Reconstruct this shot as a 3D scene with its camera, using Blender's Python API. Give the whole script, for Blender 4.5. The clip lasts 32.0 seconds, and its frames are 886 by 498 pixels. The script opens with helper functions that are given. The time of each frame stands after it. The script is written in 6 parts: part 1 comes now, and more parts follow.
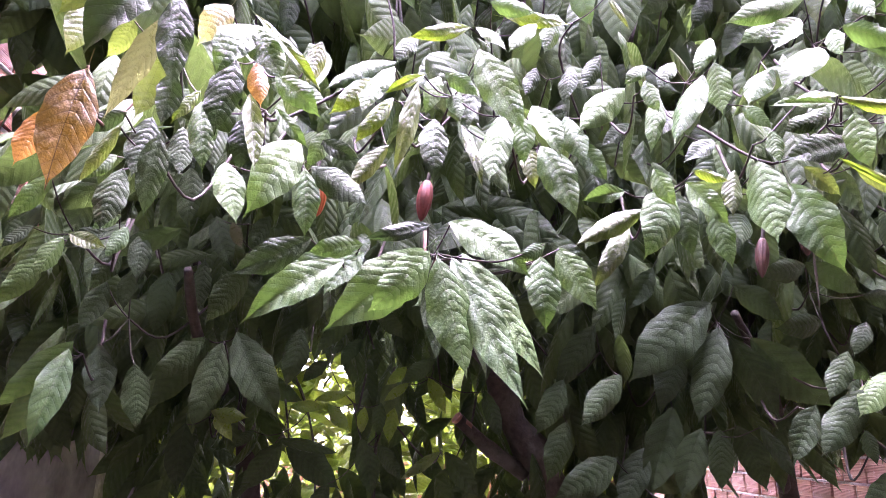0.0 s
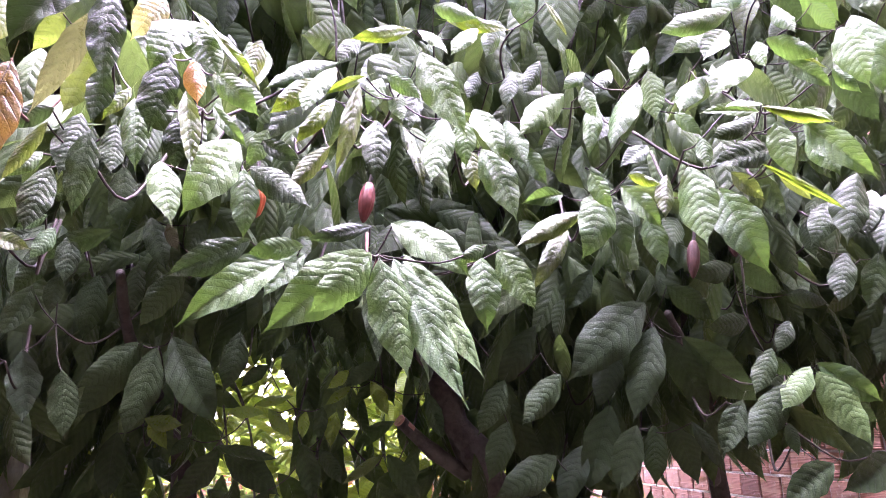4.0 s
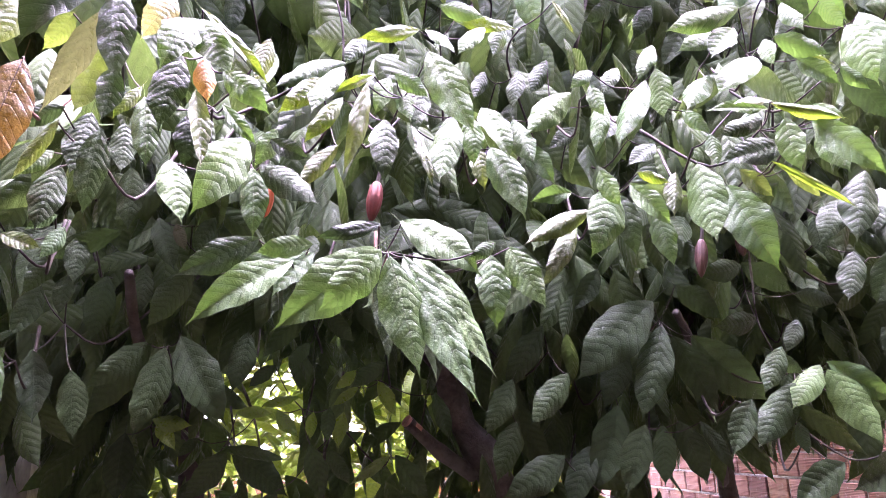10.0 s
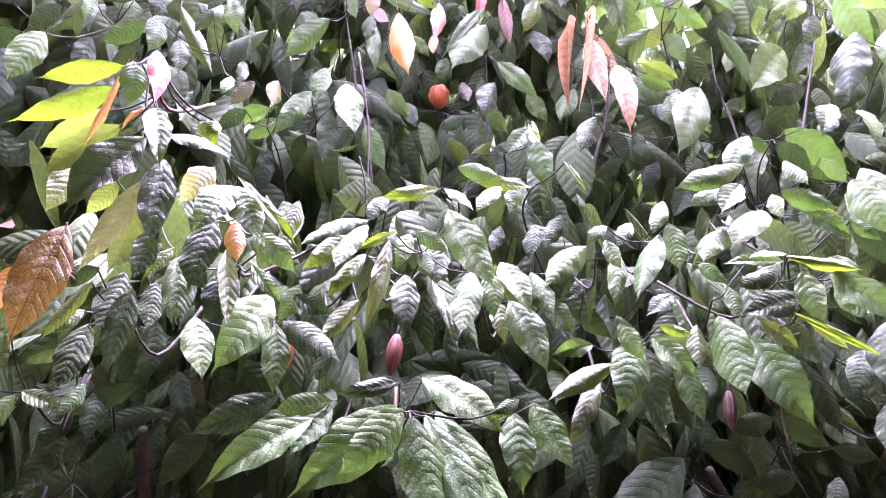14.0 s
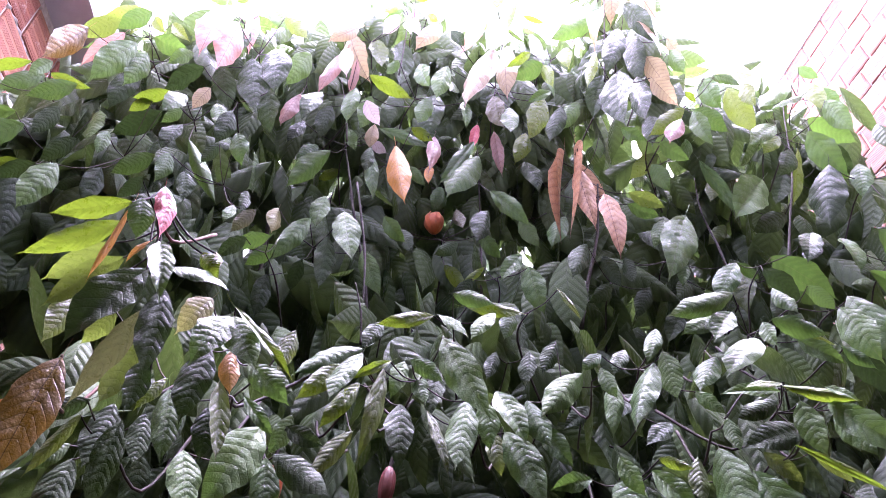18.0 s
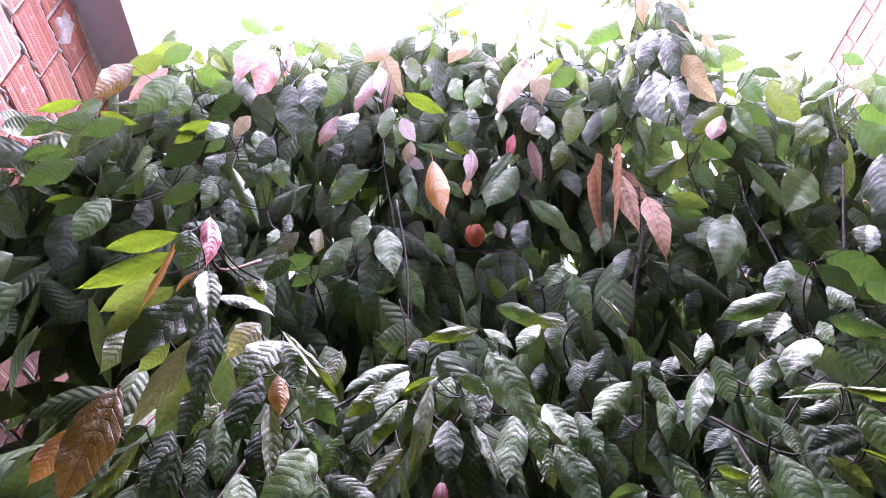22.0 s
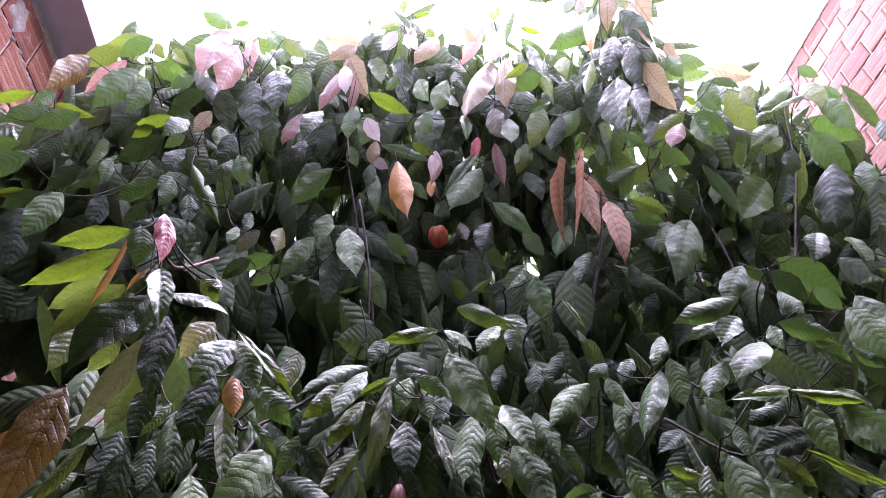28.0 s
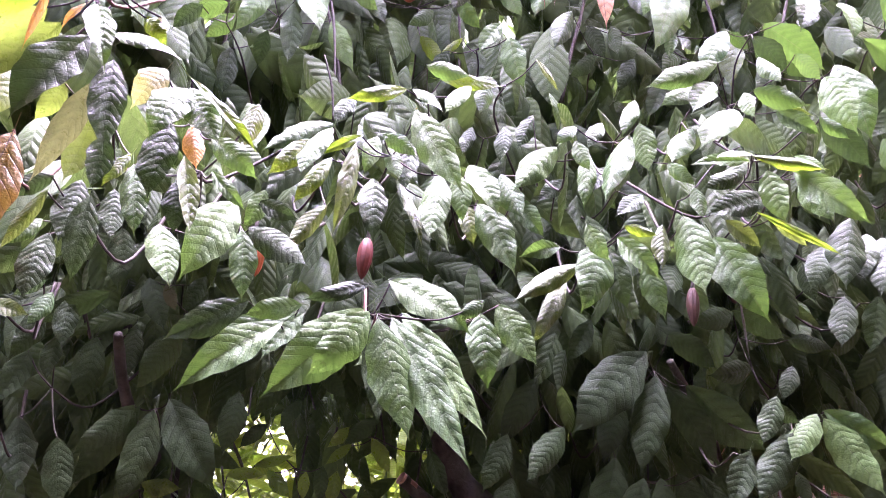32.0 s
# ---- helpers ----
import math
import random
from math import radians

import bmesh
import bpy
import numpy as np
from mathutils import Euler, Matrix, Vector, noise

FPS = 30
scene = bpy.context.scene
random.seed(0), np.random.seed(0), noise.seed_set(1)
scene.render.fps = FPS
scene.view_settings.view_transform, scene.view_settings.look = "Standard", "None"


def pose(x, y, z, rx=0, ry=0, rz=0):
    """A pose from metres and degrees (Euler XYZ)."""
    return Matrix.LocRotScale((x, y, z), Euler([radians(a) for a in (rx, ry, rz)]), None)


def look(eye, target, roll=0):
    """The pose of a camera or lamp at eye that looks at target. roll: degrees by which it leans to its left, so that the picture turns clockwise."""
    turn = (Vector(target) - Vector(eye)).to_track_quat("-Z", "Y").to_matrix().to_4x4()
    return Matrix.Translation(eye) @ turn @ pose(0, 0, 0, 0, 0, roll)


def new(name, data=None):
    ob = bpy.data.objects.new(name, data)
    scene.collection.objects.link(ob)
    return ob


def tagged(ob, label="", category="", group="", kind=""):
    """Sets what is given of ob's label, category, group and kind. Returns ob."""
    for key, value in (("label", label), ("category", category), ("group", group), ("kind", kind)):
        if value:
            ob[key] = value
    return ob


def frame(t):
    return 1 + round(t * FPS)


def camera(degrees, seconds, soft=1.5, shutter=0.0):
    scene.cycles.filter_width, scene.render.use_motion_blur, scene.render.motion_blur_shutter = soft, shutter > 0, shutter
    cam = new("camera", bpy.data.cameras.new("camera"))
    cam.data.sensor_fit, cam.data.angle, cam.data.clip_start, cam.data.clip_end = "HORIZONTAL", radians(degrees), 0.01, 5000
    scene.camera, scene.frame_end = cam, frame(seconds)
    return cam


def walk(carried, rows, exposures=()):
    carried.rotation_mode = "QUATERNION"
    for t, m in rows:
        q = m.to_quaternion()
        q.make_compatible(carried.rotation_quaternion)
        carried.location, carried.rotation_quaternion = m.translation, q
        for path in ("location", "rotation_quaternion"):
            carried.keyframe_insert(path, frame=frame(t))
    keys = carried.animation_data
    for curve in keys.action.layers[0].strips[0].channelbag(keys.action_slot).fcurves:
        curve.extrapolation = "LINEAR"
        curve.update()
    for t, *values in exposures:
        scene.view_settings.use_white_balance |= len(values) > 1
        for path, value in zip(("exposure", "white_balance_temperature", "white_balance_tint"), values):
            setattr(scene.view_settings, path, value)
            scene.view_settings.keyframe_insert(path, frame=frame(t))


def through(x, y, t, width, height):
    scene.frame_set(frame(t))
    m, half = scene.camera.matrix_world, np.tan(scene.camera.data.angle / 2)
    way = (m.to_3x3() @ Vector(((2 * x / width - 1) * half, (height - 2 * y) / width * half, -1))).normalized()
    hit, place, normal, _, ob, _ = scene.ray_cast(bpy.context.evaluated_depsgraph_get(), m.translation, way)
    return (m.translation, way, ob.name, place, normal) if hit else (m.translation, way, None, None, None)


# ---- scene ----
cam = camera(68.00, 32.0, soft=0.8)
PATH = [
    (0.0, pose(0.0109, 0.0241, 1.5967, 106.06, -0.78, -5.02)),
    (0.5, pose(0.0003, 0.0235, 1.5863, 106.40, -0.95, -5.93)),
    (1.0, pose(0.0141, 0.0203, 1.6022, 106.07, -0.62, -5.15)),
    (1.5, pose(0.0209, 0.0193, 1.6060, 105.94, -0.59, -4.98)),
    (2.0, pose(0.0166, 0.0153, 1.5986, 106.16, -0.05, -7.30)),
    (2.5, pose(0.0203, 0.0148, 1.5988, 105.30, 0.02, -10.49)),
    (3.0, pose(0.0229, 0.0108, 1.6017, 105.87, -0.01, -10.30)),
    (3.5, pose(0.0159, 0.0186, 1.5915, 106.41, 0.45, -10.06)),
    (5.5, pose(0.0105, 0.0222, 1.5912, 106.27, 0.52, -9.37)),
    (6.0, pose(0.0064, 0.0237, 1.5844, 106.52, 0.49, -9.66)),
    (6.5, pose(0.0060, 0.0237, 1.5858, 106.23, 0.53, -9.95)),
    (7.0, pose(0.0086, 0.0228, 1.5887, 106.35, 0.56, -9.43)),
    (7.5, pose(0.0045, 0.0245, 1.5827, 106.48, 0.71, -9.66)),
    (8.0, pose(0.0130, 0.0193, 1.5913, 106.44, 0.64, -9.21)),
    (8.5, pose(0.0127, 0.0232, 1.5893, 106.30, 0.64, -9.26)),
    (9.0, pose(0.0057, 0.0260, 1.5834, 106.27, 0.69, -9.75)),
    (9.5, pose(0.0057, 0.0272, 1.5820, 106.56, 0.67, -9.52)),
    (10.0, pose(0.0039, 0.0262, 1.5817, 106.66, 0.72, -9.37)),
    (10.5, pose(0.0057, 0.0268, 1.5770, 106.76, 0.58, -9.37)),
    (11.0, pose(0.0016, 0.0259, 1.5806, 106.51, 0.63, -9.76)),
    (11.5, pose(0.0054, 0.0233, 1.5856, 107.03, 0.49, -8.98)),
    (12.0, pose(0.0041, 0.0187, 1.5865, 110.06, 0.45, -7.75)),
    (12.5, pose(0.0032, 0.0153, 1.5848, 112.74, -0.24, -7.43)),
    (13.0, pose(-0.0006, 0.0095, 1.5845, 115.19, 0.10, -6.95)),
    (13.5, pose(-0.0063, 0.0160, 1.6016, 117.07, 0.41, -7.22)),
    (14.0, pose(-0.0089, 0.0145, 1.5994, 119.19, 0.49, -8.02)),
    (14.5, pose(-0.0084, 0.0101, 1.6031, 120.15, 0.57, -7.81)),
    (16.5, pose(-0.0134, -0.0040, 1.6090, 125.69, 0.51, -8.01)),
    (17.0, pose(-0.0147, -0.0095, 1.6068, 128.12, 0.60, -8.26)),
    (17.5, pose(-0.0145, -0.0125, 1.6029, 129.58, 0.72, -8.70)),
    (18.0, pose(-0.0144, -0.0102, 1.6080, 129.54, 0.66, -8.52)),
    (18.5, pose(-0.0154, -0.0100, 1.6073, 129.22, 0.71, -8.53)),
    (19.0, pose(-0.0136, -0.0057, 1.6073, 128.36, 0.68, -8.65)),
    (19.5, pose(-0.0077, -0.0057, 1.6073, 127.14, 1.07, -8.06)),
    (20.0, pose(-0.0119, -0.0072, 1.6098, 126.21, 0.98, -8.32)),
    (20.5, pose(-0.0112, -0.0064, 1.6093, 126.34, 1.11, -8.45)),
    (21.0, pose(-0.0103, -0.0029, 1.6096, 126.01, 1.20, -8.70)),
    (21.5, pose(-0.0079, -0.0084, 1.6114, 127.05, 1.46, -7.21)),
    (22.0, pose(-0.0068, -0.0210, 1.6124, 130.53, 0.45, -3.71)),
    (22.5, pose(-0.0054, -0.0312, 1.6112, 132.47, 0.44, -2.59)),
    (23.0, pose(-0.0043, -0.0292, 1.6104, 132.76, 1.39, -4.87)),
    (23.5, pose(-0.0036, -0.0226, 1.6147, 132.00, 1.53, -5.27)),
    (24.0, pose(-0.0056, -0.0267, 1.6102, 132.21, 1.81, -5.90)),
    (24.5, pose(-0.0066, -0.0280, 1.6080, 132.04, 1.40, -5.41)),
    (25.0, pose(-0.0088, -0.0284, 1.6056, 131.84, 1.50, -5.57)),
    (25.5, pose(-0.0051, -0.0285, 1.6063, 131.56, 1.40, -5.61)),
    (27.5, pose(0.0006, -0.0281, 1.6135, 130.85, 1.52, -5.80)),
    (28.0, pose(0.0051, -0.0216, 1.6127, 130.56, 1.74, -6.53)),
    (28.5, pose(0.0107, -0.0116, 1.6165, 128.32, 2.37, -10.60)),
    (29.0, pose(0.0154, 0.0038, 1.6191, 120.92, 3.04, -12.91)),
    (29.5, pose(0.0175, 0.0087, 1.6165, 118.60, 2.53, -11.80)),
    (30.0, pose(0.0189, 0.0099, 1.6146, 114.67, 2.22, -10.43)),
    (30.5, pose(0.0191, 0.0130, 1.6136, 113.15, 2.30, -10.34)),
    (31.0, pose(0.0164, 0.0148, 1.6100, 111.56, 2.08, -10.73)),
    (31.5, pose(0.0150, 0.0141, 1.6068, 110.98, 1.87, -10.56)),
    (32.0, pose(0.0151, 0.0128, 1.6057, 110.56, 1.87, -9.40)),
]
EXPOSURES = [(0.0, 6.35, 5800, 57), (11.5, 6.35, 5800, 57), (13.0, 6.3, 5750, 57), (14.0, 6.05, 5700, 57), (16.5, 5.35, 5650, 55), (18.0, 4.8, 5600, 52), (21.0, 4.75, 5600, 50), (22.0, 4.55, 5650, 49),
             (22.5, 4.25, 5650, 48), (23.0, 4.0, 5650, 47), (28.0, 4.0, 5650, 47), (28.5, 4.45, 5700, 52), (29.0, 5.2, 5700, 55), (30.0, 5.8, 5750, 56), (32.0, 6.25, 5800, 57)]
walk(cam, PATH, EXPOSURES)
# world: bright overcast sky and a wide soft sun
world = bpy.data.worlds.new("overcast_sky")
scene.world = world
world.use_nodes = True
wn = world.node_tree
sky = wn.nodes.new("ShaderNodeTexSky")
sky.sky_type = "NISHITA"
sky.sun_disc = False
sky.sun_elevation, sky.sun_rotation = radians(74), radians(18)
sky.air_density, sky.dust_density, sky.ozone_density = 1.0, 2.0, 1.0
grey = wn.nodes.new("ShaderNodeHueSaturation")
grey.inputs["Saturation"].default_value = 0.12
wn.links.new(sky.outputs["Color"], grey.inputs["Color"])
wn.links.new(grey.outputs["Color"], wn.nodes["Background"].inputs["Color"])
wn.nodes["Background"].inputs["Strength"].default_value = 0.15
sun = new("sun", bpy.data.lights.new("sun", "SUN"))
sun.data.energy, sun.data.angle, sun.data.color = 1.5, radians(60), (1.0, 0.98, 0.94)
sun.matrix_world = look((0.7, 2.2, 8.0), (0, 0, 0))


# ---- materials ----
def node_mat(name):
    m = bpy.data.materials.new(name)
    m.use_nodes = True
    return m, m.node_tree.nodes, m.node_tree.links, m.node_tree.nodes["Principled BSDF"]


def math_node(nt, links, op, a, b=None, c=None):
    n = nt.new("ShaderNodeMath")
    n.operation = op
    for i, v in enumerate((a, b, c)):
        if v is None:
            continue
        if isinstance(v, (int, float)):
            n.inputs[i].default_value = v
        else:
            links.new(v, n.inputs[i])
    return n.outputs[0]


def ramp(nt, links, fac, stops):
    n = nt.new("ShaderNodeValToRGB")
    el = n.color_ramp.elements
    while len(el) < len(stops):
        el.new(0.5)
    for e, (p, c) in zip(el, stops):
        e.position, e.color = p, (*c, 1) if len(c) == 3 else c
    links.new(fac, n.inputs[0])
    return n.outputs[0]


def noise_tex(nt, links, vec, scale, detail=3.0, rough=0.55):
    n = nt.new("ShaderNodeTexNoise")
    n.inputs["Scale"].default_value, n.inputs["Detail"].default_value = scale, detail
    n.inputs["Roughness"].default_value = rough
    links.new(vec, n.inputs["Vector"])
    return n.outputs[0]


def mix_rgb(nt, links, fac, a, b, blend="MIX"):
    n = nt.new("ShaderNodeMix")
    n.data_type, n.blend_type = "RGBA", blend
    for sock, v in ((n.inputs[0], fac), (n.inputs[6], a), (n.inputs[7], b)):
        if isinstance(v, (int, float)):
            sock.default_value = v
        elif isinstance(v, tuple):
            sock.default_value = (*v, 1)
        else:
            links.new(v, sock)
    return n.outputs[2]


def leaf_mat(name, dark, light, vein, through_col, through=0.3, rough=0.32, island=False, spec=0.65, coat=0.0, spots=0.0, vm=0.42):
    """A leaf: u runs along the blade by its side veins, v across it. Midrib, curved side veins, quilting between them, wet sheen."""
    m, nt, lk, bsdf = node_mat(name)
    uv = nt.new("ShaderNodeUVMap")
    sep = nt.new("ShaderNodeSeparateXYZ")
    lk.new(uv.outputs[0], sep.inputs[0])
    u, v = sep.outputs[0], sep.outputs[1]
    av = math_node(nt, lk, "ABSOLUTE", math_node(nt, lk, "SUBTRACT", v, 0.5))
    # u counts the side veins, which sweep forward to the edge
    geo = nt.new("ShaderNodeNewGeometry")
    info = nt.new("ShaderNodeObjectInfo")
    rnd = geo.outputs["Random Per Island"] if island else info.outputs["Random"]
    ph = math_node(nt, lk, "ADD", u, math_node(nt, lk, "MULTIPLY_ADD", noise_tex(nt, lk, geo.outputs["Position"], 22.0, 2.0), 0.16, -0.08))
    wave = math_node(nt, lk, "COSINE", math_node(nt, lk, "MULTIPLY", ph, 2 * math.pi))
    wave01 = math_node(nt, lk, "MULTIPLY_ADD", wave, 0.5, 0.5)
    side = math_node(nt, lk, "POWER", wave01, 40.0)
    mid = math_node(nt, lk, "LESS_THAN", av, 0.009)
    veins = math_node(nt, lk, "MAXIMUM", math_node(nt, lk, "MULTIPLY", side, 0.4), mid)
    big = noise_tex(nt, lk, geo.outputs["Position"], 14.0, 4.0)
    fine = noise_tex(nt, lk, geo.outputs["Position"], 160.0, 2.0)
    t = math_node(nt, lk, "ADD", math_node(nt, lk, "MULTIPLY", rnd, 0.55), math_node(nt, lk, "MULTIPLY", big, 0.5))
    t = math_node(nt, lk, "ADD", t, math_node(nt, lk, "MULTIPLY_ADD", fine, 0.5, -0.25))
    t = math_node(nt, lk, "ADD", t, math_node(nt, lk, "MULTIPLY_ADD", wave01, -0.22, 0.11))
    base = ramp(nt, lk, t, [(0.2, dark), (0.8, light)])
    col = mix_rgb(nt, lk, math_node(nt, lk, "MULTIPLY", veins, vm), base, vein)
    if spots:
        sp = noise_tex(nt, lk, geo.outputs["Position"], 55.0, 3.0, 0.7)
        sp = ramp(nt, lk, sp, [(0.62, (0, 0, 0)), (0.70, (1, 1, 1))])
        col = mix_rgb(nt, lk, math_node(nt, lk, "MULTIPLY", sp, spots), col, (0.05, 0.035, 0.02))
    lk.new(col, bsdf.inputs["Base Color"])
    wet = noise_tex(nt, lk, geo.outputs["Position"], 60.0, 6.0, 0.75)
    rr = ramp(nt, lk, wet, [(0.4, (rough * 0.6,) * 3), (0.6, (min(1, rough * 1.6),) * 3)])
    lk.new(rr, bsdf.inputs["Roughness"])
    bsdf.inputs["Specular IOR Level"].default_value = spec
    if coat:
        film = noise_tex(nt, lk, geo.outputs["Position"], 48.0, 7.0, 0.8)
        lk.new(ramp(nt, lk, film, [(0.44, (0.0,) * 3), (0.58, (min(1.0, coat * 3.0),) * 3)]), bsdf.inputs["Coat Weight"])
    bsdf.inputs["Coat Roughness"].default_value = 0.24
    # quilted relief
    h = math_node(nt, lk, "MULTIPLY_ADD", side, -0.22, math_node(nt, lk, "MULTIPLY", wave01, -0.7 if island else -0.2))
    h = math_node(nt, lk, "ADD", h, math_node(nt, lk, "MULTIPLY", mid, -0.35))
    h = math_node(nt, lk, "ADD", h, math_node(nt, lk, "MULTIPLY", noise_tex(nt, lk, geo.outputs["Position"], 48.0, 4.0), 0.35))
    h = math_node(nt, lk, "ADD", h, math_node(nt, lk, "MULTIPLY", noise_tex(nt, lk, geo.outputs["Position"], 240.0, 2.0), 0.7))
    bump = nt.new("ShaderNodeBump")
    bump.inputs["Strength"].default_value, bump.inputs["Distance"].default_value = 0.62, 0.004
    lk.new(h, bump.inputs["Height"])
    lk.new(bump.outputs[0], bsdf.inputs["Normal"])
    tr = nt.new("ShaderNodeBsdfTranslucent")
    tcol = mix_rgb(nt, lk, math_node(nt, lk, "MULTIPLY", veins, min(1.0, 0.4 + vm)), through_col, tuple(c * 0.38 for c in through_col))
    lk.new(tcol, tr.inputs["Color"])
    mx = nt.new("ShaderNodeMixShader")
    mx.inputs[0].default_value = through
    lk.new(bsdf.outputs[0], mx.inputs[1])
    lk.new(tr.outputs[0], mx.inputs[2])
    lk.new(mx.outputs[0], nt["Material Output"].inputs["Surface"])
    return m


LEAF = {
    "g": leaf_mat("leaf_green", (0.04, 0.084, 0.028), (0.088, 0.155, 0.046), (0.15, 0.2, 0.085), (0.16, 0.31, 0.045), 0.22, 0.46, coat=0.085, spec=0.2, spots=0.35),
    # k: darker copy of g; the crowns' shade is put into its colour
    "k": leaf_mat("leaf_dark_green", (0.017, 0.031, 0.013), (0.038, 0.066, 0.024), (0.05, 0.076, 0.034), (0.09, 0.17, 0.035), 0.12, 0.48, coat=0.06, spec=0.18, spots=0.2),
    "y": leaf_mat("leaf_young_yellow_green", (0.06, 0.11, 0.008), (0.115, 0.18, 0.012), (0.2, 0.26, 0.04), (0.2, 0.31, 0.015), 0.3, 0.4),
    "e": leaf_mat("leaf_thin_olive_green", (0.05, 0.085, 0.018), (0.095, 0.14, 0.026), (0.14, 0.18, 0.05), (0.2, 0.28, 0.035), 0.28, 0.44, spots=0.2),
    "l": leaf_mat("leaf_olive", (0.055, 0.058, 0.028), (0.1, 0.1, 0.046), (0.13, 0.13, 0.065), (0.18, 0.2, 0.06), 0.2, 0.45, spots=0.4),
    "o": leaf_mat("leaf_orange_ochre", (0.42, 0.16, 0.022), (0.58, 0.27, 0.045), (0.3, 0.13, 0.05), (0.6, 0.32, 0.06), 0.3, 0.45, spots=0.3),
    "b": leaf_mat("leaf_bronze_brown", (0.1, 0.062, 0.014), (0.21, 0.135, 0.03), (0.05, 0.028, 0.014), (0.42, 0.25, 0.035), 0.16, 0.36, spots=0.3, vm=0.9, coat=0.25),
    "t": leaf_mat("leaf_young_tan", (0.16, 0.125, 0.06), (0.26, 0.2, 0.1), (0.11, 0.07, 0.045), (0.42, 0.34, 0.18), 0.32, 0.45, vm=1.0, spec=0.25),
    "c": leaf_mat("leaf_cream_curled", (0.22, 0.22, 0.08), (0.36, 0.35, 0.15), (0.2, 0.17, 0.07), (0.42, 0.42, 0.12), 0.3, 0.45, spots=0.5),
    "w": leaf_mat("leaf_pale_new", (0.32, 0.29, 0.24), (0.45, 0.41, 0.34), (0.38, 0.28, 0.28), (0.62, 0.52, 0.48), 0.4, 0.4, vm=0.9),
    "p": leaf_mat("leaf_pinkish_flush", (0.19, 0.08, 0.06), (0.3, 0.155, 0.115), (0.17, 0.07, 0.055), (0.56, 0.3, 0.22), 0.45, 0.4, vm=0.9),
    "r": leaf_mat("leaf_red_new", (0.46, 0.055, 0.075), (0.64, 0.2, 0.21), (0.7, 0.3, 0.3), (0.7, 0.16, 0.16), 0.42, 0.45, coat=0.1, spec=0.25, vm=0.5),
    "d": leaf_mat("leaf_dry_tan", (0.28, 0.12, 0.05), (0.58, 0.34, 0.17), (0.13, 0.07, 0.045), (0.5, 0.32, 0.19), 0.25, 0.55, spots=0.6, vm=1.0),
}
# inner leaves: darker than g, with the shade between leaves put into the colour
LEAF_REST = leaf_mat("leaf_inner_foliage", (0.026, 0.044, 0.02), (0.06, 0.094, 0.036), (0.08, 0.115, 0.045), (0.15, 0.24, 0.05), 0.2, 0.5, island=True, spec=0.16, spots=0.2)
# brighter leaf copy: the garden's backlight is put into its colour
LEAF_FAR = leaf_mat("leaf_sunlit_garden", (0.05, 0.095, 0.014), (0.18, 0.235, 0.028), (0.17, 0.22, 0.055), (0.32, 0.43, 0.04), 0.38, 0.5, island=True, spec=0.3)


def rough_mat(name, dark, light, scale, rough, bump=0.5, dist=0.004, stain=None, stain_scale=1.5):
    m, nt, lk, bsdf = node_mat(name)
    geo = nt.new("ShaderNodeNewGeometry")
    a = noise_tex(nt, lk, geo.outputs["Position"], scale, 6.0, 0.65)
    col = ramp(nt, lk, a, [(0.3, dark), (0.7, light)])
    if stain:
        s = noise_tex(nt, lk, geo.outputs["Position"], stain_scale, 5.0, 0.7)
        f = ramp(nt, lk, s, [(0.46, (0, 0, 0)), (0.66, (1, 1, 1))])
        col = mix_rgb(nt, lk, f, col, stain)
    lk.new(col, bsdf.inputs["Base Color"])
    bsdf.inputs["Roughness"].default_value = rough
    b = nt.new("ShaderNodeBump")
    b.inputs["Strength"].default_value, b.inputs["Distance"].default_value = bump, dist
    lk.new(a, b.inputs["Height"])
    lk.new(b.outputs[0], bsdf.inputs["Normal"])
    return m


def brick_mat(name, tones, bands, lines, deep):
    """Extruded clay block: bands of fine grooves between plain ribs along its length, colour drifting from block to block."""
    m, nt, lk, bsdf = node_mat(name)
    geo = nt.new("ShaderNodeNewGeometry")
    info = nt.new("ShaderNodeObjectInfo")
    tc = nt.new("ShaderNodeTexCoord")
    sep = nt.new("ShaderNodeSeparateXYZ")
    lk.new(tc.outputs["UV"], sep.inputs[0])
    line = math_node(nt, lk, "SINE", math_node(nt, lk, "MULTIPLY", sep.outputs[1], 2 * math.pi * lines))
    band = math_node(nt, lk, "SINE", math_node(nt, lk, "MULTIPLY", sep.outputs[1], 2 * math.pi * bands))
    mask = ramp(nt, lk, math_node(nt, lk, "MULTIPLY_ADD", band, 0.5, 0.5), [(0.17, (0, 0, 0)), (0.27, (1, 1, 1))])
    groove = math_node(nt, lk, "MULTIPLY", math_node(nt, lk, "MULTIPLY_ADD", line, 0.5, 0.5), mask)
    a = noise_tex(nt, lk, geo.outputs["Position"], 9.0, 6.0, 0.65)
    t = math_node(nt, lk, "ADD", math_node(nt, lk, "MULTIPLY_ADD", info.outputs["Random"], 0.85, -0.16), math_node(nt, lk, "MULTIPLY", a, 0.4))
    col = ramp(nt, lk, t, [(0.08, tones[0]), (0.25, tones[1]), (0.7, tones[2]), (0.93, tones[3])])
    # grooves and their bands are also painted darker, their shade put into the colour
    soft = math_node(nt, lk, "ADD", math_node(nt, lk, "MULTIPLY", groove, deep), math_node(nt, lk, "MULTIPLY", mask, deep * 0.25))
    col = mix_rgb(nt, lk, soft, col, (0.2, 0.055, 0.04))
    soot = noise_tex(nt, lk, geo.outputs["Position"], 2.2, 5.0, 0.7)
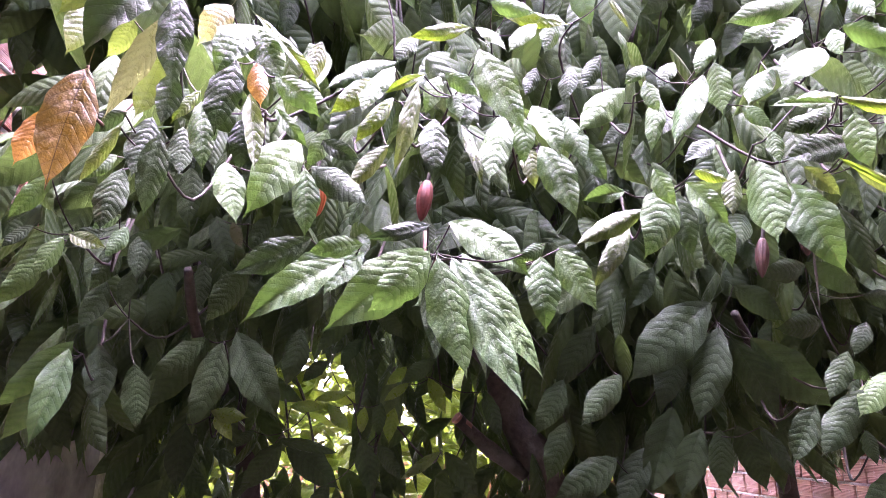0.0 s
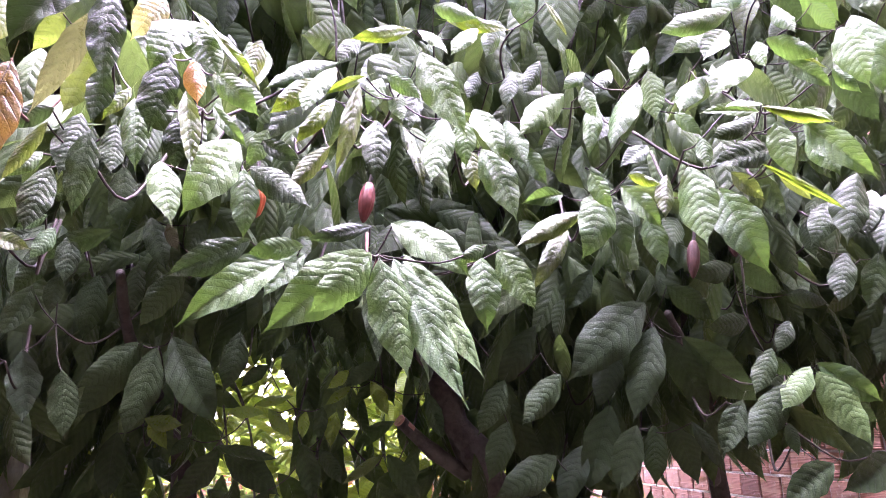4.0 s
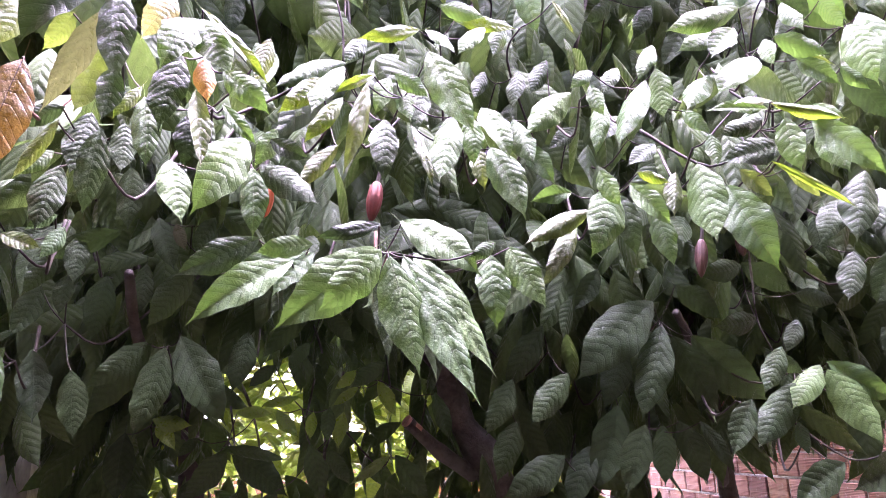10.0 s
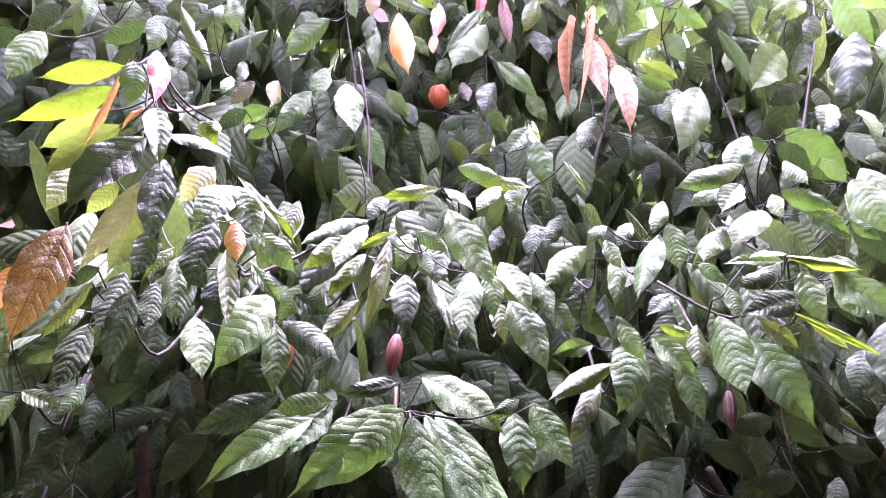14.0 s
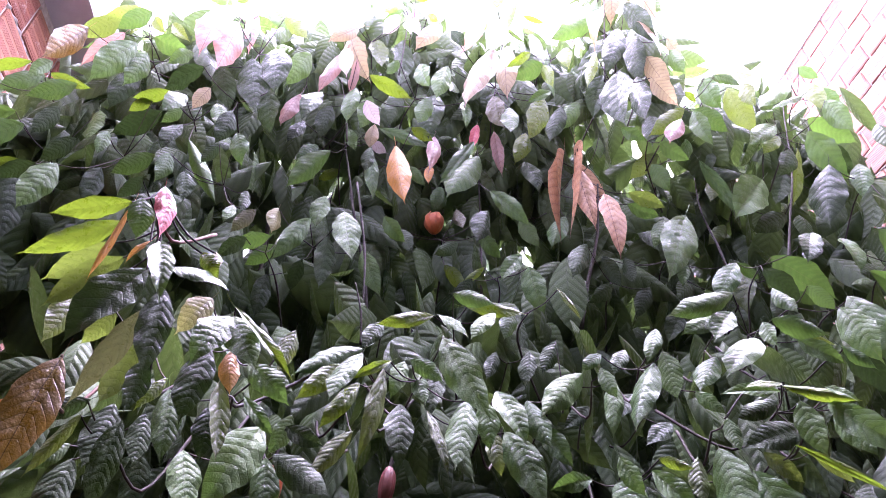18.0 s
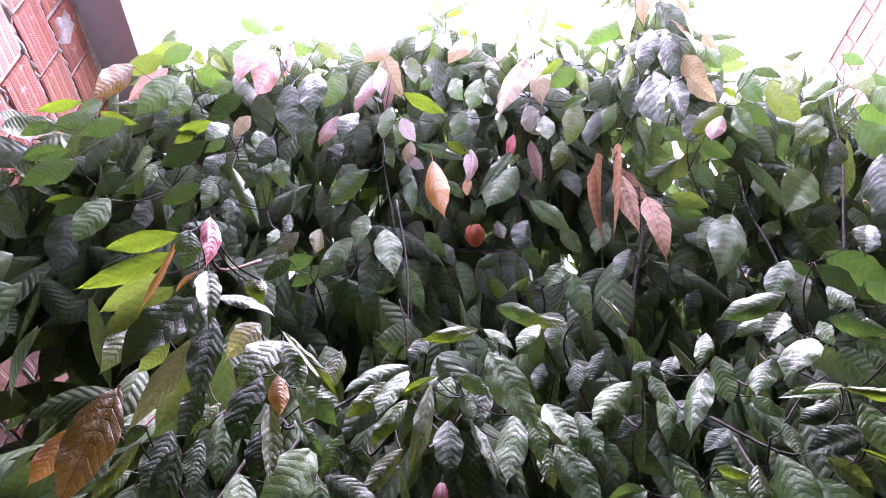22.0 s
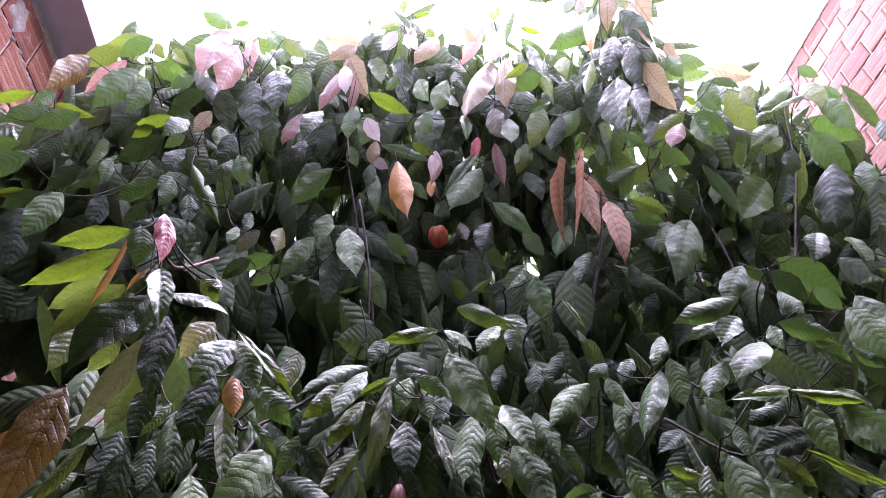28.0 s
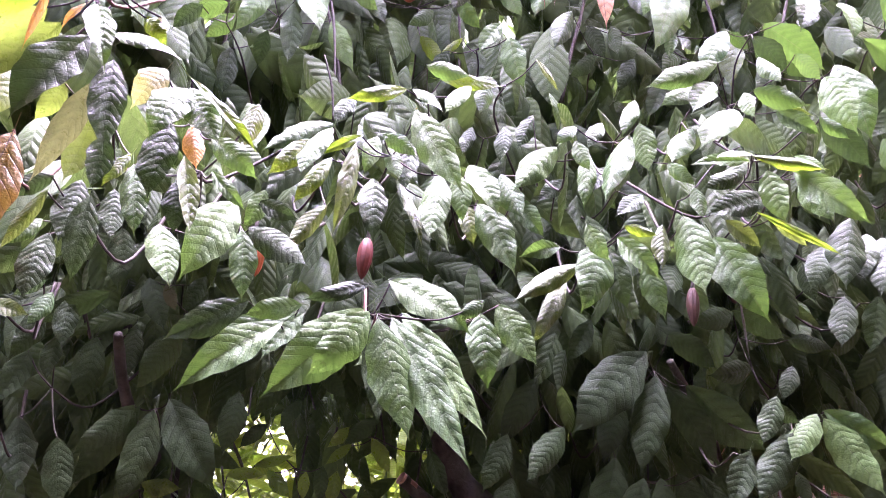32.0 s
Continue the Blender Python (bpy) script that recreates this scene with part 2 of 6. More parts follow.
    col = mix_rgb(nt, lk, ramp(nt, lk, soot, [(0.52, (0, 0, 0)), (0.78, (0.6, 0.6, 0.6))]), col, (0.13, 0.075, 0.065))
    dust = noise_tex(nt, lk, geo.outputs["Position"], 16.0, 6.0, 0.75)
    col = mix_rgb(nt, lk, ramp(nt, lk, dust, [(0.58, (0, 0, 0)), (0.72, (0.7, 0.7, 0.7))]), col, (0.5, 0.42, 0.38))
    lk.new(col, bsdf.inputs["Base Color"])
    bsdf.inputs["Roughness"].default_value = 0.82
    b = nt.new("ShaderNodeBump")
    b.inputs["Strength"].default_value, b.inputs["Distance"].default_value = 0.8, 0.004
    lk.new(math_node(nt, lk, "ADD", math_node(nt, lk, "MULTIPLY_ADD", groove, -0.7, math_node(nt, lk, "MULTIPLY", mask, -0.8)), math_node(nt, lk, "MULTIPLY", a, 0.6)), b.inputs["Height"])
    lk.new(b.outputs[0], bsdf.inputs["Normal"])
    return m


MORTAR = rough_mat("mortar", (0.3, 0.26, 0.24), (0.54, 0.48, 0.44), 30, 0.95, 0.9, 0.01, (0.16, 0.14, 0.13))
BRICK_L = brick_mat("clay_block_left", [(0.13, 0.055, 0.04), (0.29, 0.1, 0.055), (0.38, 0.175, 0.1), (0.46, 0.3, 0.22)], 4, 34, 0.6)
BRICK_R = brick_mat("clay_block_right", [(0.15, 0.06, 0.036), (0.22, 0.088, 0.052), (0.28, 0.125, 0.08), (0.36, 0.22, 0.16)], 2, 16, 0.35)
PLASTER = rough_mat("stained_plaster", (0.13, 0.11, 0.11), (0.24, 0.21, 0.2), 5, 0.9, 0.4, 0.004, (0.07, 0.06, 0.06))
CONCRETE = rough_mat("weathered_concrete", (0.3, 0.29, 0.27), (0.52, 0.5, 0.47), 11, 0.9, 0.5, 0.006, (0.15, 0.13, 0.12), 4)
EAVE = rough_mat("grey_painted_board", (0.42, 0.38, 0.45), (0.52, 0.48, 0.54), 8, 0.6, 0.2, 0.002)
EARTH = rough_mat("damp_earth", (0.05, 0.035, 0.025), (0.13, 0.09, 0.06), 6, 0.95, 1.0, 0.03, (0.05, 0.07, 0.02))
BARK = rough_mat("bark", (0.02, 0.016, 0.014), (0.06, 0.046, 0.038), 45, 0.9, 0.9, 0.006, (0.075, 0.07, 0.058), 9)
TWIG = rough_mat("twig", (0.02, 0.016, 0.013), (0.05, 0.038, 0.028), 70, 0.9, 0.5, 0.002)
TWIG_NEW = rough_mat("young_twig", (0.085, 0.038, 0.025), (0.16, 0.075, 0.05), 70, 0.85, 0.4, 0.002)
POD = rough_mat("maroon_pod", (0.085, 0.014, 0.013), (0.19, 0.038, 0.03), 40, 0.5, 0.5, 0.003)
POD_BROWN = rough_mat("brown_pod", (0.04, 0.014, 0.01), (0.09, 0.034, 0.022), 40, 0.6, 0.5, 0.003)
CUT_WOOD = rough_mat("cut_wood", (0.18, 0.085, 0.06), (0.34, 0.19, 0.14), 60, 0.85, 0.6, 0.003)
POD_ORANGE = rough_mat("orange_pod", (0.5, 0.09, 0.03), (0.66, 0.2, 0.07), 30, 0.45, 0.3, 0.002)


# ---- mesh helpers ----
def mesh_ob(name, bm, mat, parent=None, label="", smooth=False):
    me = bpy.data.meshes.new(name)
    bm.to_mesh(me)
    bm.free()
    me.materials.append(mat)
    if smooth:
        for p in me.polygons:
            p.use_smooth = True
    ob = new(name, me)
    if parent:
        ob.parent = parent
    if label:
        tagged(ob, label)
    return ob


part = mesh_ob


def box_bm(x0, y0, z0, x1, y1, z1, bevel=0.0, bm=None):
    bm = bm or bmesh.new()
    m = Matrix.Translation(((x0 + x1) / 2, (y0 + y1) / 2, (z0 + z1) / 2)) @ Matrix.Diagonal((x1 - x0, y1 - y0, z1 - z0, 1))
    r = bmesh.ops.create_cube(bm, size=1, matrix=m)
    if bevel:
        bmesh.ops.bevel(bm, geom=list({e for v in r["verts"] for e in v.link_edges}), offset=bevel, segments=2, affect="EDGES")
    return bm


def tube_bm(points, r0, r1, sides=8, bm=None, wobble=0.0):
    """A tapered, slightly uneven limb along points, smoothed between them."""
    bm = bm or bmesh.new()
    pts = [Vector(p) for p in points]
    fine = []
    for i in range(len(pts) - 1):
        a, b, c, d = pts[max(i - 1, 0)], pts[i], pts[i + 1], pts[min(i + 2, len(pts) - 1)]
        for k in range(5):
            t = k / 5
            fine.append(0.5 * ((2 * b) + (c - a) * t + (2 * a - 5 * b + 4 * c - d) * t * t + (3 * b - a - 3 * c + d) * t ** 3))
    fine.append(pts[-1])
    rings = []
    for i, p in enumerate(fine):
        d = (fine[min(i + 1, len(fine) - 1)] - fine[max(i - 1, 0)]).normalized()
        q = d.to_track_quat("Z", "Y")
        r = r0 + (r1 - r0) * i / (len(fine) - 1)
        if wobble:
            r *= 1 + wobble * noise.noise(p * 9)
            if i % 5 == 0 and 0 < i:
                r *= 1.12
        rings.append([bm.verts.new(p + q @ Vector((r * math.cos(a), r * math.sin(a), 0))) for a in (2 * math.pi * s / sides for s in range(sides))])
    for a, b in zip(rings, rings[1:]):
        for s in range(sides):
            bm.faces.new((a[s], a[(s + 1) % sides], b[(s + 1) % sides], b[s]))
    bm.faces.new(rings[0][::-1])
    bm.faces.new(rings[-1])
    return bm


# ---- setting ----
XL, XR = -1.8, 3.5          # inner faces of the two side walls
TOP_L, TOP_R = 4.9, 6.4    # their heights

bm = bmesh.new()
n = 40
grid = [[bm.verts.new((x * abs(x) * 0.5, y * abs(y) * 0.5, 0.05 * noise.noise(Vector((x, y, 0))) if abs(x) + abs(y) < 12 else 0)) for x in range(-n, n + 1)] for y in range(-n, n + 1)]
for r0, r1 in zip(grid, grid[1:]):
    for i in range(2 * n):
        bm.faces.new((r0[i], r0[i + 1], r1[i + 1], r1[i]))
ground = tagged(mesh_ob("ground", bm, EARTH, smooth=True), "damp dark bare earth under the trees", "ground", kind="structure")

wall_left = tagged(mesh_ob("wall_left", box_bm(XL - 0.2, -1.7, 0, XL - 0.012, 6.3, TOP_L), MORTAR), "tall unplastered clay block wall with rough mortar joints", "wall", kind="structure")
wall_right = tagged(mesh_ob("wall_right", box_bm(XR + 0.012, -1.7, 0, XR + 0.2, 9.2, TOP_R), MORTAR), "tall red clay block wall with light mortar joints", "wall", kind="structure")
# wall_back is unseen: added to close the path and block sky light
wall_back = tagged(mesh_ob("wall_back", box_bm(XL - 0.2, -1.9, 0, XR + 0.2, -1.7, 7.0), PLASTER), "tall plain stained plaster wall, unseen, added behind the path to block light", "wall", kind="structure")
wall_far = tagged(mesh_ob("wall_far", box_bm(XL - 3, 9.2, 0, XR + 0.2, 9.35, 1.42), MORTAR), "low clay block garden wall", "wall", kind="structure")
part("plaster_coat", box_bm(XL - 0.012, -1.7, 0, XL + 0.012, 4.6, 1.72, 0.004), PLASTER, wall_left, "dull grey plaster on the foot of the wall")
pillar = tagged(mesh_ob("concrete_pillar", box_bm(XL - 0.01, 5.0, 0, XL + 0.17, 5.6, 1.78, 0.012), CONCRETE), "light grey weathered concrete pillar at the end of the wall", "pillar", kind="structure")

# unseen roof slab added over the path to shade the lower leaves
shade_roof = tagged(mesh_ob("porch_roof", box_bm(XL - 0.2, -1.7, 4.0, XR + 0.01, 0.95, 4.1, 0.01), PLASTER), "plain roof slab, unseen, added over the path to shade the low leaves", "roof", kind="structure")

# eave over the left wall
eave = tagged(new("roof_eave"), "dark grey painted roof eave along the left wall", "eave", kind="structure")
part("soffit", box_bm(XL - 0.3, -1.7, TOP_L, XL + 0.21, 4.6, TOP_L + 0.025, 0.003), EAVE, eave)
part("fascia", box_bm(XL + 0.21, -1.7, TOP_L - 0.02, XL + 0.235, 4.6, TOP_L + 0.13, 0.003), EAVE, eave)
# thin roof sheet edge over the right wall
coping = tagged(mesh_ob("roof_sheet_edge", box_bm(XR - 0.012, -1.7, TOP_R, XR + 0.3, 9.2, TOP_R + 0.014, 0.003), EAVE), "thin dark roof sheet edge on top of the right wall", "roof edge", kind="structure")


# ---- cocoa trees ----
def half_width(u):
    """Outline of the blade from its base (0) to the drawn-out drip tip (1); greatest half width 0.5."""
    body = math.sin(math.pi * (u / 0.93) ** 0.95) ** 0.84 if 0 < u < 0.93 else 0.0
    tail = 0.075 * ((1 - u) / 0.15) ** 1.1 if u > 0.8 else 0.0
    return max(0.5 * body, tail, 0.006 if u < 1 else 0.0)


def vein_phase(u, off, veins):
    """Which side vein a place on the blade lies by; they sweep forward away from the midrib."""
    return veins * (u - 0.46 * off ** 1.2)


def leaf_mesh(name, mat, seed, rows, cols, arch, fold, curl, bow, twist):
    """One blade of unit length and width along +y with its petiole: quilted between the side veins, folded at the midrib."""
    rnd = random.Random(seed)
    bm = bmesh.new()
    uv = bm.loops.layers.uv.new("UVMap")
    ring, ph, veins = [], rnd.uniform(0, 6), rnd.uniform(8.0, 11.0)
    for i in range(rows + 1):
        u = i / rows
        h = half_width(u)
        line = []
        turn = twist * (u - 0.4)
        for j in range(-cols, cols + 1):
            s = j / cols
            vp = vein_phase(u, abs(s) * h, veins) + (0.35 if s < 0 else 0.0)
            z = -fold * abs(s) * h + curl * (s * h * 2) ** 2 * 0.5
            z += 0.017 * abs(math.sin(math.pi * vp)) ** 0.7 * min(1.0, 3.2 * abs(s)) * (1.1 - 0.75 * abs(s)) * h * 2
            z += 0.028 * math.sin(u * 8 + ph + (2.2 if s > 0 else 0)) * abs(s) ** 2 * h * 2
            z += 0.012 * math.sin(u * 23 + ph * 2 + (1.2 if s > 0 else 0)) * abs(s) * h * 2
            x = s * h * (1 + 0.03 * math.sin(u * 31 + ph) + 0.04 * math.sin(u * 13 + 2 * ph + s))
            x, z = x * math.cos(turn) - z * math.sin(turn), x * math.sin(turn) + z * math.cos(turn)
            x += bow * 4 * u * (1 - u)
            z += arch * 4 * u * (1 - u) * (0.7 + 0.6 * u)
            line.append((bm.verts.new((x, u, z)), vp, 0.5 + s * h))
        ring.append(line)
    for a, b in zip(ring, ring[1:]):
        for j in range(2 * cols):
            q = (a[j], a[j + 1], b[j + 1], b[j])
            f = bm.faces.new([v[0] for v in q])
            for lp, v in zip(f.loops, q):
                lp[uv].uv = (v[1], v[2])
    n = [Vector((0, -0.16, 0.03)), Vector((0, -0.06, 0.0)), Vector((0, 0.02, -0.004))]
    tube_bm(n, 0.009, 0.007, 5, bm)
    me = bpy.data.meshes.new(name)
    bm.to_mesh(me)
    bm.free()
    me.materials.append(mat)
    for p in me.polygons:
        p.use_smooth = True
    return me


# arch, fold at the midrib, curl across, sideways bow, twist
FORMS = [(0.07, -0.08, -0.12, 0.05, 0.12), (0.1, -0.14, -0.16, -0.05, -0.15), (0.03, 0.05, -0.1, 0.0, 0.05), (0.12, -0.18, -0.06, 0.04, 0.2),
         (-0.03, -0.12, 0.06, -0.05, 0.12), (0.07, 0.1, -0.16, 0.06, -0.1), (0.09, -0.1, -0.18, -0.07, 0.2), (0.05, -0.18, -0.1, 0.07, -0.2), (0.1, -1.25, -0.5, 0.07, 0.9)]
LEAF_MESH = {k: [leaf_mesh("leaf", m, i, 60, 4, *f) for i, f in enumerate(FORMS)] for k, m in LEAF.items()}
placed = []
kept_free = []
LEAF_LABEL = {"r": "pinkish red glossy new leaf", "o": "orange ageing leaf", "d": "dry curled tan leaf", "p": "pinkish brown flush leaf", "t": "pale tan young leaf",
              "c": "cream curled leaf", "b": "large bronze brown leaf", "y": "bright yellow-green young leaf", "w": "pale whitish new leaf", "l": "dull olive leaf"}


def leaf(twig, kind, form, x, y, z, rx, ry, rz, length, width, label=""):
    """A leaf with its base at x, y, z, turned by degrees, of that length and width."""
    ob = new("leaf", LEAF_MESH[kind][form])
    ob.parent = twig
    m = pose(x, y, z, rx, ry, rz)
    ob.matrix_basis = m @ Matrix.Diagonal((width, length, (length + width) * 0.5, 1))
    placed.append((trees.index(twig.parent), kind, m, length, width))
    # a leaf stalk back to the twig
    base, ax = m.translation, (m.to_3x3() @ Vector((0, 1, 0)))
    near = min(((q - base).length, i) for i, q in enumerate(twig_path[twig]))
    if near[0] > 0.03:
        q = twig_path[twig][near[1]]
        mid = q.lerp(base, 0.55) + Vector((0, 0, -0.12 * near[0]))
        part("leaf_stalk", tube_bm([q, mid, base + ax * 0.004], 0.0016 + 0.003 * min(near[0], 0.5), 0.0015, 5), TWIG, twig, smooth=True)
    if label or kind in LEAF_LABEL:
        tagged(ob, label or LEAF_LABEL[kind])
    return ob


trees = []


def tree(label, x, y):
    t = tagged(new("cocoa_tree"), label, "tree", group="cocoa trees")
    t.location = (x, y, 0)
    trees.append(t)
    return t


twig_path = {}


def twig(t, points, r0, r1, young=False):
    o = Vector(t.location)
    ob = part("twig", tube_bm([Vector(p) for p in points], r0, r1, 7, wobble=0.15), TWIG_NEW if young else TWIG, t, smooth=True)
    ob.matrix_basis = Matrix.Translation(-o)
    pts = [Vector(p) for p in points]
    twig_path[ob] = [a.lerp(b, k / 6) for a, b in zip(pts, pts[1:]) for k in range(6)] + [pts[-1]]
    return ob


def limb(name, t, points, r0, r1, mat=None):
    ob = part(name, tube_bm([Vector(p) for p in points], r0, r1, 10, wobble=0.3), mat or BARK, t, smooth=True)
    ob.matrix_basis = Matrix.Translation(-Vector(t.location))
    return ob


def pod(t, mat, x, y, z, length, wide, lean, label, clear=True):
    """A ridged cocoa pod that hangs from its stalk: ten furrows, blunt neck, pointed foot."""
    bm = bmesh.new()
    rings = []
    for i in range(15):
        u = i / 14
        r = 0.5 * wide * (math.sin(math.pi * min(1, 0.06 + 0.94 * u)) ** 0.62 * (1 - 0.28 * u) + (0.03 if i else 0))
        ring = []
        for s in range(40):
            a = 2 * math.pi * s / 40
            rr = r * (1 + 0.075 * math.cos(10 * a)) * (1 + 0.04 * noise.noise(Vector((math.cos(a) * 3, math.sin(a) * 3, u * 9))))
            ring.append(bm.verts.new((rr * math.cos(a), rr * math.sin(a), -u * length)))
        rings.append(ring)
    for a, b in zip(rings, rings[1:]):
        for s in range(40):
            bm.faces.new((a[s], a[(s + 1) % 40], b[(s + 1) % 40], b[s]))
    bm.faces.new(rings[0][::-1])
    bm.faces.new(rings[-1])
    ob = part("pod", bm, mat, t, label, smooth=True)
    ob.matrix_basis = Matrix.Translation(-Vector(t.location)) @ pose(x, y, z, 0, lean, 20)
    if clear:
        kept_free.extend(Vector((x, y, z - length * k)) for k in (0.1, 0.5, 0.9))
    part("stalk", tube_bm([(0, 0, -0.005), (0.004, 0, 0.03), (0.012, 0.01, 0.07)], 0.006, 0.005, 6), TWIG, ob, smooth=True)
    return ob


tree_mid = tree("tall cocoa tree with glossy drooping leaves between brick walls", 1.04, 2.65)
tree_left = tree("leafy cocoa tree with bronze and pink young leaves beside the wall", -0.5, 3.1)
tree_right = tree("dense dark green cocoa tree beside the red brick wall", 1.9, 3.1)
limb("trunk", tree_mid, [(1.04, 2.65, -0.05), (0.82, 2.55, 1.13), (0.66, 2.51, 1.38), (0.56, 2.48, 1.54), (0.47, 2.48, 1.68), (0.42, 2.43, 1.82), (0.40, 2.42, 1.94), (0.22, 2.55, 2.30), (0.28, 2.60, 2.90), (0.25, 2.55, 3.60)], 0.085, 0.02)
limb("branch", tree_mid, [(0.42, 2.43, 1.82), (0.26, 2.19, 1.96), (0.12, 1.90, 2.15)], 0.035, 0.012)
limb("cut_branch", tree_mid, [(0.52, 2.47, 1.48), (0.39, 2.42, 1.56), (0.27, 2.37, 1.66)], 0.03, 0.02)
part("cut_end", tube_bm([(0.307, 2.385, 1.630), (0.261, 2.366, 1.667)], 0.0215, 0.0195, 10, wobble=0.2), CUT_WOOD, tree_mid, "bare reddish cut wood").matrix_basis = Matrix.Translation(-Vector(tree_mid.location))
limb("branch", tree_mid, [(0.35, 2.7, 2.1), (0.75, 2.45, 2.6), (0.85, 2.2, 3.3)], 0.03, 0.01)
limb("trunk", tree_left, [(-0.5, 3.1, -0.05), (-0.5, 3.0, 1.0), (-0.55, 2.7, 2.0), (-0.45, 2.5, 3.0), (-0.4, 2.4, 3.5)], 0.06, 0.015)
limb("branch", tree_left, [(-0.52, 2.85, 1.6), (-0.55, 2.1, 1.85), (-0.5, 1.7, 2.0)], 0.025, 0.01)
limb("branch", tree_left, [(-0.6, 2.6, 2.0), (-0.9, 2.3, 2.6), (-1.0, 2.2, 3.1)], 0.025, 0.01)
limb("trunk", tree_right, [(1.9, 3.1, -0.05), (1.85, 3.0, 1.0), (1.6, 2.7, 2.0), (1.5, 2.5, 2.8), (1.55, 2.3, 3.2)], 0.06, 0.015)
limb("branch", tree_right, [(1.75, 2.9, 1.4), (1.3, 2.2, 1.8), (1.0, 1.8, 1.95)], 0.03, 0.01)
pod(tree_mid, POD, 0.100, 1.594, 2.229, 0.112, 0.043, 8, "maroon ripening ridged cocoa pod")
pod(tree_left, POD_ORANGE, -0.185, 1.637, 2.236, 0.099, 0.051, -4, "orange ripe cocoa pod")
pod(tree_mid, POD_ORANGE, 0.295, 2.175, 3.64, 0.125, 0.095, 0, "red-orange cocoa pod")
pod(tree_right, POD_BROWN, 1.097, 1.778, 2.171, 0.123, 0.04, 10, "reddish brown cocoa pod", False)
pod(tree_right, POD_BROWN, 1.285, 1.850, 2.230, 0.085, 0.045, 4, "reddish brown cocoa pod", False)

# outer leaves
limb("branch", tree_mid, [(0.030, 2.071, 2.928), (0.002, 2.071, 3.187), (-0.060, 2.071, 3.485), (-0.105, 2.071, 3.758), (-0.162, 2.071, 4.069)], 0.007, 0.004)
limb("branch", tree_mid, [(0.469, 2.071, 3.095), (0.482, 2.071, 3.448), (0.488, 2.071, 3.721), (0.492, 2.071, 3.992)], 0.006, 0.002)
limb("branch", tree_mid, [(0.843, 2.021, 2.970), (0.901, 2.021, 3.185), (0.988, 2.021, 3.462), (1.043, 2.021, 3.779)], 0.009, 0.004)
limb("branch", tree_right, [(1.477, 1.921, 3.189), (1.469, 1.921, 3.367), (1.448, 1.921, 3.561), (1.473, 1.921, 3.778)], 0.006, 0.002)
limb("branch", tree_right, [(1.704, 1.871, 3.216), (1.817, 1.871, 3.501), (1.953, 1.871, 3.833), (2.060, 1.871, 4.221), (2.110, 1.871, 4.392)], 0.006, 0.003)
limb("branch", tree_mid, [(0.947, 1.571, 3.937), (1.010, 1.571, 4.300), (1.073, 1.571, 4.674), (1.158, 1.571, 5.119)], 0.004, 0.002)
limb("branch", tree_left, [(-0.412, 2.171, 3.081), (-0.421, 2.171, 3.490), (-0.469, 2.171, 4.036), (-0.478, 2.171, 4.391)], 0.010, 0.005)
limb("branch", tree_mid, [(-0.117, 1.871, 3.725), (-0.141, 1.871, 3.953), (-0.176, 1.871, 4.138)], 0.004, 0.002)
limb("branch", tree_mid, [(0.090, 1.921, 4.298), (0.118, 1.921, 4.707), (0.109, 1.921, 5.059)], 0.004, 0.002)
limb("branch", tree_mid, [(-0.056, 1.810, 3.426), (-0.006, 1.810, 3.093), (0.005, 1.810, 2.836), (0.016, 1.810, 2.750)], 0.005, 0.002)
limb("branch", tree_mid, [(0.004, 1.626, 2.596), (-0.002, 1.626, 2.703), (-0.026, 1.626, 2.811)], 0.004, 0.002)
limb("branch", tree_right, [(0.967, 1.476, 2.354), (1.054, 1.476, 2.445), (1.130, 1.476, 2.494)], 0.003, 0.002)
limb("branch", tree_right, [(1.250, 1.776, 2.212), (1.246, 1.776, 2.067), (1.243, 1.776, 1.928), (1.282, 1.776, 1.828)], 0.004, 0.002)
limb("branch", tree_mid, [(-0.387, 2.626, 1.901), (-0.304, 2.626, 1.755), (-0.252, 2.626, 1.592), (-0.230, 2.626, 1.396)], 0.006, 0.004)
limb("branch", tree_mid, [(-0.019, 2.726, 1.344), (-0.015, 2.726, 1.506), (-0.010, 2.726, 1.675), (0.049, 2.726, 1.872)], 0.007, 0.005)
limb("branch", tree_mid, [(0.381, 2.726, 1.761), (0.358, 2.726, 1.650), (0.280, 2.726, 1.480)], 0.005, 0.003)
tw = twig(tree_mid, [(0.085, 1.366, 2.020), (0.078, 1.226, 1.875), (0.091, 1.106, 1.900)], 0.0042, 0.0022, True)
leaf(tw, "g", 6, 0.076, 1.072, 1.895, -86, -42, -172, 0.154, 0.065)
leaf(tw, "g", 1, 0.069, 1.107, 1.908, -85, -47, -173, 0.229, 0.089)
leaf(tw, "g", 2, 0.088, 1.041, 1.875, -79, 11, -169, 0.204, 0.075)
leaf(tw, "g", 0, 0.115, 1.086, 1.889, -70, 23, 177, 0.297, 0.065)
leaf(tw, "g", 0, 0.138, 1.138, 1.912, -72, 27, -168, 0.269, 0.066)
leaf(tw, "k", 2, 0.085, 1.148, 1.902, -82, 2, -173, 0.194, 0.043)
leaf(tw, "g", 1, 0.122, 1.208, 1.993, -62, 46, -161, 0.195, 0.082)
leaf(tw, "g", 6, 0.290, 1.143, 1.937, -88, -56, -177, 0.067, 0.028)
leaf(tw, "g", 3, 0.288, 1.181, 1.924, -83, 2, 176, 0.151, 0.064)
leaf(tw, "g", 0, 0.330, 1.203, 1.949, -82, 27, 171, 0.147, 0.062)
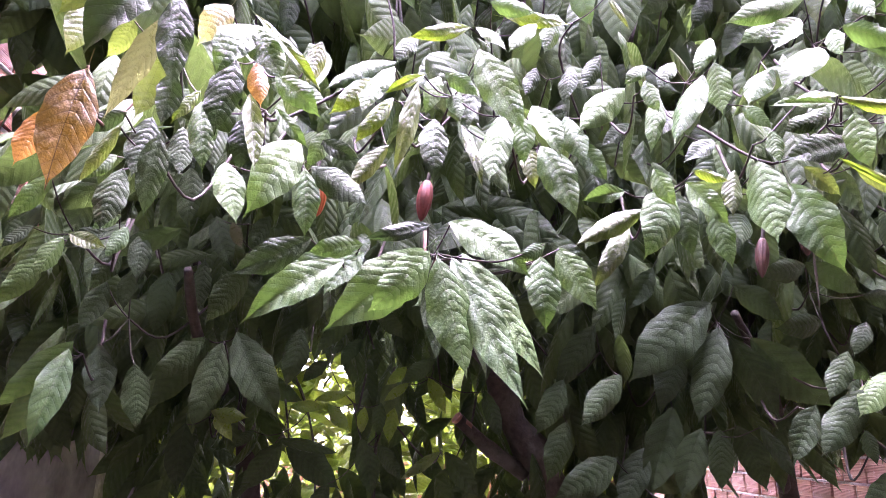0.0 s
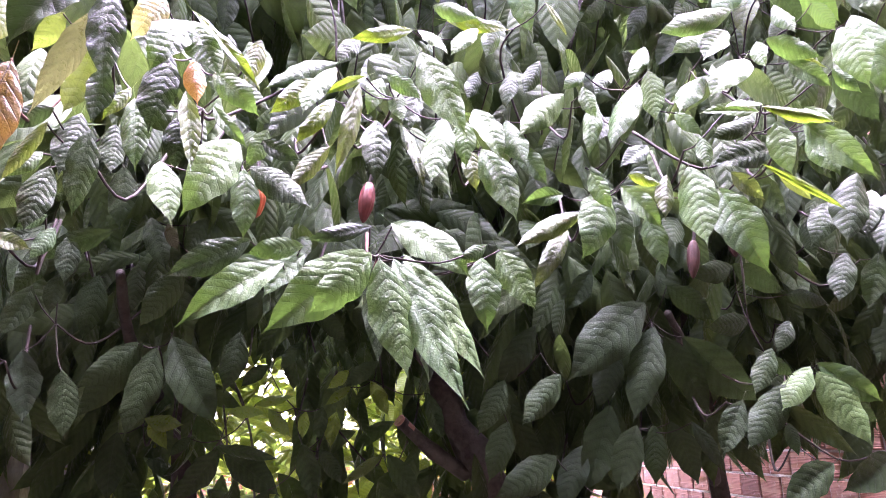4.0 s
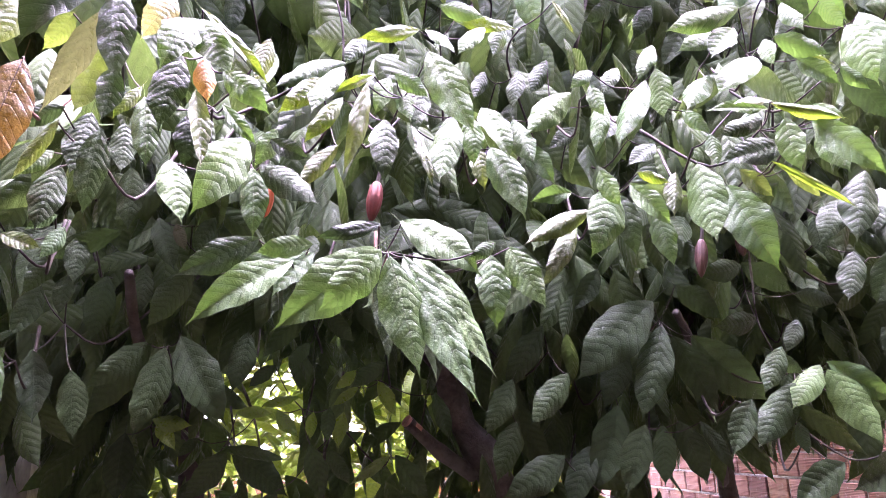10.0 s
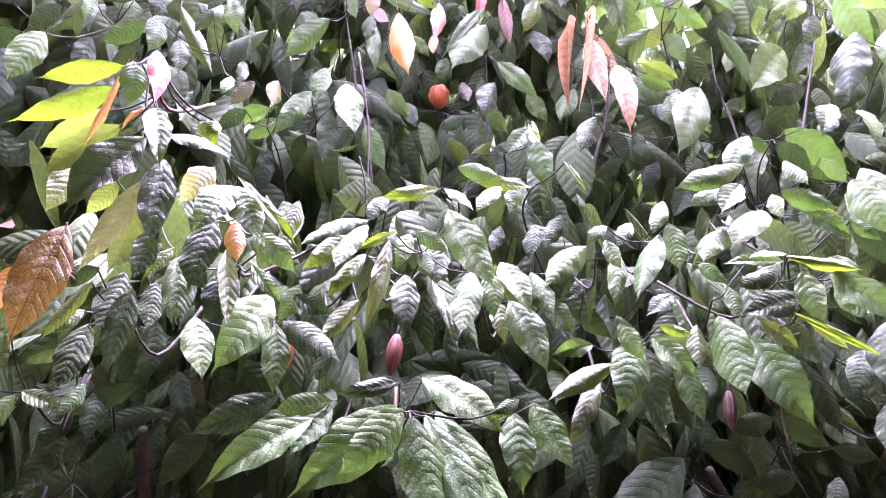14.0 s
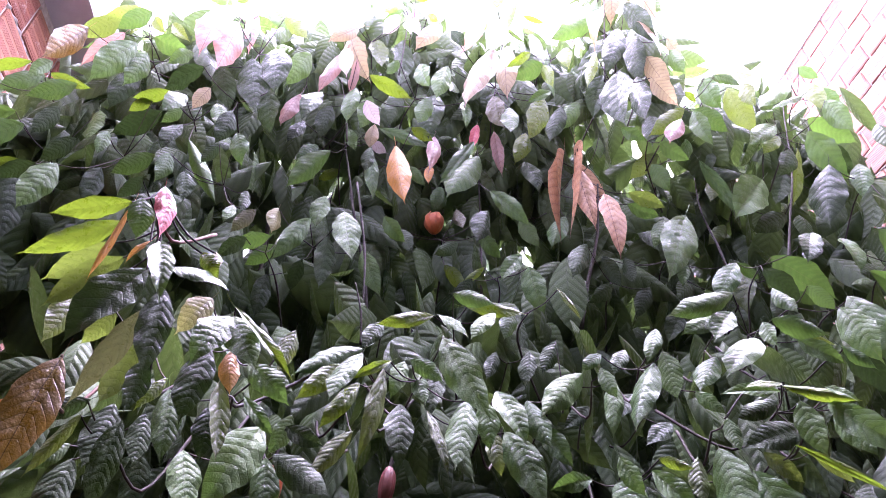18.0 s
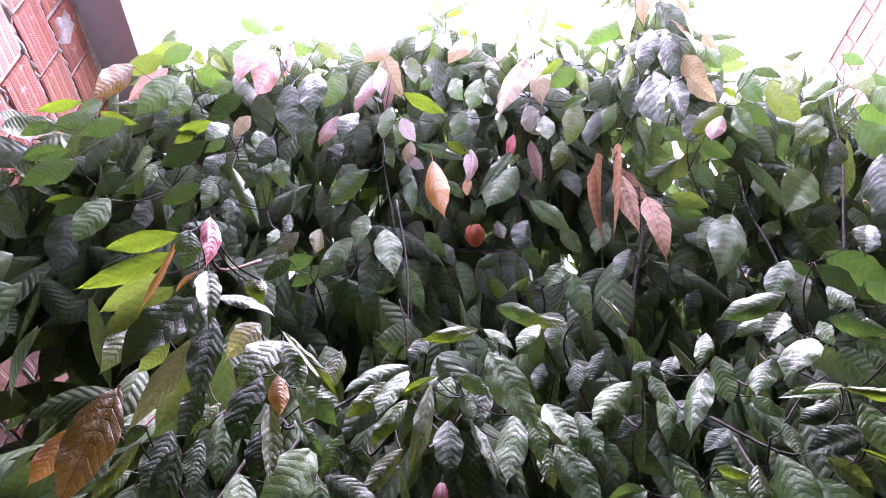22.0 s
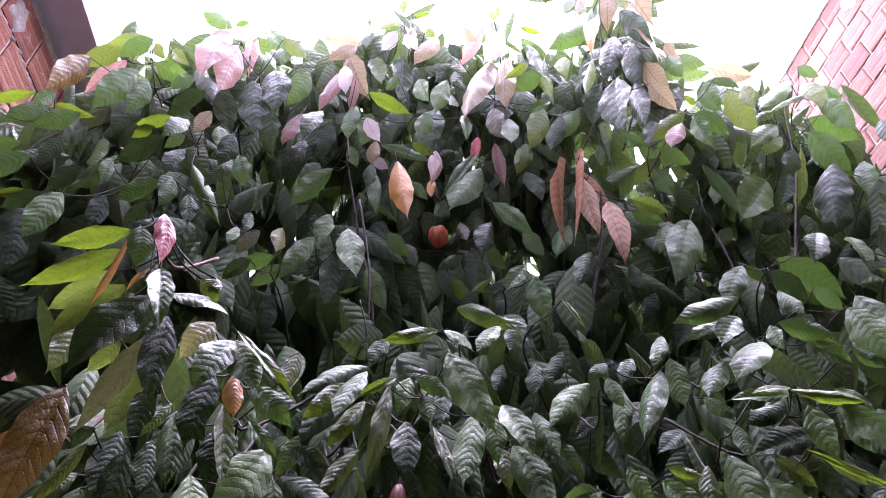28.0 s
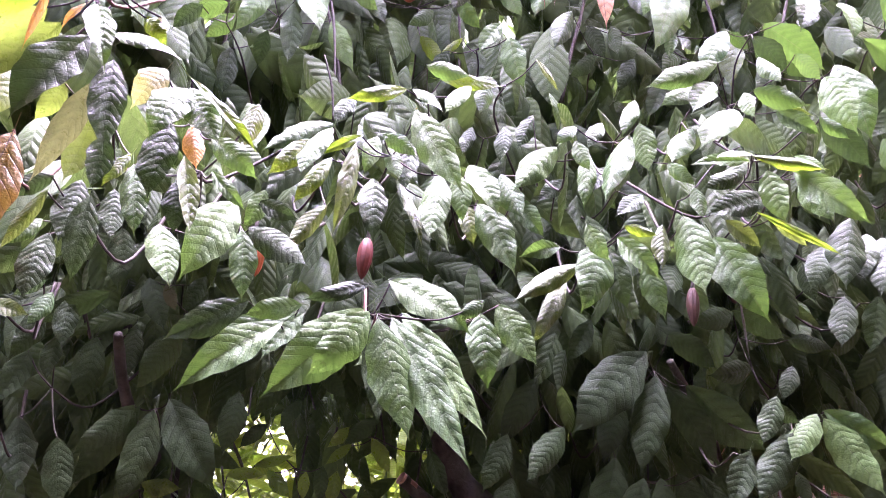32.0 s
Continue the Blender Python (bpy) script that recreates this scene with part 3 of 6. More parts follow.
leaf(tw, "k", 6, 0.084, 1.195, 1.981, -74, -72, 172, 0.130, 0.034)
tw = twig(tree_mid, [(-0.003, 1.646, 2.081), (-0.053, 1.506, 1.895), (-0.082, 1.386, 1.961)], 0.0042, 0.0022)
leaf(tw, "g", 0, -0.043, 1.294, 1.967, -95, -78, -172, 0.114, 0.046)
leaf(tw, "g", 7, -0.043, 1.332, 1.961, -68, -33, 172, 0.134, 0.056)
leaf(tw, "g", 3, -0.077, 1.262, 1.923, -68, -49, 172, 0.233, 0.070)
leaf(tw, "g", 7, -0.094, 1.336, 1.960, -67, -50, 152, 0.148, 0.062)
leaf(tw, "k", 1, -0.153, 1.355, 1.994, -98, -61, -167, 0.184, 0.067)
tw = twig(tree_mid, [(0.025, 1.688, 2.502), (0.104, 1.548, 2.342), (0.148, 1.428, 2.382)], 0.0042, 0.0022)
leaf(tw, "g", 0, 0.191, 1.298, 2.430, -84, 24, 168, 0.254, 0.084)
leaf(tw, "g", 6, 0.120, 1.343, 2.392, -97, 51, 163, 0.102, 0.043)
leaf(tw, "y", 3, 0.074, 1.320, 2.373, -110, -53, -142, 0.127, 0.024)
leaf(tw, "g", 2, 0.140, 1.423, 2.404, -80, 16, 171, 0.104, 0.044)
leaf(tw, "k", 7, 0.204, 1.437, 2.417, -81, -10, 167, 0.143, 0.051)
leaf(tw, "g", 2, 0.252, 1.350, 2.299, -70, -7, 164, 0.204, 0.072)
leaf(tw, "e", 1, 0.058, 1.332, 2.358, -90, -12, -168, 0.238, 0.043)
tw = twig(tree_mid, [(0.185, 1.688, 2.488), (0.065, 1.548, 2.302), (0.046, 1.428, 2.368)], 0.0042, 0.0022)
leaf(tw, "g", 3, 0.114, 1.437, 2.440, -86, -17, -171, 0.122, 0.048)
leaf(tw, "g", 5, 0.007, 1.351, 2.418, -68, -55, 165, 0.184, 0.072)
leaf(tw, "y", 6, 0.005, 1.366, 2.337, -84, -34, 168, 0.146, 0.047)
leaf(tw, "k", 3, 0.098, 1.342, 2.276, -81, 0, 179, 0.170, 0.064)
leaf(tw, "g", 0, 0.005, 1.292, 2.371, -65, -13, 150, 0.162, 0.068)
tw = twig(tree_mid, [(-0.099, 1.676, 2.409), (-0.078, 1.536, 2.274), (-0.021, 1.416, 2.289)], 0.0042, 0.0022)
leaf(tw, "y", 6, -0.041, 1.334, 2.364, -93, -41, -160, 0.144, 0.049)
leaf(tw, "e", 5, -0.001, 1.358, 2.215, -91, -36, -163, 0.151, 0.043)
tw = twig(tree_mid, [(0.419, 1.691, 2.396), (0.340, 1.551, 2.218), (0.287, 1.431, 2.276)], 0.0042, 0.0022)
leaf(tw, "e", 1, 0.159, 1.342, 2.266, -77, 12, -169, 0.176, 0.028)
leaf(tw, "g", 1, 0.294, 1.359, 2.307, -85, 4, 163, 0.136, 0.054)
leaf(tw, "e", 3, 0.320, 1.391, 2.245, -89, 7, 163, 0.112, 0.045)
leaf(tw, "g", 3, 0.322, 1.348, 2.325, -73, 17, -174, 0.167, 0.070)
leaf(tw, "g", 6, 0.341, 1.365, 2.235, -80, 21, 163, 0.214, 0.077)
tw = twig(tree_left, [(-0.009, 1.597, 2.270), (-0.148, 1.457, 2.147), (-0.180, 1.337, 2.150)], 0.0042, 0.0022)
leaf(tw, "k", 2, -0.150, 1.243, 2.108, -73, 53, -170, 0.148, 0.062)
leaf(tw, "g", 6, -0.165, 1.259, 2.108, -83, 5, 178, 0.155, 0.055)
leaf(tw, "g", 3, -0.178, 1.232, 2.157, -83, -27, -156, 0.212, 0.088)
leaf(tw, "k", 7, -0.140, 1.311, 2.196, -96, 61, 162, 0.097, 0.041)
leaf(tw, "g", 1, -0.131, 1.319, 2.226, -96, -22, -156, 0.103, 0.043)
leaf(tw, "g", 0, -0.315, 1.241, 2.108, -72, 11, -159, 0.150, 0.061)
tw = twig(tree_mid, [(0.313, 1.812, 2.443), (0.284, 1.672, 2.580), (0.261, 1.552, 2.643)], 0.0042, 0.0022)
leaf(tw, "y", 6, 0.198, 1.496, 2.625, -113, -70, -150, 0.174, 0.046)
leaf(tw, "g", 6, 0.213, 1.502, 2.630, -64, 39, -153, 0.112, 0.047)
leaf(tw, "g", 2, 0.247, 1.473, 2.687, -109, 69, 148, 0.127, 0.053)
leaf(tw, "y", 0, 0.285, 1.482, 2.653, -130, 79, 133, 0.176, 0.043)
leaf(tw, "g", 0, 0.362, 1.457, 2.620, -69, -32, 157, 0.129, 0.054)
tw = twig(tree_mid, [(0.066, 1.965, 2.480), (0.057, 1.825, 2.621), (0.064, 1.705, 2.680)], 0.0042, 0.0022)
leaf(tw, "k", 0, 0.064, 1.635, 2.680, -83, -29, -172, 0.128, 0.054)
tw = twig(tree_mid, [(0.389, 2.012, 2.438), (0.452, 1.872, 2.571), (0.465, 1.752, 2.638)], 0.0042, 0.0022)
leaf(tw, "k", 2, 0.418, 1.696, 2.642, -84, -21, 178, 0.110, 0.046)
leaf(tw, "k", 1, 0.513, 1.669, 2.634, -82, -7, 145, 0.136, 0.057)
tw = twig(tree_mid, [(0.589, 1.800, 2.490), (0.478, 1.660, 2.664), (0.485, 1.540, 2.690)], 0.0042, 0.0022)
leaf(tw, "g", 2, 0.418, 1.480, 2.654, -86, -18, -172, 0.121, 0.051)
leaf(tw, "e", 1, 0.553, 1.460, 2.726, -97, 24, 149, 0.130, 0.017)
tw = twig(tree_right, [(0.616, 1.621, 2.241), (0.588, 1.481, 2.059), (0.587, 1.361, 2.121)], 0.0042, 0.0022)
leaf(tw, "g", 6, 0.588, 1.280, 2.121, -80, -24, -176, 0.205, 0.086)
leaf(tw, "g", 3, 0.626, 1.266, 2.121, -86, 36, 167, 0.132, 0.055)
leaf(tw, "g", 7, 0.551, 1.248, 2.141, -90, 23, 148, 0.100, 0.042)
leaf(tw, "y", 2, 0.648, 1.273, 2.151, -125, 69, 137, 0.080, 0.026)
leaf(tw, "k", 3, 0.638, 1.339, 2.123, -91, 9, 157, 0.153, 0.059)
leaf(tw, "e", 5, 0.532, 1.270, 2.057, -63, -56, 155, 0.183, 0.049)
leaf(tw, "g", 3, 0.529, 1.361, 2.133, -101, -73, -165, 0.109, 0.043)
tw = twig(tree_right, [(0.607, 1.623, 2.154), (0.553, 1.483, 2.003), (0.507, 1.363, 2.034)], 0.0042, 0.0022)
leaf(tw, "e", 6, 0.507, 1.293, 2.034, -76, -30, 170, 0.187, 0.043)
tw = twig(tree_right, [(0.857, 1.625, 2.262), (0.796, 1.485, 2.146), (0.783, 1.365, 2.142)], 0.0042, 0.0022)
leaf(tw, "g", 0, 0.720, 1.340, 2.087, -87, 11, 170, 0.139, 0.058)
leaf(tw, "e", 5, 0.747, 1.283, 2.162, -81, -11, 172, 0.119, 0.043)
leaf(tw, "g", 2, 0.800, 1.279, 2.184, -77, 9, 133, 0.215, 0.090)
leaf(tw, "g", 3, 0.865, 1.277, 2.134, -87, 20, 146, 0.232, 0.097)
tw = twig(tree_right, [(1.007, 1.643, 2.325), (0.980, 1.503, 2.183), (0.996, 1.383, 2.205)], 0.0042, 0.0022)
leaf(tw, "e", 3, 0.955, 1.351, 2.210, -106, 41, 144, 0.104, 0.044)
leaf(tw, "y", 1, 0.972, 1.260, 2.193, -132, 49, 127, 0.219, 0.019)
leaf(tw, "e", 1, 1.060, 1.328, 2.211, -117, 39, 137, 0.112, 0.030)
tw = twig(tree_right, [(0.799, 1.518, 2.387), (0.898, 1.378, 2.226), (0.954, 1.258, 2.267)], 0.0042, 0.0022)
leaf(tw, "g", 7, 0.962, 1.181, 2.259, -86, 6, 141, 0.138, 0.058)
leaf(tw, "k", 2, 0.922, 1.201, 2.266, -66, -62, 160, 0.137, 0.046)
leaf(tw, "y", 5, 0.934, 1.182, 2.294, -126, 75, 136, 0.174, 0.030)
leaf(tw, "g", 7, 0.942, 1.204, 2.293, -46, -77, 141, 0.168, 0.037)
leaf(tw, "y", 1, 0.922, 1.163, 2.288, -25, -54, 120, 0.119, 0.028)
leaf(tw, "k", 1, 0.959, 1.199, 2.206, -62, -66, 157, 0.196, 0.067)
leaf(tw, "g", 3, 1.034, 1.188, 2.263, -89, 36, 140, 0.202, 0.069)
tw = twig(tree_right, [(1.094, 1.523, 2.402), (1.042, 1.383, 2.214), (1.052, 1.263, 2.282)], 0.0042, 0.0022)
leaf(tw, "g", 3, 1.031, 1.173, 2.294, -63, 48, -161, 0.076, 0.032)
leaf(tw, "g", 5, 1.073, 1.213, 2.270, -74, 12, 154, 0.154, 0.061)
tw = twig(tree_right, [(0.840, 1.510, 2.328), (0.799, 1.370, 2.176), (0.776, 1.250, 2.208)], 0.0042, 0.0022)
leaf(tw, "g", 2, 0.776, 1.180, 2.208, -80, 2, 164, 0.083, 0.035)
tw = twig(tree_right, [(1.152, 1.688, 2.713), (1.122, 1.548, 2.551), (1.085, 1.428, 2.593)], 0.0042, 0.0022)
leaf(tw, "g", 2, 1.109, 1.349, 2.594, -118, 64, 138, 0.150, 0.063)
leaf(tw, "g", 7, 1.073, 1.338, 2.575, -76, 11, 130, 0.101, 0.043)
leaf(tw, "y", 0, 1.152, 1.373, 2.598, -123, 47, 120, 0.149, 0.023)
leaf(tw, "g", 6, 1.060, 1.379, 2.550, -50, -24, 135, 0.234, 0.096)
leaf(tw, "g", 3, 1.172, 1.359, 2.539, -100, 45, 143, 0.130, 0.055)
leaf(tw, "g", 7, 1.002, 1.354, 2.612, -67, -35, 161, 0.162, 0.068)
leaf(tw, "g", 2, 1.030, 1.357, 2.681, -84, -62, -175, 0.303, 0.069)
tw = twig(tree_right, [(1.332, 1.689, 2.503), (1.273, 1.549, 2.701), (1.262, 1.429, 2.703)], 0.0042, 0.0022)
leaf(tw, "g", 5, 1.160, 1.358, 2.711, -74, 14, 160, 0.123, 0.052)
leaf(tw, "g", 2, 1.274, 1.357, 2.732, -104, 21, 118, 0.111, 0.047)
leaf(tw, "g", 1, 1.352, 1.362, 2.664, -85, 12, 122, 0.222, 0.093)
tw = twig(tree_right, [(1.209, 1.718, 2.667), (1.258, 1.578, 2.509), (1.328, 1.458, 2.547)], 0.0042, 0.0022)
leaf(tw, "g", 5, 1.292, 1.350, 2.525, -104, 33, 131, 0.100, 0.037)
leaf(tw, "k", 6, 1.363, 1.425, 2.568, -109, 25, 127, 0.193, 0.081)
tw = twig(tree_right, [(1.461, 1.721, 2.533), (1.436, 1.581, 2.712), (1.429, 1.461, 2.733)], 0.0042, 0.0022)
leaf(tw, "g", 6, 1.429, 1.391, 2.733, -84, 6, 140, 0.284, 0.105)
tw = twig(tree_right, [(0.945, 1.685, 2.649), (0.955, 1.545, 2.495), (0.934, 1.425, 2.529)], 0.0042, 0.0022)
leaf(tw, "g", 6, 0.959, 1.362, 2.596, -56, -52, 149, 0.162, 0.063)
leaf(tw, "g", 5, 0.909, 1.348, 2.462, -61, -25, 144, 0.154, 0.065)
tw = twig(tree_right, [(0.773, 1.700, 2.584), (0.752, 1.560, 2.430), (0.738, 1.440, 2.464)], 0.0042, 0.0022)
leaf(tw, "g", 6, 0.766, 1.353, 2.538, -73, -20, 151, 0.134, 0.045)
leaf(tw, "g", 2, 0.767, 1.350, 2.469, -83, 4, 137, 0.153, 0.064)
leaf(tw, "k", 0, 0.709, 1.436, 2.518, -73, -28, 162, 0.107, 0.045)
leaf(tw, "g", 5, 0.732, 1.343, 2.430, -65, -12, 132, 0.233, 0.074)
leaf(tw, "g", 0, 0.852, 1.393, 2.384, -87, 37, 156, 0.096, 0.040)
leaf(tw, "g", 0, 0.599, 1.348, 2.446, -80, -47, 171, 0.086, 0.036)
tw = twig(tree_right, [(0.577, 1.669, 2.521), (0.606, 1.529, 2.359), (0.587, 1.409, 2.401)], 0.0042, 0.0022)
leaf(tw, "g", 7, 0.587, 1.339, 2.401, -86, 16, 155, 0.096, 0.040)
tw = twig(tree_mid, [(0.673, 1.883, 2.626), (0.621, 1.743, 2.478), (0.587, 1.623, 2.506)], 0.0042, 0.0022)
leaf(tw, "g", 5, 0.612, 1.525, 2.490, -76, -41, 168, 0.210, 0.084)
leaf(tw, "g", 6, 0.698, 1.527, 2.478, -80, -8, 154, 0.190, 0.051)
leaf(tw, "g", 5, 0.449, 1.531, 2.401, -78, 18, 167, 0.161, 0.068)
leaf(tw, "k", 2, 0.588, 1.628, 2.653, -88, -26, 176, 0.130, 0.055)
tw = twig(tree_mid, [(0.514, 1.865, 2.452), (0.479, 1.725, 2.311), (0.485, 1.605, 2.332)], 0.0042, 0.0022)
leaf(tw, "g", 3, 0.485, 1.535, 2.332, -89, 29, 156, 0.141, 0.059)
tw = twig(tree_mid, [(0.818, 2.062, 2.617), (0.720, 1.922, 2.444), (0.701, 1.802, 2.497)], 0.0042, 0.0022)
leaf(tw, "k", 1, 0.701, 1.732, 2.497, -81, -48, 170, 0.125, 0.052)
tw = twig(tree_mid, [(0.750, 2.115, 2.651), (0.870, 1.975, 2.476), (0.930, 1.855, 2.531)], 0.0042, 0.0022)
leaf(tw, "k", 3, 0.879, 1.788, 2.578, -73, -36, 164, 0.148, 0.062)
leaf(tw, "k", 1, 0.981, 1.781, 2.483, -60, -44, 153, 0.152, 0.064)
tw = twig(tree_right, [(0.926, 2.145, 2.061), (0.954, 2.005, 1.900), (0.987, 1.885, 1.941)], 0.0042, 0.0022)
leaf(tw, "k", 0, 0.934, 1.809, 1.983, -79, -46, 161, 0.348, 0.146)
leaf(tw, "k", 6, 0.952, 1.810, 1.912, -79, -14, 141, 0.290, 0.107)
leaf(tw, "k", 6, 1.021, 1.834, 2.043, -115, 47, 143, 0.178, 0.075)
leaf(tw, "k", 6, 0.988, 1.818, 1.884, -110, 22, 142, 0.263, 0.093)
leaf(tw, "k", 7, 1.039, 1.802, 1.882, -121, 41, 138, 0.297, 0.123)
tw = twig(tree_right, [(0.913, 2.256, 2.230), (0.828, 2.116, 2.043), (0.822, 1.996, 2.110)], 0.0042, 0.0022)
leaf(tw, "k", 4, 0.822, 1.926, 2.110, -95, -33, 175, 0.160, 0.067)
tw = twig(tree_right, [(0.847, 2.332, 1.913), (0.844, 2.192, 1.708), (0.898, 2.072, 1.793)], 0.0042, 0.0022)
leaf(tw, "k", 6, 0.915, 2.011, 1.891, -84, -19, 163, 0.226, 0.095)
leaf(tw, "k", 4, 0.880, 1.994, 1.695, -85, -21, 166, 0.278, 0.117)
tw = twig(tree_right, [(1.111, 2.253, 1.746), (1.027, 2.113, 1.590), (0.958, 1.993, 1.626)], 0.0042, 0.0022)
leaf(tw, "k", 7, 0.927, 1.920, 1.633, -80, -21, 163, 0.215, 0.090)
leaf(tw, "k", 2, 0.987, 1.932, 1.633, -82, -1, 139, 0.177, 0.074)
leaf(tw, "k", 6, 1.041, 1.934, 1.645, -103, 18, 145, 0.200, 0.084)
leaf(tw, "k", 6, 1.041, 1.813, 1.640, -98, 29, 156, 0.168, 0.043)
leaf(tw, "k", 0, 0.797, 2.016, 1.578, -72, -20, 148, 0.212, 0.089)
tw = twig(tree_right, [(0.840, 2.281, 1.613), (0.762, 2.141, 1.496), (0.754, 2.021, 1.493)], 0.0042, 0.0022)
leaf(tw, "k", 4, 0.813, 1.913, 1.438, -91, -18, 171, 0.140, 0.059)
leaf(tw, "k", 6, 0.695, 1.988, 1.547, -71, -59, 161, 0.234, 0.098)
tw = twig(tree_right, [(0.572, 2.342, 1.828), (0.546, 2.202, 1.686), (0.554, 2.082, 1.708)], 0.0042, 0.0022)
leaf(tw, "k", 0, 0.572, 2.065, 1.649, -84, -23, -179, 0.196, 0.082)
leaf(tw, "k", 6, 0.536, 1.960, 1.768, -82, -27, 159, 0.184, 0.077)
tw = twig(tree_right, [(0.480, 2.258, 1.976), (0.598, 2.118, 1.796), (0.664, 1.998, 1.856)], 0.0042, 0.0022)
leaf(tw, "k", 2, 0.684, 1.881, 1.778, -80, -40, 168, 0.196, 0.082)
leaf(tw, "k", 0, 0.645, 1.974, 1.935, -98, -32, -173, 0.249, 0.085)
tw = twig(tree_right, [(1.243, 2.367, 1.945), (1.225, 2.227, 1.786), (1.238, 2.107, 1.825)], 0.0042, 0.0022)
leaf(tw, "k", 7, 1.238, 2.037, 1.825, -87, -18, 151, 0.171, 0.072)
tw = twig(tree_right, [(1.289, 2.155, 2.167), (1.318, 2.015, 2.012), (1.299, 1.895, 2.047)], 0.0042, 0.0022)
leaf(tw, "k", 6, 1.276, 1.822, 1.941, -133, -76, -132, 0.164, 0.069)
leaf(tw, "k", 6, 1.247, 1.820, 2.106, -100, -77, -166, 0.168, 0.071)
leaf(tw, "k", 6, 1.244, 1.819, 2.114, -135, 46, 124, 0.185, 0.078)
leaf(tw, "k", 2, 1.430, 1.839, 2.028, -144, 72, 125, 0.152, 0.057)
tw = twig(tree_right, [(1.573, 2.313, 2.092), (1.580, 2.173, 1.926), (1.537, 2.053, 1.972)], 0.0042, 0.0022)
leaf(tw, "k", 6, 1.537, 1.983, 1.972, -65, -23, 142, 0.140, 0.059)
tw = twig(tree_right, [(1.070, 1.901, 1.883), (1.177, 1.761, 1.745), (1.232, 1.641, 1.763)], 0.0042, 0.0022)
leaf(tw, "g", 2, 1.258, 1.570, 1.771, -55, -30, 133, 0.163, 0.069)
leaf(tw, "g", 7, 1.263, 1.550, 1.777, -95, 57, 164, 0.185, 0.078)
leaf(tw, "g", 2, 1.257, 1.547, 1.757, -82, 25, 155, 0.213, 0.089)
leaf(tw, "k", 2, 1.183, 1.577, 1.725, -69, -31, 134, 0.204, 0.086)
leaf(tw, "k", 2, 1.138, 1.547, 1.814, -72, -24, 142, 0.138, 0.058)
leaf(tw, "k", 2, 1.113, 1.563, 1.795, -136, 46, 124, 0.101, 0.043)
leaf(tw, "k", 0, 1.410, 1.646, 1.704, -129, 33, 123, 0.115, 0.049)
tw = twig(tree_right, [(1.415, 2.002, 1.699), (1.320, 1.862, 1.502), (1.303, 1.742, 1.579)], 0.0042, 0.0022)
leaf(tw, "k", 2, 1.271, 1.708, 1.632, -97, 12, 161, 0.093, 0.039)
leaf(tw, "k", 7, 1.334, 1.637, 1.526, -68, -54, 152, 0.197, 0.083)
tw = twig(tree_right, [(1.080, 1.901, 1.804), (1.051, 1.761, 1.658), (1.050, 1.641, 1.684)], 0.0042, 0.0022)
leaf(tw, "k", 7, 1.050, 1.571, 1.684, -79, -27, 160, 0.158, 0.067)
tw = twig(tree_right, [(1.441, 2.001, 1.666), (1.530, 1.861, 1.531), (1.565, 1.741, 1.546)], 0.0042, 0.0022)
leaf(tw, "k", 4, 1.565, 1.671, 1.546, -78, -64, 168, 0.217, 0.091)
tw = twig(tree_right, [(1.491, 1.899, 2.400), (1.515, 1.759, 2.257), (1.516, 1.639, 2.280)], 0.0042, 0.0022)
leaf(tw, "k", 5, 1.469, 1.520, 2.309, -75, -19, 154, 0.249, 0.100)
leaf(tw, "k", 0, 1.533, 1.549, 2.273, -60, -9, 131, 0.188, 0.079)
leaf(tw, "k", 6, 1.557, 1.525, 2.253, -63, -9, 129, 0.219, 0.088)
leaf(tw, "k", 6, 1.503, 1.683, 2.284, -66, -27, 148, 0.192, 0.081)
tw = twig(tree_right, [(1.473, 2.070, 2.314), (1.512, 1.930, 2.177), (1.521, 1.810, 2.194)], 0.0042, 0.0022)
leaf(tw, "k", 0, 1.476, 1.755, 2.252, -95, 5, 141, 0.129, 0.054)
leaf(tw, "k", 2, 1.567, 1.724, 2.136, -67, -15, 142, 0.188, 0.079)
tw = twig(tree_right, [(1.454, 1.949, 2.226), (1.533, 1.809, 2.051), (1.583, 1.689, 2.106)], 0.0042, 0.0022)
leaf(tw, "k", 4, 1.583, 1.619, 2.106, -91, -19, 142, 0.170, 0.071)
tw = twig(tree_left, [(-0.069, 1.370, 2.376), (-0.235, 1.230, 2.196), (-0.241, 1.110, 2.256)], 0.0042, 0.0022)
leaf(tw, "g", 3, -0.237, 1.014, 2.265, -74, -19, -169, 0.145, 0.061)
leaf(tw, "g", 0, -0.232, 1.016, 2.267, -73, 25, -173, 0.145, 0.061)
leaf(tw, "y", 7, -0.233, 1.014, 2.287, -62, 28, -152, 0.220, 0.023)
leaf(tw, "k", 0, -0.269, 1.061, 2.225, -82, -5, 177, 0.161, 0.064)
leaf(tw, "o", 5, -0.235, 1.079, 2.234, -85, 8, -168, 0.094, 0.037)
leaf(tw, "c", 3, -0.285, 1.052, 2.327, -95, -26, -151, 0.106, 0.053)
leaf(tw, "g", 1, -0.195, 1.045, 2.189, -86, 45, 173, 0.122, 0.049)
tw = twig(tree_left, [(-0.218, 1.429, 2.306), (-0.249, 1.289, 2.150), (-0.232, 1.169, 2.186)], 0.0042, 0.0022)
leaf(tw, "e", 4, -0.247, 1.093, 2.179, -78, 5, -155, 0.163, 0.038)
leaf(tw, "k", 1, -0.256, 1.087, 2.123, -85, 4, -170, 0.102, 0.043)
leaf(tw, "g", 7, -0.196, 1.076, 2.143, -82, 39, -173, 0.099, 0.027)
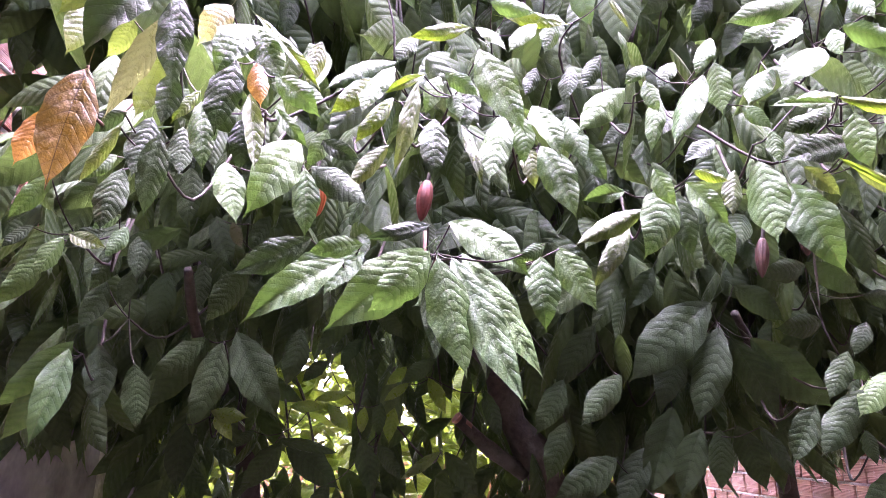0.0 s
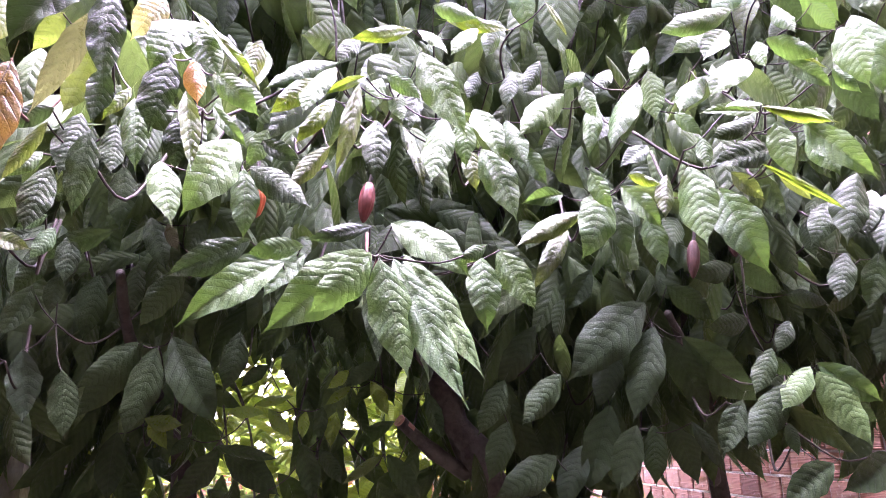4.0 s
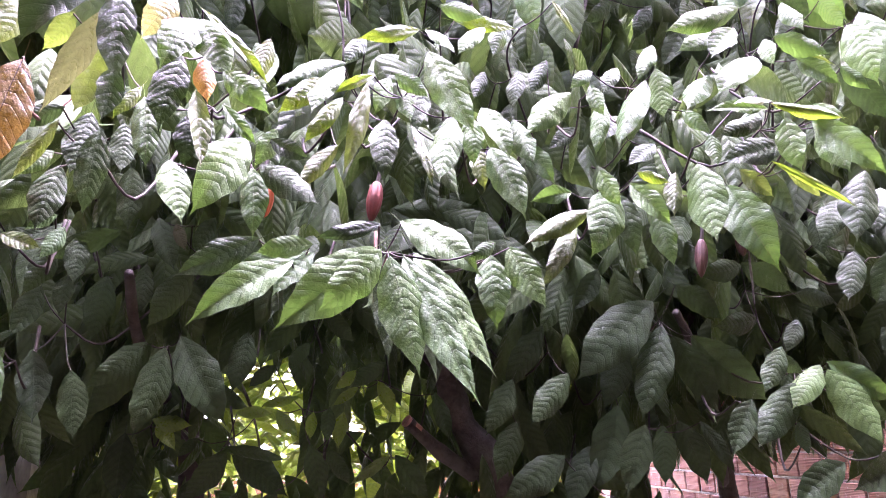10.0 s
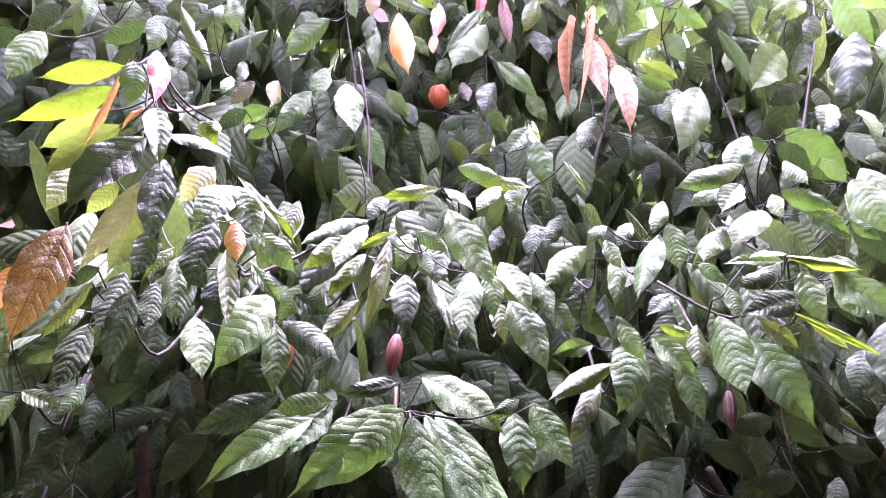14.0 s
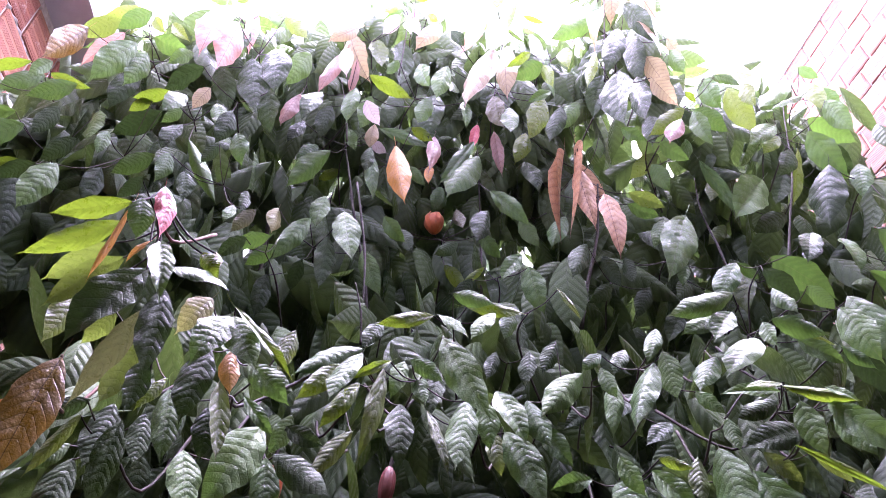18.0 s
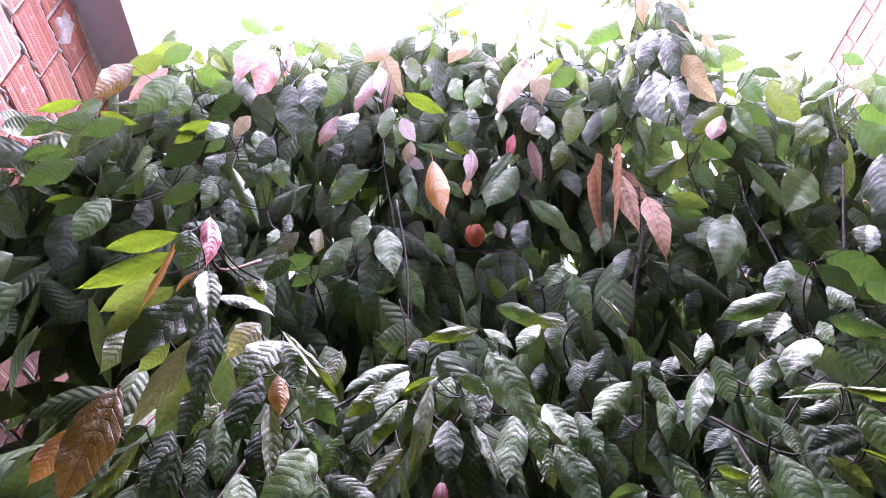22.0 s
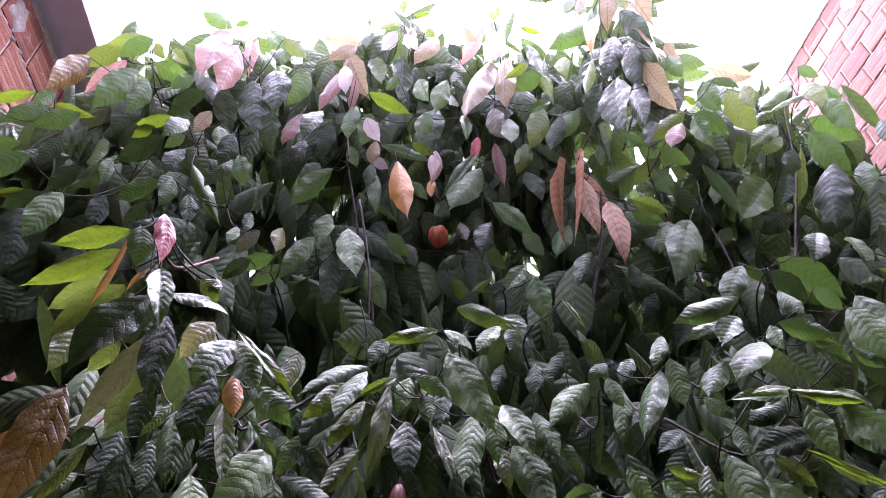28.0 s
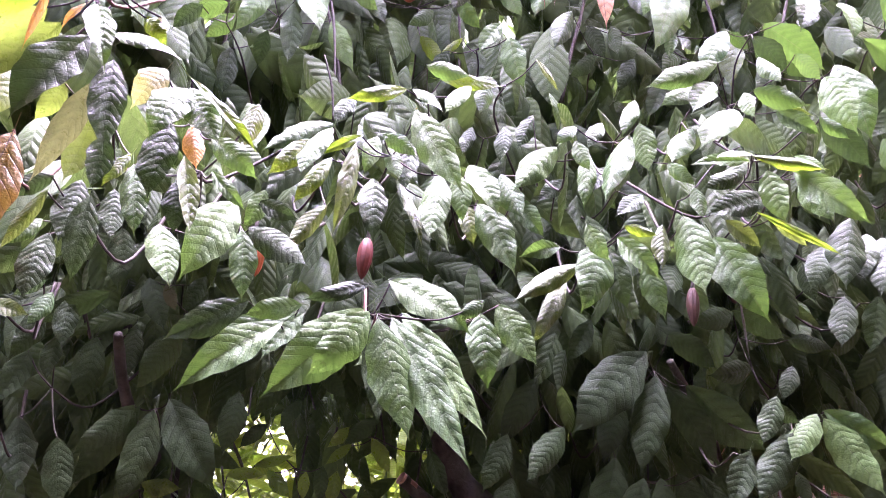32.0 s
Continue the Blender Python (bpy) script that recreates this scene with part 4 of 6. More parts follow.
leaf(tw, "g", 6, -0.328, 1.090, 2.156, -77, 11, 178, 0.158, 0.049)
leaf(tw, "e", 2, -0.134, 1.148, 2.329, -85, -13, -163, 0.112, 0.039)
tw = twig(tree_left, [(-0.349, 1.426, 2.395), (-0.411, 1.286, 2.239), (-0.398, 1.166, 2.275)], 0.0042, 0.0022)
leaf(tw, "k", 0, -0.371, 1.044, 2.333, -83, 3, -166, 0.201, 0.060)
leaf(tw, "l", 0, -0.392, 1.048, 2.295, -112, -13, -135, 0.215, 0.045)
leaf(tw, "e", 4, -0.413, 1.112, 2.266, -98, -11, -146, 0.142, 0.060)
leaf(tw, "k", 4, -0.385, 1.099, 2.216, -92, -5, -152, 0.106, 0.045)
leaf(tw, "e", 6, -0.475, 1.126, 2.336, -113, -21, -140, 0.093, 0.039)
leaf(tw, "y", 1, -0.351, 1.144, 2.205, -87, -29, -174, 0.085, 0.027)
tw = twig(tree_left, [(-0.359, 1.475, 2.235), (-0.397, 1.335, 2.060), (-0.442, 1.215, 2.115)], 0.0042, 0.0022)
leaf(tw, "k", 2, -0.433, 1.158, 2.155, -78, -7, -164, 0.139, 0.058)
leaf(tw, "k", 0, -0.408, 1.144, 2.119, -91, -3, -160, 0.166, 0.051)
leaf(tw, "k", 5, -0.456, 1.106, 2.136, -115, -50, -139, 0.082, 0.034)
leaf(tw, "k", 2, -0.392, 1.208, 2.162, -79, 2, -163, 0.111, 0.047)
leaf(tw, "g", 6, -0.480, 1.148, 2.073, -78, -38, -173, 0.076, 0.032)
leaf(tw, "e", 2, -0.450, 1.079, 2.098, -96, -24, -157, 0.126, 0.024)
leaf(tw, "k", 5, -0.477, 1.176, 2.059, -79, -7, -169, 0.136, 0.057)
tw = twig(tree_left, [(-0.666, 1.707, 2.132), (-0.632, 1.567, 1.960), (-0.578, 1.447, 2.012)], 0.0042, 0.0022)
leaf(tw, "e", 7, -0.642, 1.362, 1.987, -54, 65, -146, 0.089, 0.037)
leaf(tw, "g", 7, -0.552, 1.380, 2.036, -97, -52, -153, 0.066, 0.028)
leaf(tw, "g", 6, -0.540, 1.390, 2.014, -84, -26, -149, 0.086, 0.036)
tw = twig(tree_left, [(-0.473, 1.239, 2.269), (-0.490, 1.099, 2.107), (-0.471, 0.979, 2.149)], 0.0042, 0.0022, True)
leaf(tw, "b", 0, -0.465, 0.968, 2.139, -90, -7, -153, 0.211, 0.075)
leaf(tw, "o", 2, -0.545, 1.022, 2.091, -89, -15, -159, 0.107, 0.043)
tw = twig(tree_left, [(-0.660, 1.716, 2.133), (-0.644, 1.576, 1.977), (-0.674, 1.456, 2.013)], 0.0042, 0.0022)
leaf(tw, "g", 6, -0.694, 1.378, 1.948, -95, -29, -165, 0.129, 0.054)
leaf(tw, "g", 5, -0.657, 1.374, 1.982, -89, -22, -147, 0.099, 0.042)
leaf(tw, "k", 0, -0.730, 1.396, 2.010, -74, -40, 173, 0.075, 0.032)
leaf(tw, "k", 3, -0.583, 1.400, 2.005, -90, -63, -175, 0.092, 0.039)
leaf(tw, "g", 1, -0.707, 1.383, 2.123, -102, -29, -145, 0.132, 0.043)
tw = twig(tree_left, [(-0.751, 1.866, 1.891), (-0.698, 1.726, 1.724), (-0.683, 1.606, 1.771)], 0.0042, 0.0022)
leaf(tw, "g", 6, -0.674, 1.532, 1.790, -105, -40, -152, 0.199, 0.070)
leaf(tw, "g", 3, -0.675, 1.520, 1.771, -76, -13, -152, 0.221, 0.065)
leaf(tw, "g", 6, -0.700, 1.557, 1.751, -98, -27, -143, 0.200, 0.074)
tw = twig(tree_left, [(-0.503, 2.049, 2.005), (-0.602, 1.909, 1.855), (-0.662, 1.789, 1.885)], 0.0042, 0.0022)
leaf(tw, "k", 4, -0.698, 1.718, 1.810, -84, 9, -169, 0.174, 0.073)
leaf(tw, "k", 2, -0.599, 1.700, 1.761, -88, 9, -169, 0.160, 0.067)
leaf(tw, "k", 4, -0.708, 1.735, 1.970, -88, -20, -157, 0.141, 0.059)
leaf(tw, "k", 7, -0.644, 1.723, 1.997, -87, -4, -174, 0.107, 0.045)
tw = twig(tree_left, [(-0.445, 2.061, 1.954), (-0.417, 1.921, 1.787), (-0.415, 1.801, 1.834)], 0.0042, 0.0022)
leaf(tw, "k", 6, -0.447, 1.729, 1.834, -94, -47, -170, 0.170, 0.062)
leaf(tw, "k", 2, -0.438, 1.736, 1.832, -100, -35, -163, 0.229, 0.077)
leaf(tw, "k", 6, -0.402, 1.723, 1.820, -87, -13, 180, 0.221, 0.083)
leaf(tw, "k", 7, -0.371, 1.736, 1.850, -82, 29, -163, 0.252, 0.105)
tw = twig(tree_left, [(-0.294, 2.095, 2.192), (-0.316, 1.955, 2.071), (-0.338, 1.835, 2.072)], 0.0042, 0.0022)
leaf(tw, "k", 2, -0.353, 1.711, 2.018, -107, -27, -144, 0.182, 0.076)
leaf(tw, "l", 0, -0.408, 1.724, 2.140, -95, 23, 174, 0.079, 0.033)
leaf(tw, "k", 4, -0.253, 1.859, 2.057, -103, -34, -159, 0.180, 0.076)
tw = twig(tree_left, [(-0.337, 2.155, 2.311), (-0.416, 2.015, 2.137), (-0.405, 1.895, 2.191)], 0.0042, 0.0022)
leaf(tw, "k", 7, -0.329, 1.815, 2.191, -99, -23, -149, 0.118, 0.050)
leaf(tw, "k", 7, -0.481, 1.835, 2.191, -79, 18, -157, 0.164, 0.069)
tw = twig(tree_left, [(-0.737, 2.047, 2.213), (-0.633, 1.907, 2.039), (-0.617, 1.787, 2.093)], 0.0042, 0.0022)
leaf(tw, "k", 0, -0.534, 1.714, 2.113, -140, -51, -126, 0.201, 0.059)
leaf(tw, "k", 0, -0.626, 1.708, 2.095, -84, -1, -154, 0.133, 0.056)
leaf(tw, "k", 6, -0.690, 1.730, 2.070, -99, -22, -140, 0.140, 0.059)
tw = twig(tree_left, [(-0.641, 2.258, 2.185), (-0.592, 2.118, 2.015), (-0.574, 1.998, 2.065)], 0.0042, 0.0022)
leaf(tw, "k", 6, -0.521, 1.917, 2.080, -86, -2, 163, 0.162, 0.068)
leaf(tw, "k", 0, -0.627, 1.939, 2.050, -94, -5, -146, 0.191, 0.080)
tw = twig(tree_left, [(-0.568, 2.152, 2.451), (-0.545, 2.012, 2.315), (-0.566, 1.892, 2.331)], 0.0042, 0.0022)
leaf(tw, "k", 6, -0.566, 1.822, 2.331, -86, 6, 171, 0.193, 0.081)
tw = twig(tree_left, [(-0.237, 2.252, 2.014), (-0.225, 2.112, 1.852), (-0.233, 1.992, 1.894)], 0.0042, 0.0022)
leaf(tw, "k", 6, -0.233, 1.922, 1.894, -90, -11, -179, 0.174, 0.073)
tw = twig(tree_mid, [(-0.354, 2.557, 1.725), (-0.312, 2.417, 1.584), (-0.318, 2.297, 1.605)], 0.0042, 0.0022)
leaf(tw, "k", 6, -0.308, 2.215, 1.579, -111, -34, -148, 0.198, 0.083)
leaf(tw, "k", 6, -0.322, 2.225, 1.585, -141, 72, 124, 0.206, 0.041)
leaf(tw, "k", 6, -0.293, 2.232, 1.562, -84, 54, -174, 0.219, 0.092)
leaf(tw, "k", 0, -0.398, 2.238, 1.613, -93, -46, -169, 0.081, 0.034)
leaf(tw, "y", 1, -0.291, 2.223, 1.687, -10, 78, -106, 0.121, 0.040)
leaf(tw, "k", 6, -0.405, 2.226, 1.495, -89, -22, -179, 0.102, 0.043)
leaf(tw, "y", 2, -0.212, 2.227, 1.711, 62, 76, -30, 0.128, 0.033)
tw = twig(tree_mid, [(-0.061, 2.555, 1.824), (-0.081, 2.415, 1.686), (-0.091, 2.295, 1.704)], 0.0042, 0.0022)
leaf(tw, "y", 5, -0.169, 2.238, 1.698, -70, 37, -160, 0.117, 0.047)
leaf(tw, "y", 7, -0.052, 2.231, 1.690, -97, -4, -176, 0.088, 0.037)
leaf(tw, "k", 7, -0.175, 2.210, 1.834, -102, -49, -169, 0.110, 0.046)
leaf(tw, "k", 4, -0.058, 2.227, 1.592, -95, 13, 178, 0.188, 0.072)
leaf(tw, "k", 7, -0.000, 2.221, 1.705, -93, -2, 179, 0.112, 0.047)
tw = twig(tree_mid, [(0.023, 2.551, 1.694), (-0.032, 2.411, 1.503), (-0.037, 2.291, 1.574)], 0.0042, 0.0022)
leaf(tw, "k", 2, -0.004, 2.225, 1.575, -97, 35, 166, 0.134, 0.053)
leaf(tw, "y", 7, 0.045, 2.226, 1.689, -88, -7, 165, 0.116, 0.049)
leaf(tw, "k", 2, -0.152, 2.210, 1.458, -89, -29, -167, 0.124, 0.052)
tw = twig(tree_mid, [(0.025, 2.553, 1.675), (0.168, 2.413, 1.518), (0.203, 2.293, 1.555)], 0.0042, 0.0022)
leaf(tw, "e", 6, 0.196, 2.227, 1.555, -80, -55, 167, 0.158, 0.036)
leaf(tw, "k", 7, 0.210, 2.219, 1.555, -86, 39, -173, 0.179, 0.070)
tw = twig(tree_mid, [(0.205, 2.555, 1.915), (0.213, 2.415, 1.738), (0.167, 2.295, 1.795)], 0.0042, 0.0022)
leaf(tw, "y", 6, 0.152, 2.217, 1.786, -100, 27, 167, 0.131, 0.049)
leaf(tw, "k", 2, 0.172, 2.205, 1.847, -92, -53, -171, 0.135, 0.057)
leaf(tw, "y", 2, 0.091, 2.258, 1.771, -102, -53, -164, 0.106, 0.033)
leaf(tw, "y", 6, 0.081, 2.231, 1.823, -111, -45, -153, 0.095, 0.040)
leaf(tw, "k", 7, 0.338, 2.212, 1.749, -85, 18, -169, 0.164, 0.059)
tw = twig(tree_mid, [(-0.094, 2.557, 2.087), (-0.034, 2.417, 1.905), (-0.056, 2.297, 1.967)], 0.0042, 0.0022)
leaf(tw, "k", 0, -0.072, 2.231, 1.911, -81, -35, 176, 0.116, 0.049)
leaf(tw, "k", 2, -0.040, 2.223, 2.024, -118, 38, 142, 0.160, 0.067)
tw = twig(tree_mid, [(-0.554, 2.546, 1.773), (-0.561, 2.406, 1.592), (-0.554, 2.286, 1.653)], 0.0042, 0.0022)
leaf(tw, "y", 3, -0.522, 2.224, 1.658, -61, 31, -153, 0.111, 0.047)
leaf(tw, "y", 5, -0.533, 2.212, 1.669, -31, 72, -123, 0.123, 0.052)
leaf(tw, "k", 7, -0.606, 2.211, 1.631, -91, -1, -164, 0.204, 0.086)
tw = twig(tree_left, [(-0.918, 2.074, 4.006), (-0.999, 1.934, 4.194), (-1.032, 1.814, 4.206)], 0.0042, 0.0022)
leaf(tw, "e", 2, -1.043, 1.762, 4.328, -147, -33, -106, 0.207, 0.076)
leaf(tw, "e", 3, -1.010, 1.742, 4.262, -115, 26, 143, 0.129, 0.054)
leaf(tw, "y", 5, -1.057, 1.750, 4.215, -86, -6, 162, 0.107, 0.045)
leaf(tw, "p", 1, -1.121, 1.786, 4.180, -110, -24, -155, 0.264, 0.084)
leaf(tw, "e", 3, -0.915, 1.722, 4.196, -110, 34, 141, 0.177, 0.052)
leaf(tw, "e", 0, -1.100, 1.699, 4.141, -142, -17, -111, 0.202, 0.085)
leaf(tw, "g", 7, -0.976, 1.747, 4.120, -144, 37, 111, 0.213, 0.089)
tw = twig(tree_left, [(-0.968, 2.035, 3.781), (-0.930, 1.895, 3.943), (-0.949, 1.775, 3.981)], 0.0042, 0.0022)
leaf(tw, "g", 0, -0.966, 1.638, 4.141, -121, -23, -129, 0.182, 0.076)
leaf(tw, "g", 0, -0.980, 1.657, 3.939, -103, -15, -136, 0.301, 0.113)
leaf(tw, "g", 6, -0.946, 1.685, 3.925, -101, -5, -142, 0.216, 0.088)
leaf(tw, "g", 3, -0.778, 1.707, 3.989, -113, -27, -130, 0.142, 0.060)
leaf(tw, "k", 0, -1.007, 1.804, 3.954, -102, -12, -163, 0.241, 0.101)
leaf(tw, "b", 2, -1.195, 1.673, 4.027, -104, -12, -115, 0.280, 0.107)
leaf(tw, "k", 2, -0.773, 1.770, 3.891, -142, -20, -114, 0.128, 0.054)
tw = twig(tree_left, [(-1.219, 2.048, 3.536), (-1.255, 1.908, 3.683), (-1.274, 1.788, 3.736)], 0.0042, 0.0022)
leaf(tw, "g", 7, -1.263, 1.693, 3.806, -99, -17, -129, 0.134, 0.056)
leaf(tw, "g", 0, -1.287, 1.733, 3.768, -104, -39, -149, 0.185, 0.078)
leaf(tw, "y", 3, -1.333, 1.693, 3.793, -157, -26, -103, 0.183, 0.046)
leaf(tw, "y", 7, -1.305, 1.772, 3.832, -150, 38, 106, 0.216, 0.046)
leaf(tw, "k", 2, -1.217, 1.796, 3.666, -104, -12, -137, 0.171, 0.072)
leaf(tw, "g", 3, -1.397, 1.676, 3.637, -127, -17, -108, 0.123, 0.052)
leaf(tw, "g", 1, -1.112, 1.660, 3.647, -127, -37, -123, 0.184, 0.073)
tw = twig(tree_left, [(-1.217, 2.074, 3.220), (-1.181, 1.934, 3.397), (-1.178, 1.814, 3.420)], 0.0042, 0.0022)
leaf(tw, "g", 7, -1.286, 1.703, 3.512, -141, -39, -109, 0.173, 0.060)
leaf(tw, "g", 0, -1.221, 1.684, 3.429, -123, -31, -122, 0.218, 0.086)
leaf(tw, "y", 3, -1.258, 1.851, 3.399, -169, -48, -97, 0.133, 0.043)
leaf(tw, "k", 0, -1.081, 1.757, 3.460, -123, -17, -124, 0.158, 0.066)
leaf(tw, "k", 2, -1.235, 1.777, 3.284, -96, 12, -151, 0.284, 0.119)
leaf(tw, "g", 2, -1.029, 1.721, 3.582, -86, 10, 154, 0.206, 0.086)
leaf(tw, "k", 0, -1.139, 1.715, 3.276, -150, -25, -114, 0.142, 0.060)
tw = twig(tree_left, [(-0.782, 2.054, 3.222), (-0.889, 1.914, 3.382), (-0.912, 1.794, 3.422)], 0.0042, 0.0022)
leaf(tw, "k", 2, -1.060, 1.908, 3.405, -153, -35, -116, 0.128, 0.054)
leaf(tw, "k", 7, -0.948, 1.745, 3.312, -99, 1, -143, 0.173, 0.073)
leaf(tw, "g", 7, -0.923, 1.646, 3.393, -96, -1, -148, 0.114, 0.048)
leaf(tw, "g", 2, -0.791, 1.754, 3.411, -136, -30, -122, 0.172, 0.072)
leaf(tw, "g", 0, -1.014, 1.618, 3.188, -95, -11, -146, 0.225, 0.095)
leaf(tw, "k", 1, -0.815, 1.727, 3.622, -146, -23, -119, 0.208, 0.087)
leaf(tw, "y", 0, -0.836, 1.672, 3.622, -146, -27, -126, 0.105, 0.044)
tw = twig(tree_left, [(-0.815, 2.056, 3.466), (-0.720, 1.916, 3.623), (-0.716, 1.796, 3.666)], 0.0042, 0.0022)
leaf(tw, "k", 3, -0.742, 1.763, 3.601, -87, -12, -180, 0.176, 0.074)
leaf(tw, "g", 5, -0.696, 1.754, 3.512, -100, 27, 169, 0.343, 0.057)
leaf(tw, "g", 3, -0.736, 1.692, 3.690, -87, -21, -154, 0.175, 0.074)
leaf(tw, "y", 6, -0.773, 1.647, 3.648, -166, -25, -105, 0.149, 0.050)
leaf(tw, "g", 6, -0.778, 1.800, 3.747, -120, -21, -133, 0.119, 0.050)
leaf(tw, "g", 6, -0.639, 1.760, 3.745, -90, 14, -171, 0.165, 0.069)
leaf(tw, "t", 0, -0.650, 1.668, 3.720, -104, -14, -147, 0.138, 0.058)
tw = twig(tree_left, [(-0.584, 2.044, 3.117), (-0.508, 1.904, 3.278), (-0.534, 1.784, 3.317)], 0.0042, 0.0022)
leaf(tw, "k", 5, -0.562, 1.702, 3.448, -116, -22, -150, 0.110, 0.046)
leaf(tw, "g", 1, -0.501, 1.655, 3.464, -100, 13, 160, 0.166, 0.070)
leaf(tw, "k", 6, -0.662, 1.725, 3.315, -91, 10, -168, 0.147, 0.062)
leaf(tw, "g", 6, -0.716, 1.687, 3.361, -98, -5, -144, 0.147, 0.062)
leaf(tw, "k", 7, -0.431, 1.729, 3.248, -91, -4, -140, 0.108, 0.046)
leaf(tw, "l", 0, -0.402, 1.787, 3.218, -116, -28, -150, 0.128, 0.054)
leaf(tw, "g", 1, -0.463, 1.714, 3.164, -82, -9, -179, 0.103, 0.043)
tw = twig(tree_left, [(-0.743, 1.984, 3.001), (-0.744, 1.844, 3.170), (-0.758, 1.724, 3.201)], 0.0042, 0.0022)
leaf(tw, "k", 6, -0.758, 1.654, 3.201, -133, -15, -128, 0.114, 0.048)
tw = twig(tree_left, [(-0.261, 2.041, 2.822), (-0.300, 1.901, 2.980), (-0.338, 1.781, 3.022)], 0.0042, 0.0022)
leaf(tw, "k", 7, -0.381, 1.647, 2.972, -120, -32, -139, 0.120, 0.051)
leaf(tw, "g", 1, -0.317, 1.681, 3.015, -146, -45, -116, 0.129, 0.054)
leaf(tw, "g", 6, -0.316, 1.806, 3.080, -126, -33, -138, 0.131, 0.055)
tw = twig(tree_left, [(-0.638, 2.107, 4.257), (-0.656, 1.967, 4.437), (-0.667, 1.847, 4.457)], 0.0042, 0.0022)
leaf(tw, "g", 2, -0.722, 1.790, 4.509, 113, -50, -27, 0.213, 0.085)
leaf(tw, "g", 1, -0.698, 1.751, 4.478, 151, 36, 67, 0.073, 0.031)
leaf(tw, "p", 7, -0.622, 1.824, 4.534, -92, 4, -163, 0.336, 0.070)
leaf(tw, "p", 0, -0.711, 1.738, 4.405, -103, -15, -140, 0.197, 0.083)
leaf(tw, "p", 1, -0.731, 1.733, 4.374, -84, -2, -177, 0.449, 0.149)
leaf(tw, "k", 3, -0.639, 1.831, 4.392, -95, -3, -172, 0.232, 0.084)
leaf(tw, "g", 7, -0.547, 1.773, 4.511, -90, 29, 175, 0.228, 0.096)
tw = twig(tree_left, [(-0.592, 2.114, 4.036), (-0.557, 1.974, 4.189), (-0.562, 1.854, 4.236)], 0.0042, 0.0022)
leaf(tw, "p", 2, -0.655, 1.749, 4.312, -94, -3, -137, 0.364, 0.138)
leaf(tw, "g", 6, -0.545, 1.811, 4.372, -82, 21, -159, 0.170, 0.036)
leaf(tw, "k", 0, -0.558, 1.895, 4.350, -109, -21, -152, 0.159, 0.067)
leaf(tw, "e", 2, -0.458, 1.726, 4.369, -113, 35, 149, 0.192, 0.068)
leaf(tw, "k", 0, -0.705, 1.848, 4.112, -108, 18, -179, 0.247, 0.104)
leaf(tw, "k", 6, -0.466, 1.734, 4.118, -90, 8, 167, 0.335, 0.134)
leaf(tw, "k", 2, -0.545, 1.723, 4.017, -95, 11, 180, 0.331, 0.137)
tw = twig(tree_left, [(-0.500, 2.052, 3.599), (-0.573, 1.912, 3.763), (-0.573, 1.792, 3.799)], 0.0042, 0.0022)
leaf(tw, "k", 7, -0.711, 1.702, 3.892, -141, -26, -124, 0.171, 0.072)
leaf(tw, "k", 6, -0.570, 1.744, 3.689, -103, -7, -153, 0.183, 0.077)
leaf(tw, "k", 7, -0.438, 1.719, 3.815, -108, 2, 158, 0.222, 0.093)
tw = twig(tree_left, [(-0.346, 1.181, 2.588), (-0.387, 1.041, 2.448), (-0.391, 0.921, 2.468)], 0.0042, 0.0022, True)
leaf(tw, "r", 6, -0.378, 0.903, 2.462, -76, 4, -147, 0.148, 0.038)
leaf(tw, "g", 6, -0.400, 0.877, 2.406, -85, 9, -164, 0.102, 0.043)
leaf(tw, "y", 1, -0.414, 0.882, 2.399, -141, -52, -118, 0.130, 0.038)
leaf(tw, "y", 6, -0.448, 0.962, 2.421, -121, -40, -122, 0.186, 0.043)
leaf(tw, "e", 4, -0.471, 0.997, 2.398, -131, -28, -125, 0.134, 0.049)
leaf(tw, "o", 2, -0.422, 0.904, 2.412, -89, -7, -168, 0.181, 0.013)
leaf(tw, "o", 3, -0.365, 0.894, 2.328, -83, -24, 178, 0.065, 0.011)
leaf(tw, "g", 3, -0.356, 0.904, 2.336, -69, 10, -161, 0.178, 0.043)
leaf(tw, "e", 7, -0.440, 0.993, 2.363, -117, -29, -130, 0.160, 0.051)
leaf(tw, "g", 6, -0.326, 0.895, 2.275, -39, 47, -131, 0.125, 0.044)
leaf(tw, "y", 1, -0.282, 0.900, 2.315, -91, 35, 174, 0.069, 0.029)
leaf(tw, "c", 5, -0.259, 0.898, 2.317, -81, 14, -173, 0.043, 0.022)
leaf(tw, "k", 7, -0.380, 0.957, 2.315, -82, -23, -179, 0.198, 0.083)
leaf(tw, "e", 0, -0.518, 1.055, 2.325, -89, -13, -134, 0.135, 0.051)
tw = twig(tree_mid, [(-0.032, 2.174, 4.330), (-0.046, 2.034, 4.471), (-0.060, 1.914, 4.530)], 0.0042, 0.0022)
leaf(tw, "t", 1, -0.098, 1.838, 4.552, -178, -40, -85, 0.212, 0.068)
leaf(tw, "t", 6, -0.124, 1.821, 4.502, -101, -41, -164, 0.208, 0.087)
leaf(tw, "e", 4, -0.045, 1.908, 4.562, -95, 13, 177, 0.224, 0.094)
leaf(tw, "t", 3, -0.164, 1.867, 4.497, -106, 14, 143, 0.359, 0.120)
leaf(tw, "w", 2, 0.074, 1.827, 4.672, -110, -18, -142, 0.186, 0.076)
leaf(tw, "w", 6, 0.111, 1.800, 4.605, -95, 21, 164, 0.167, 0.065)
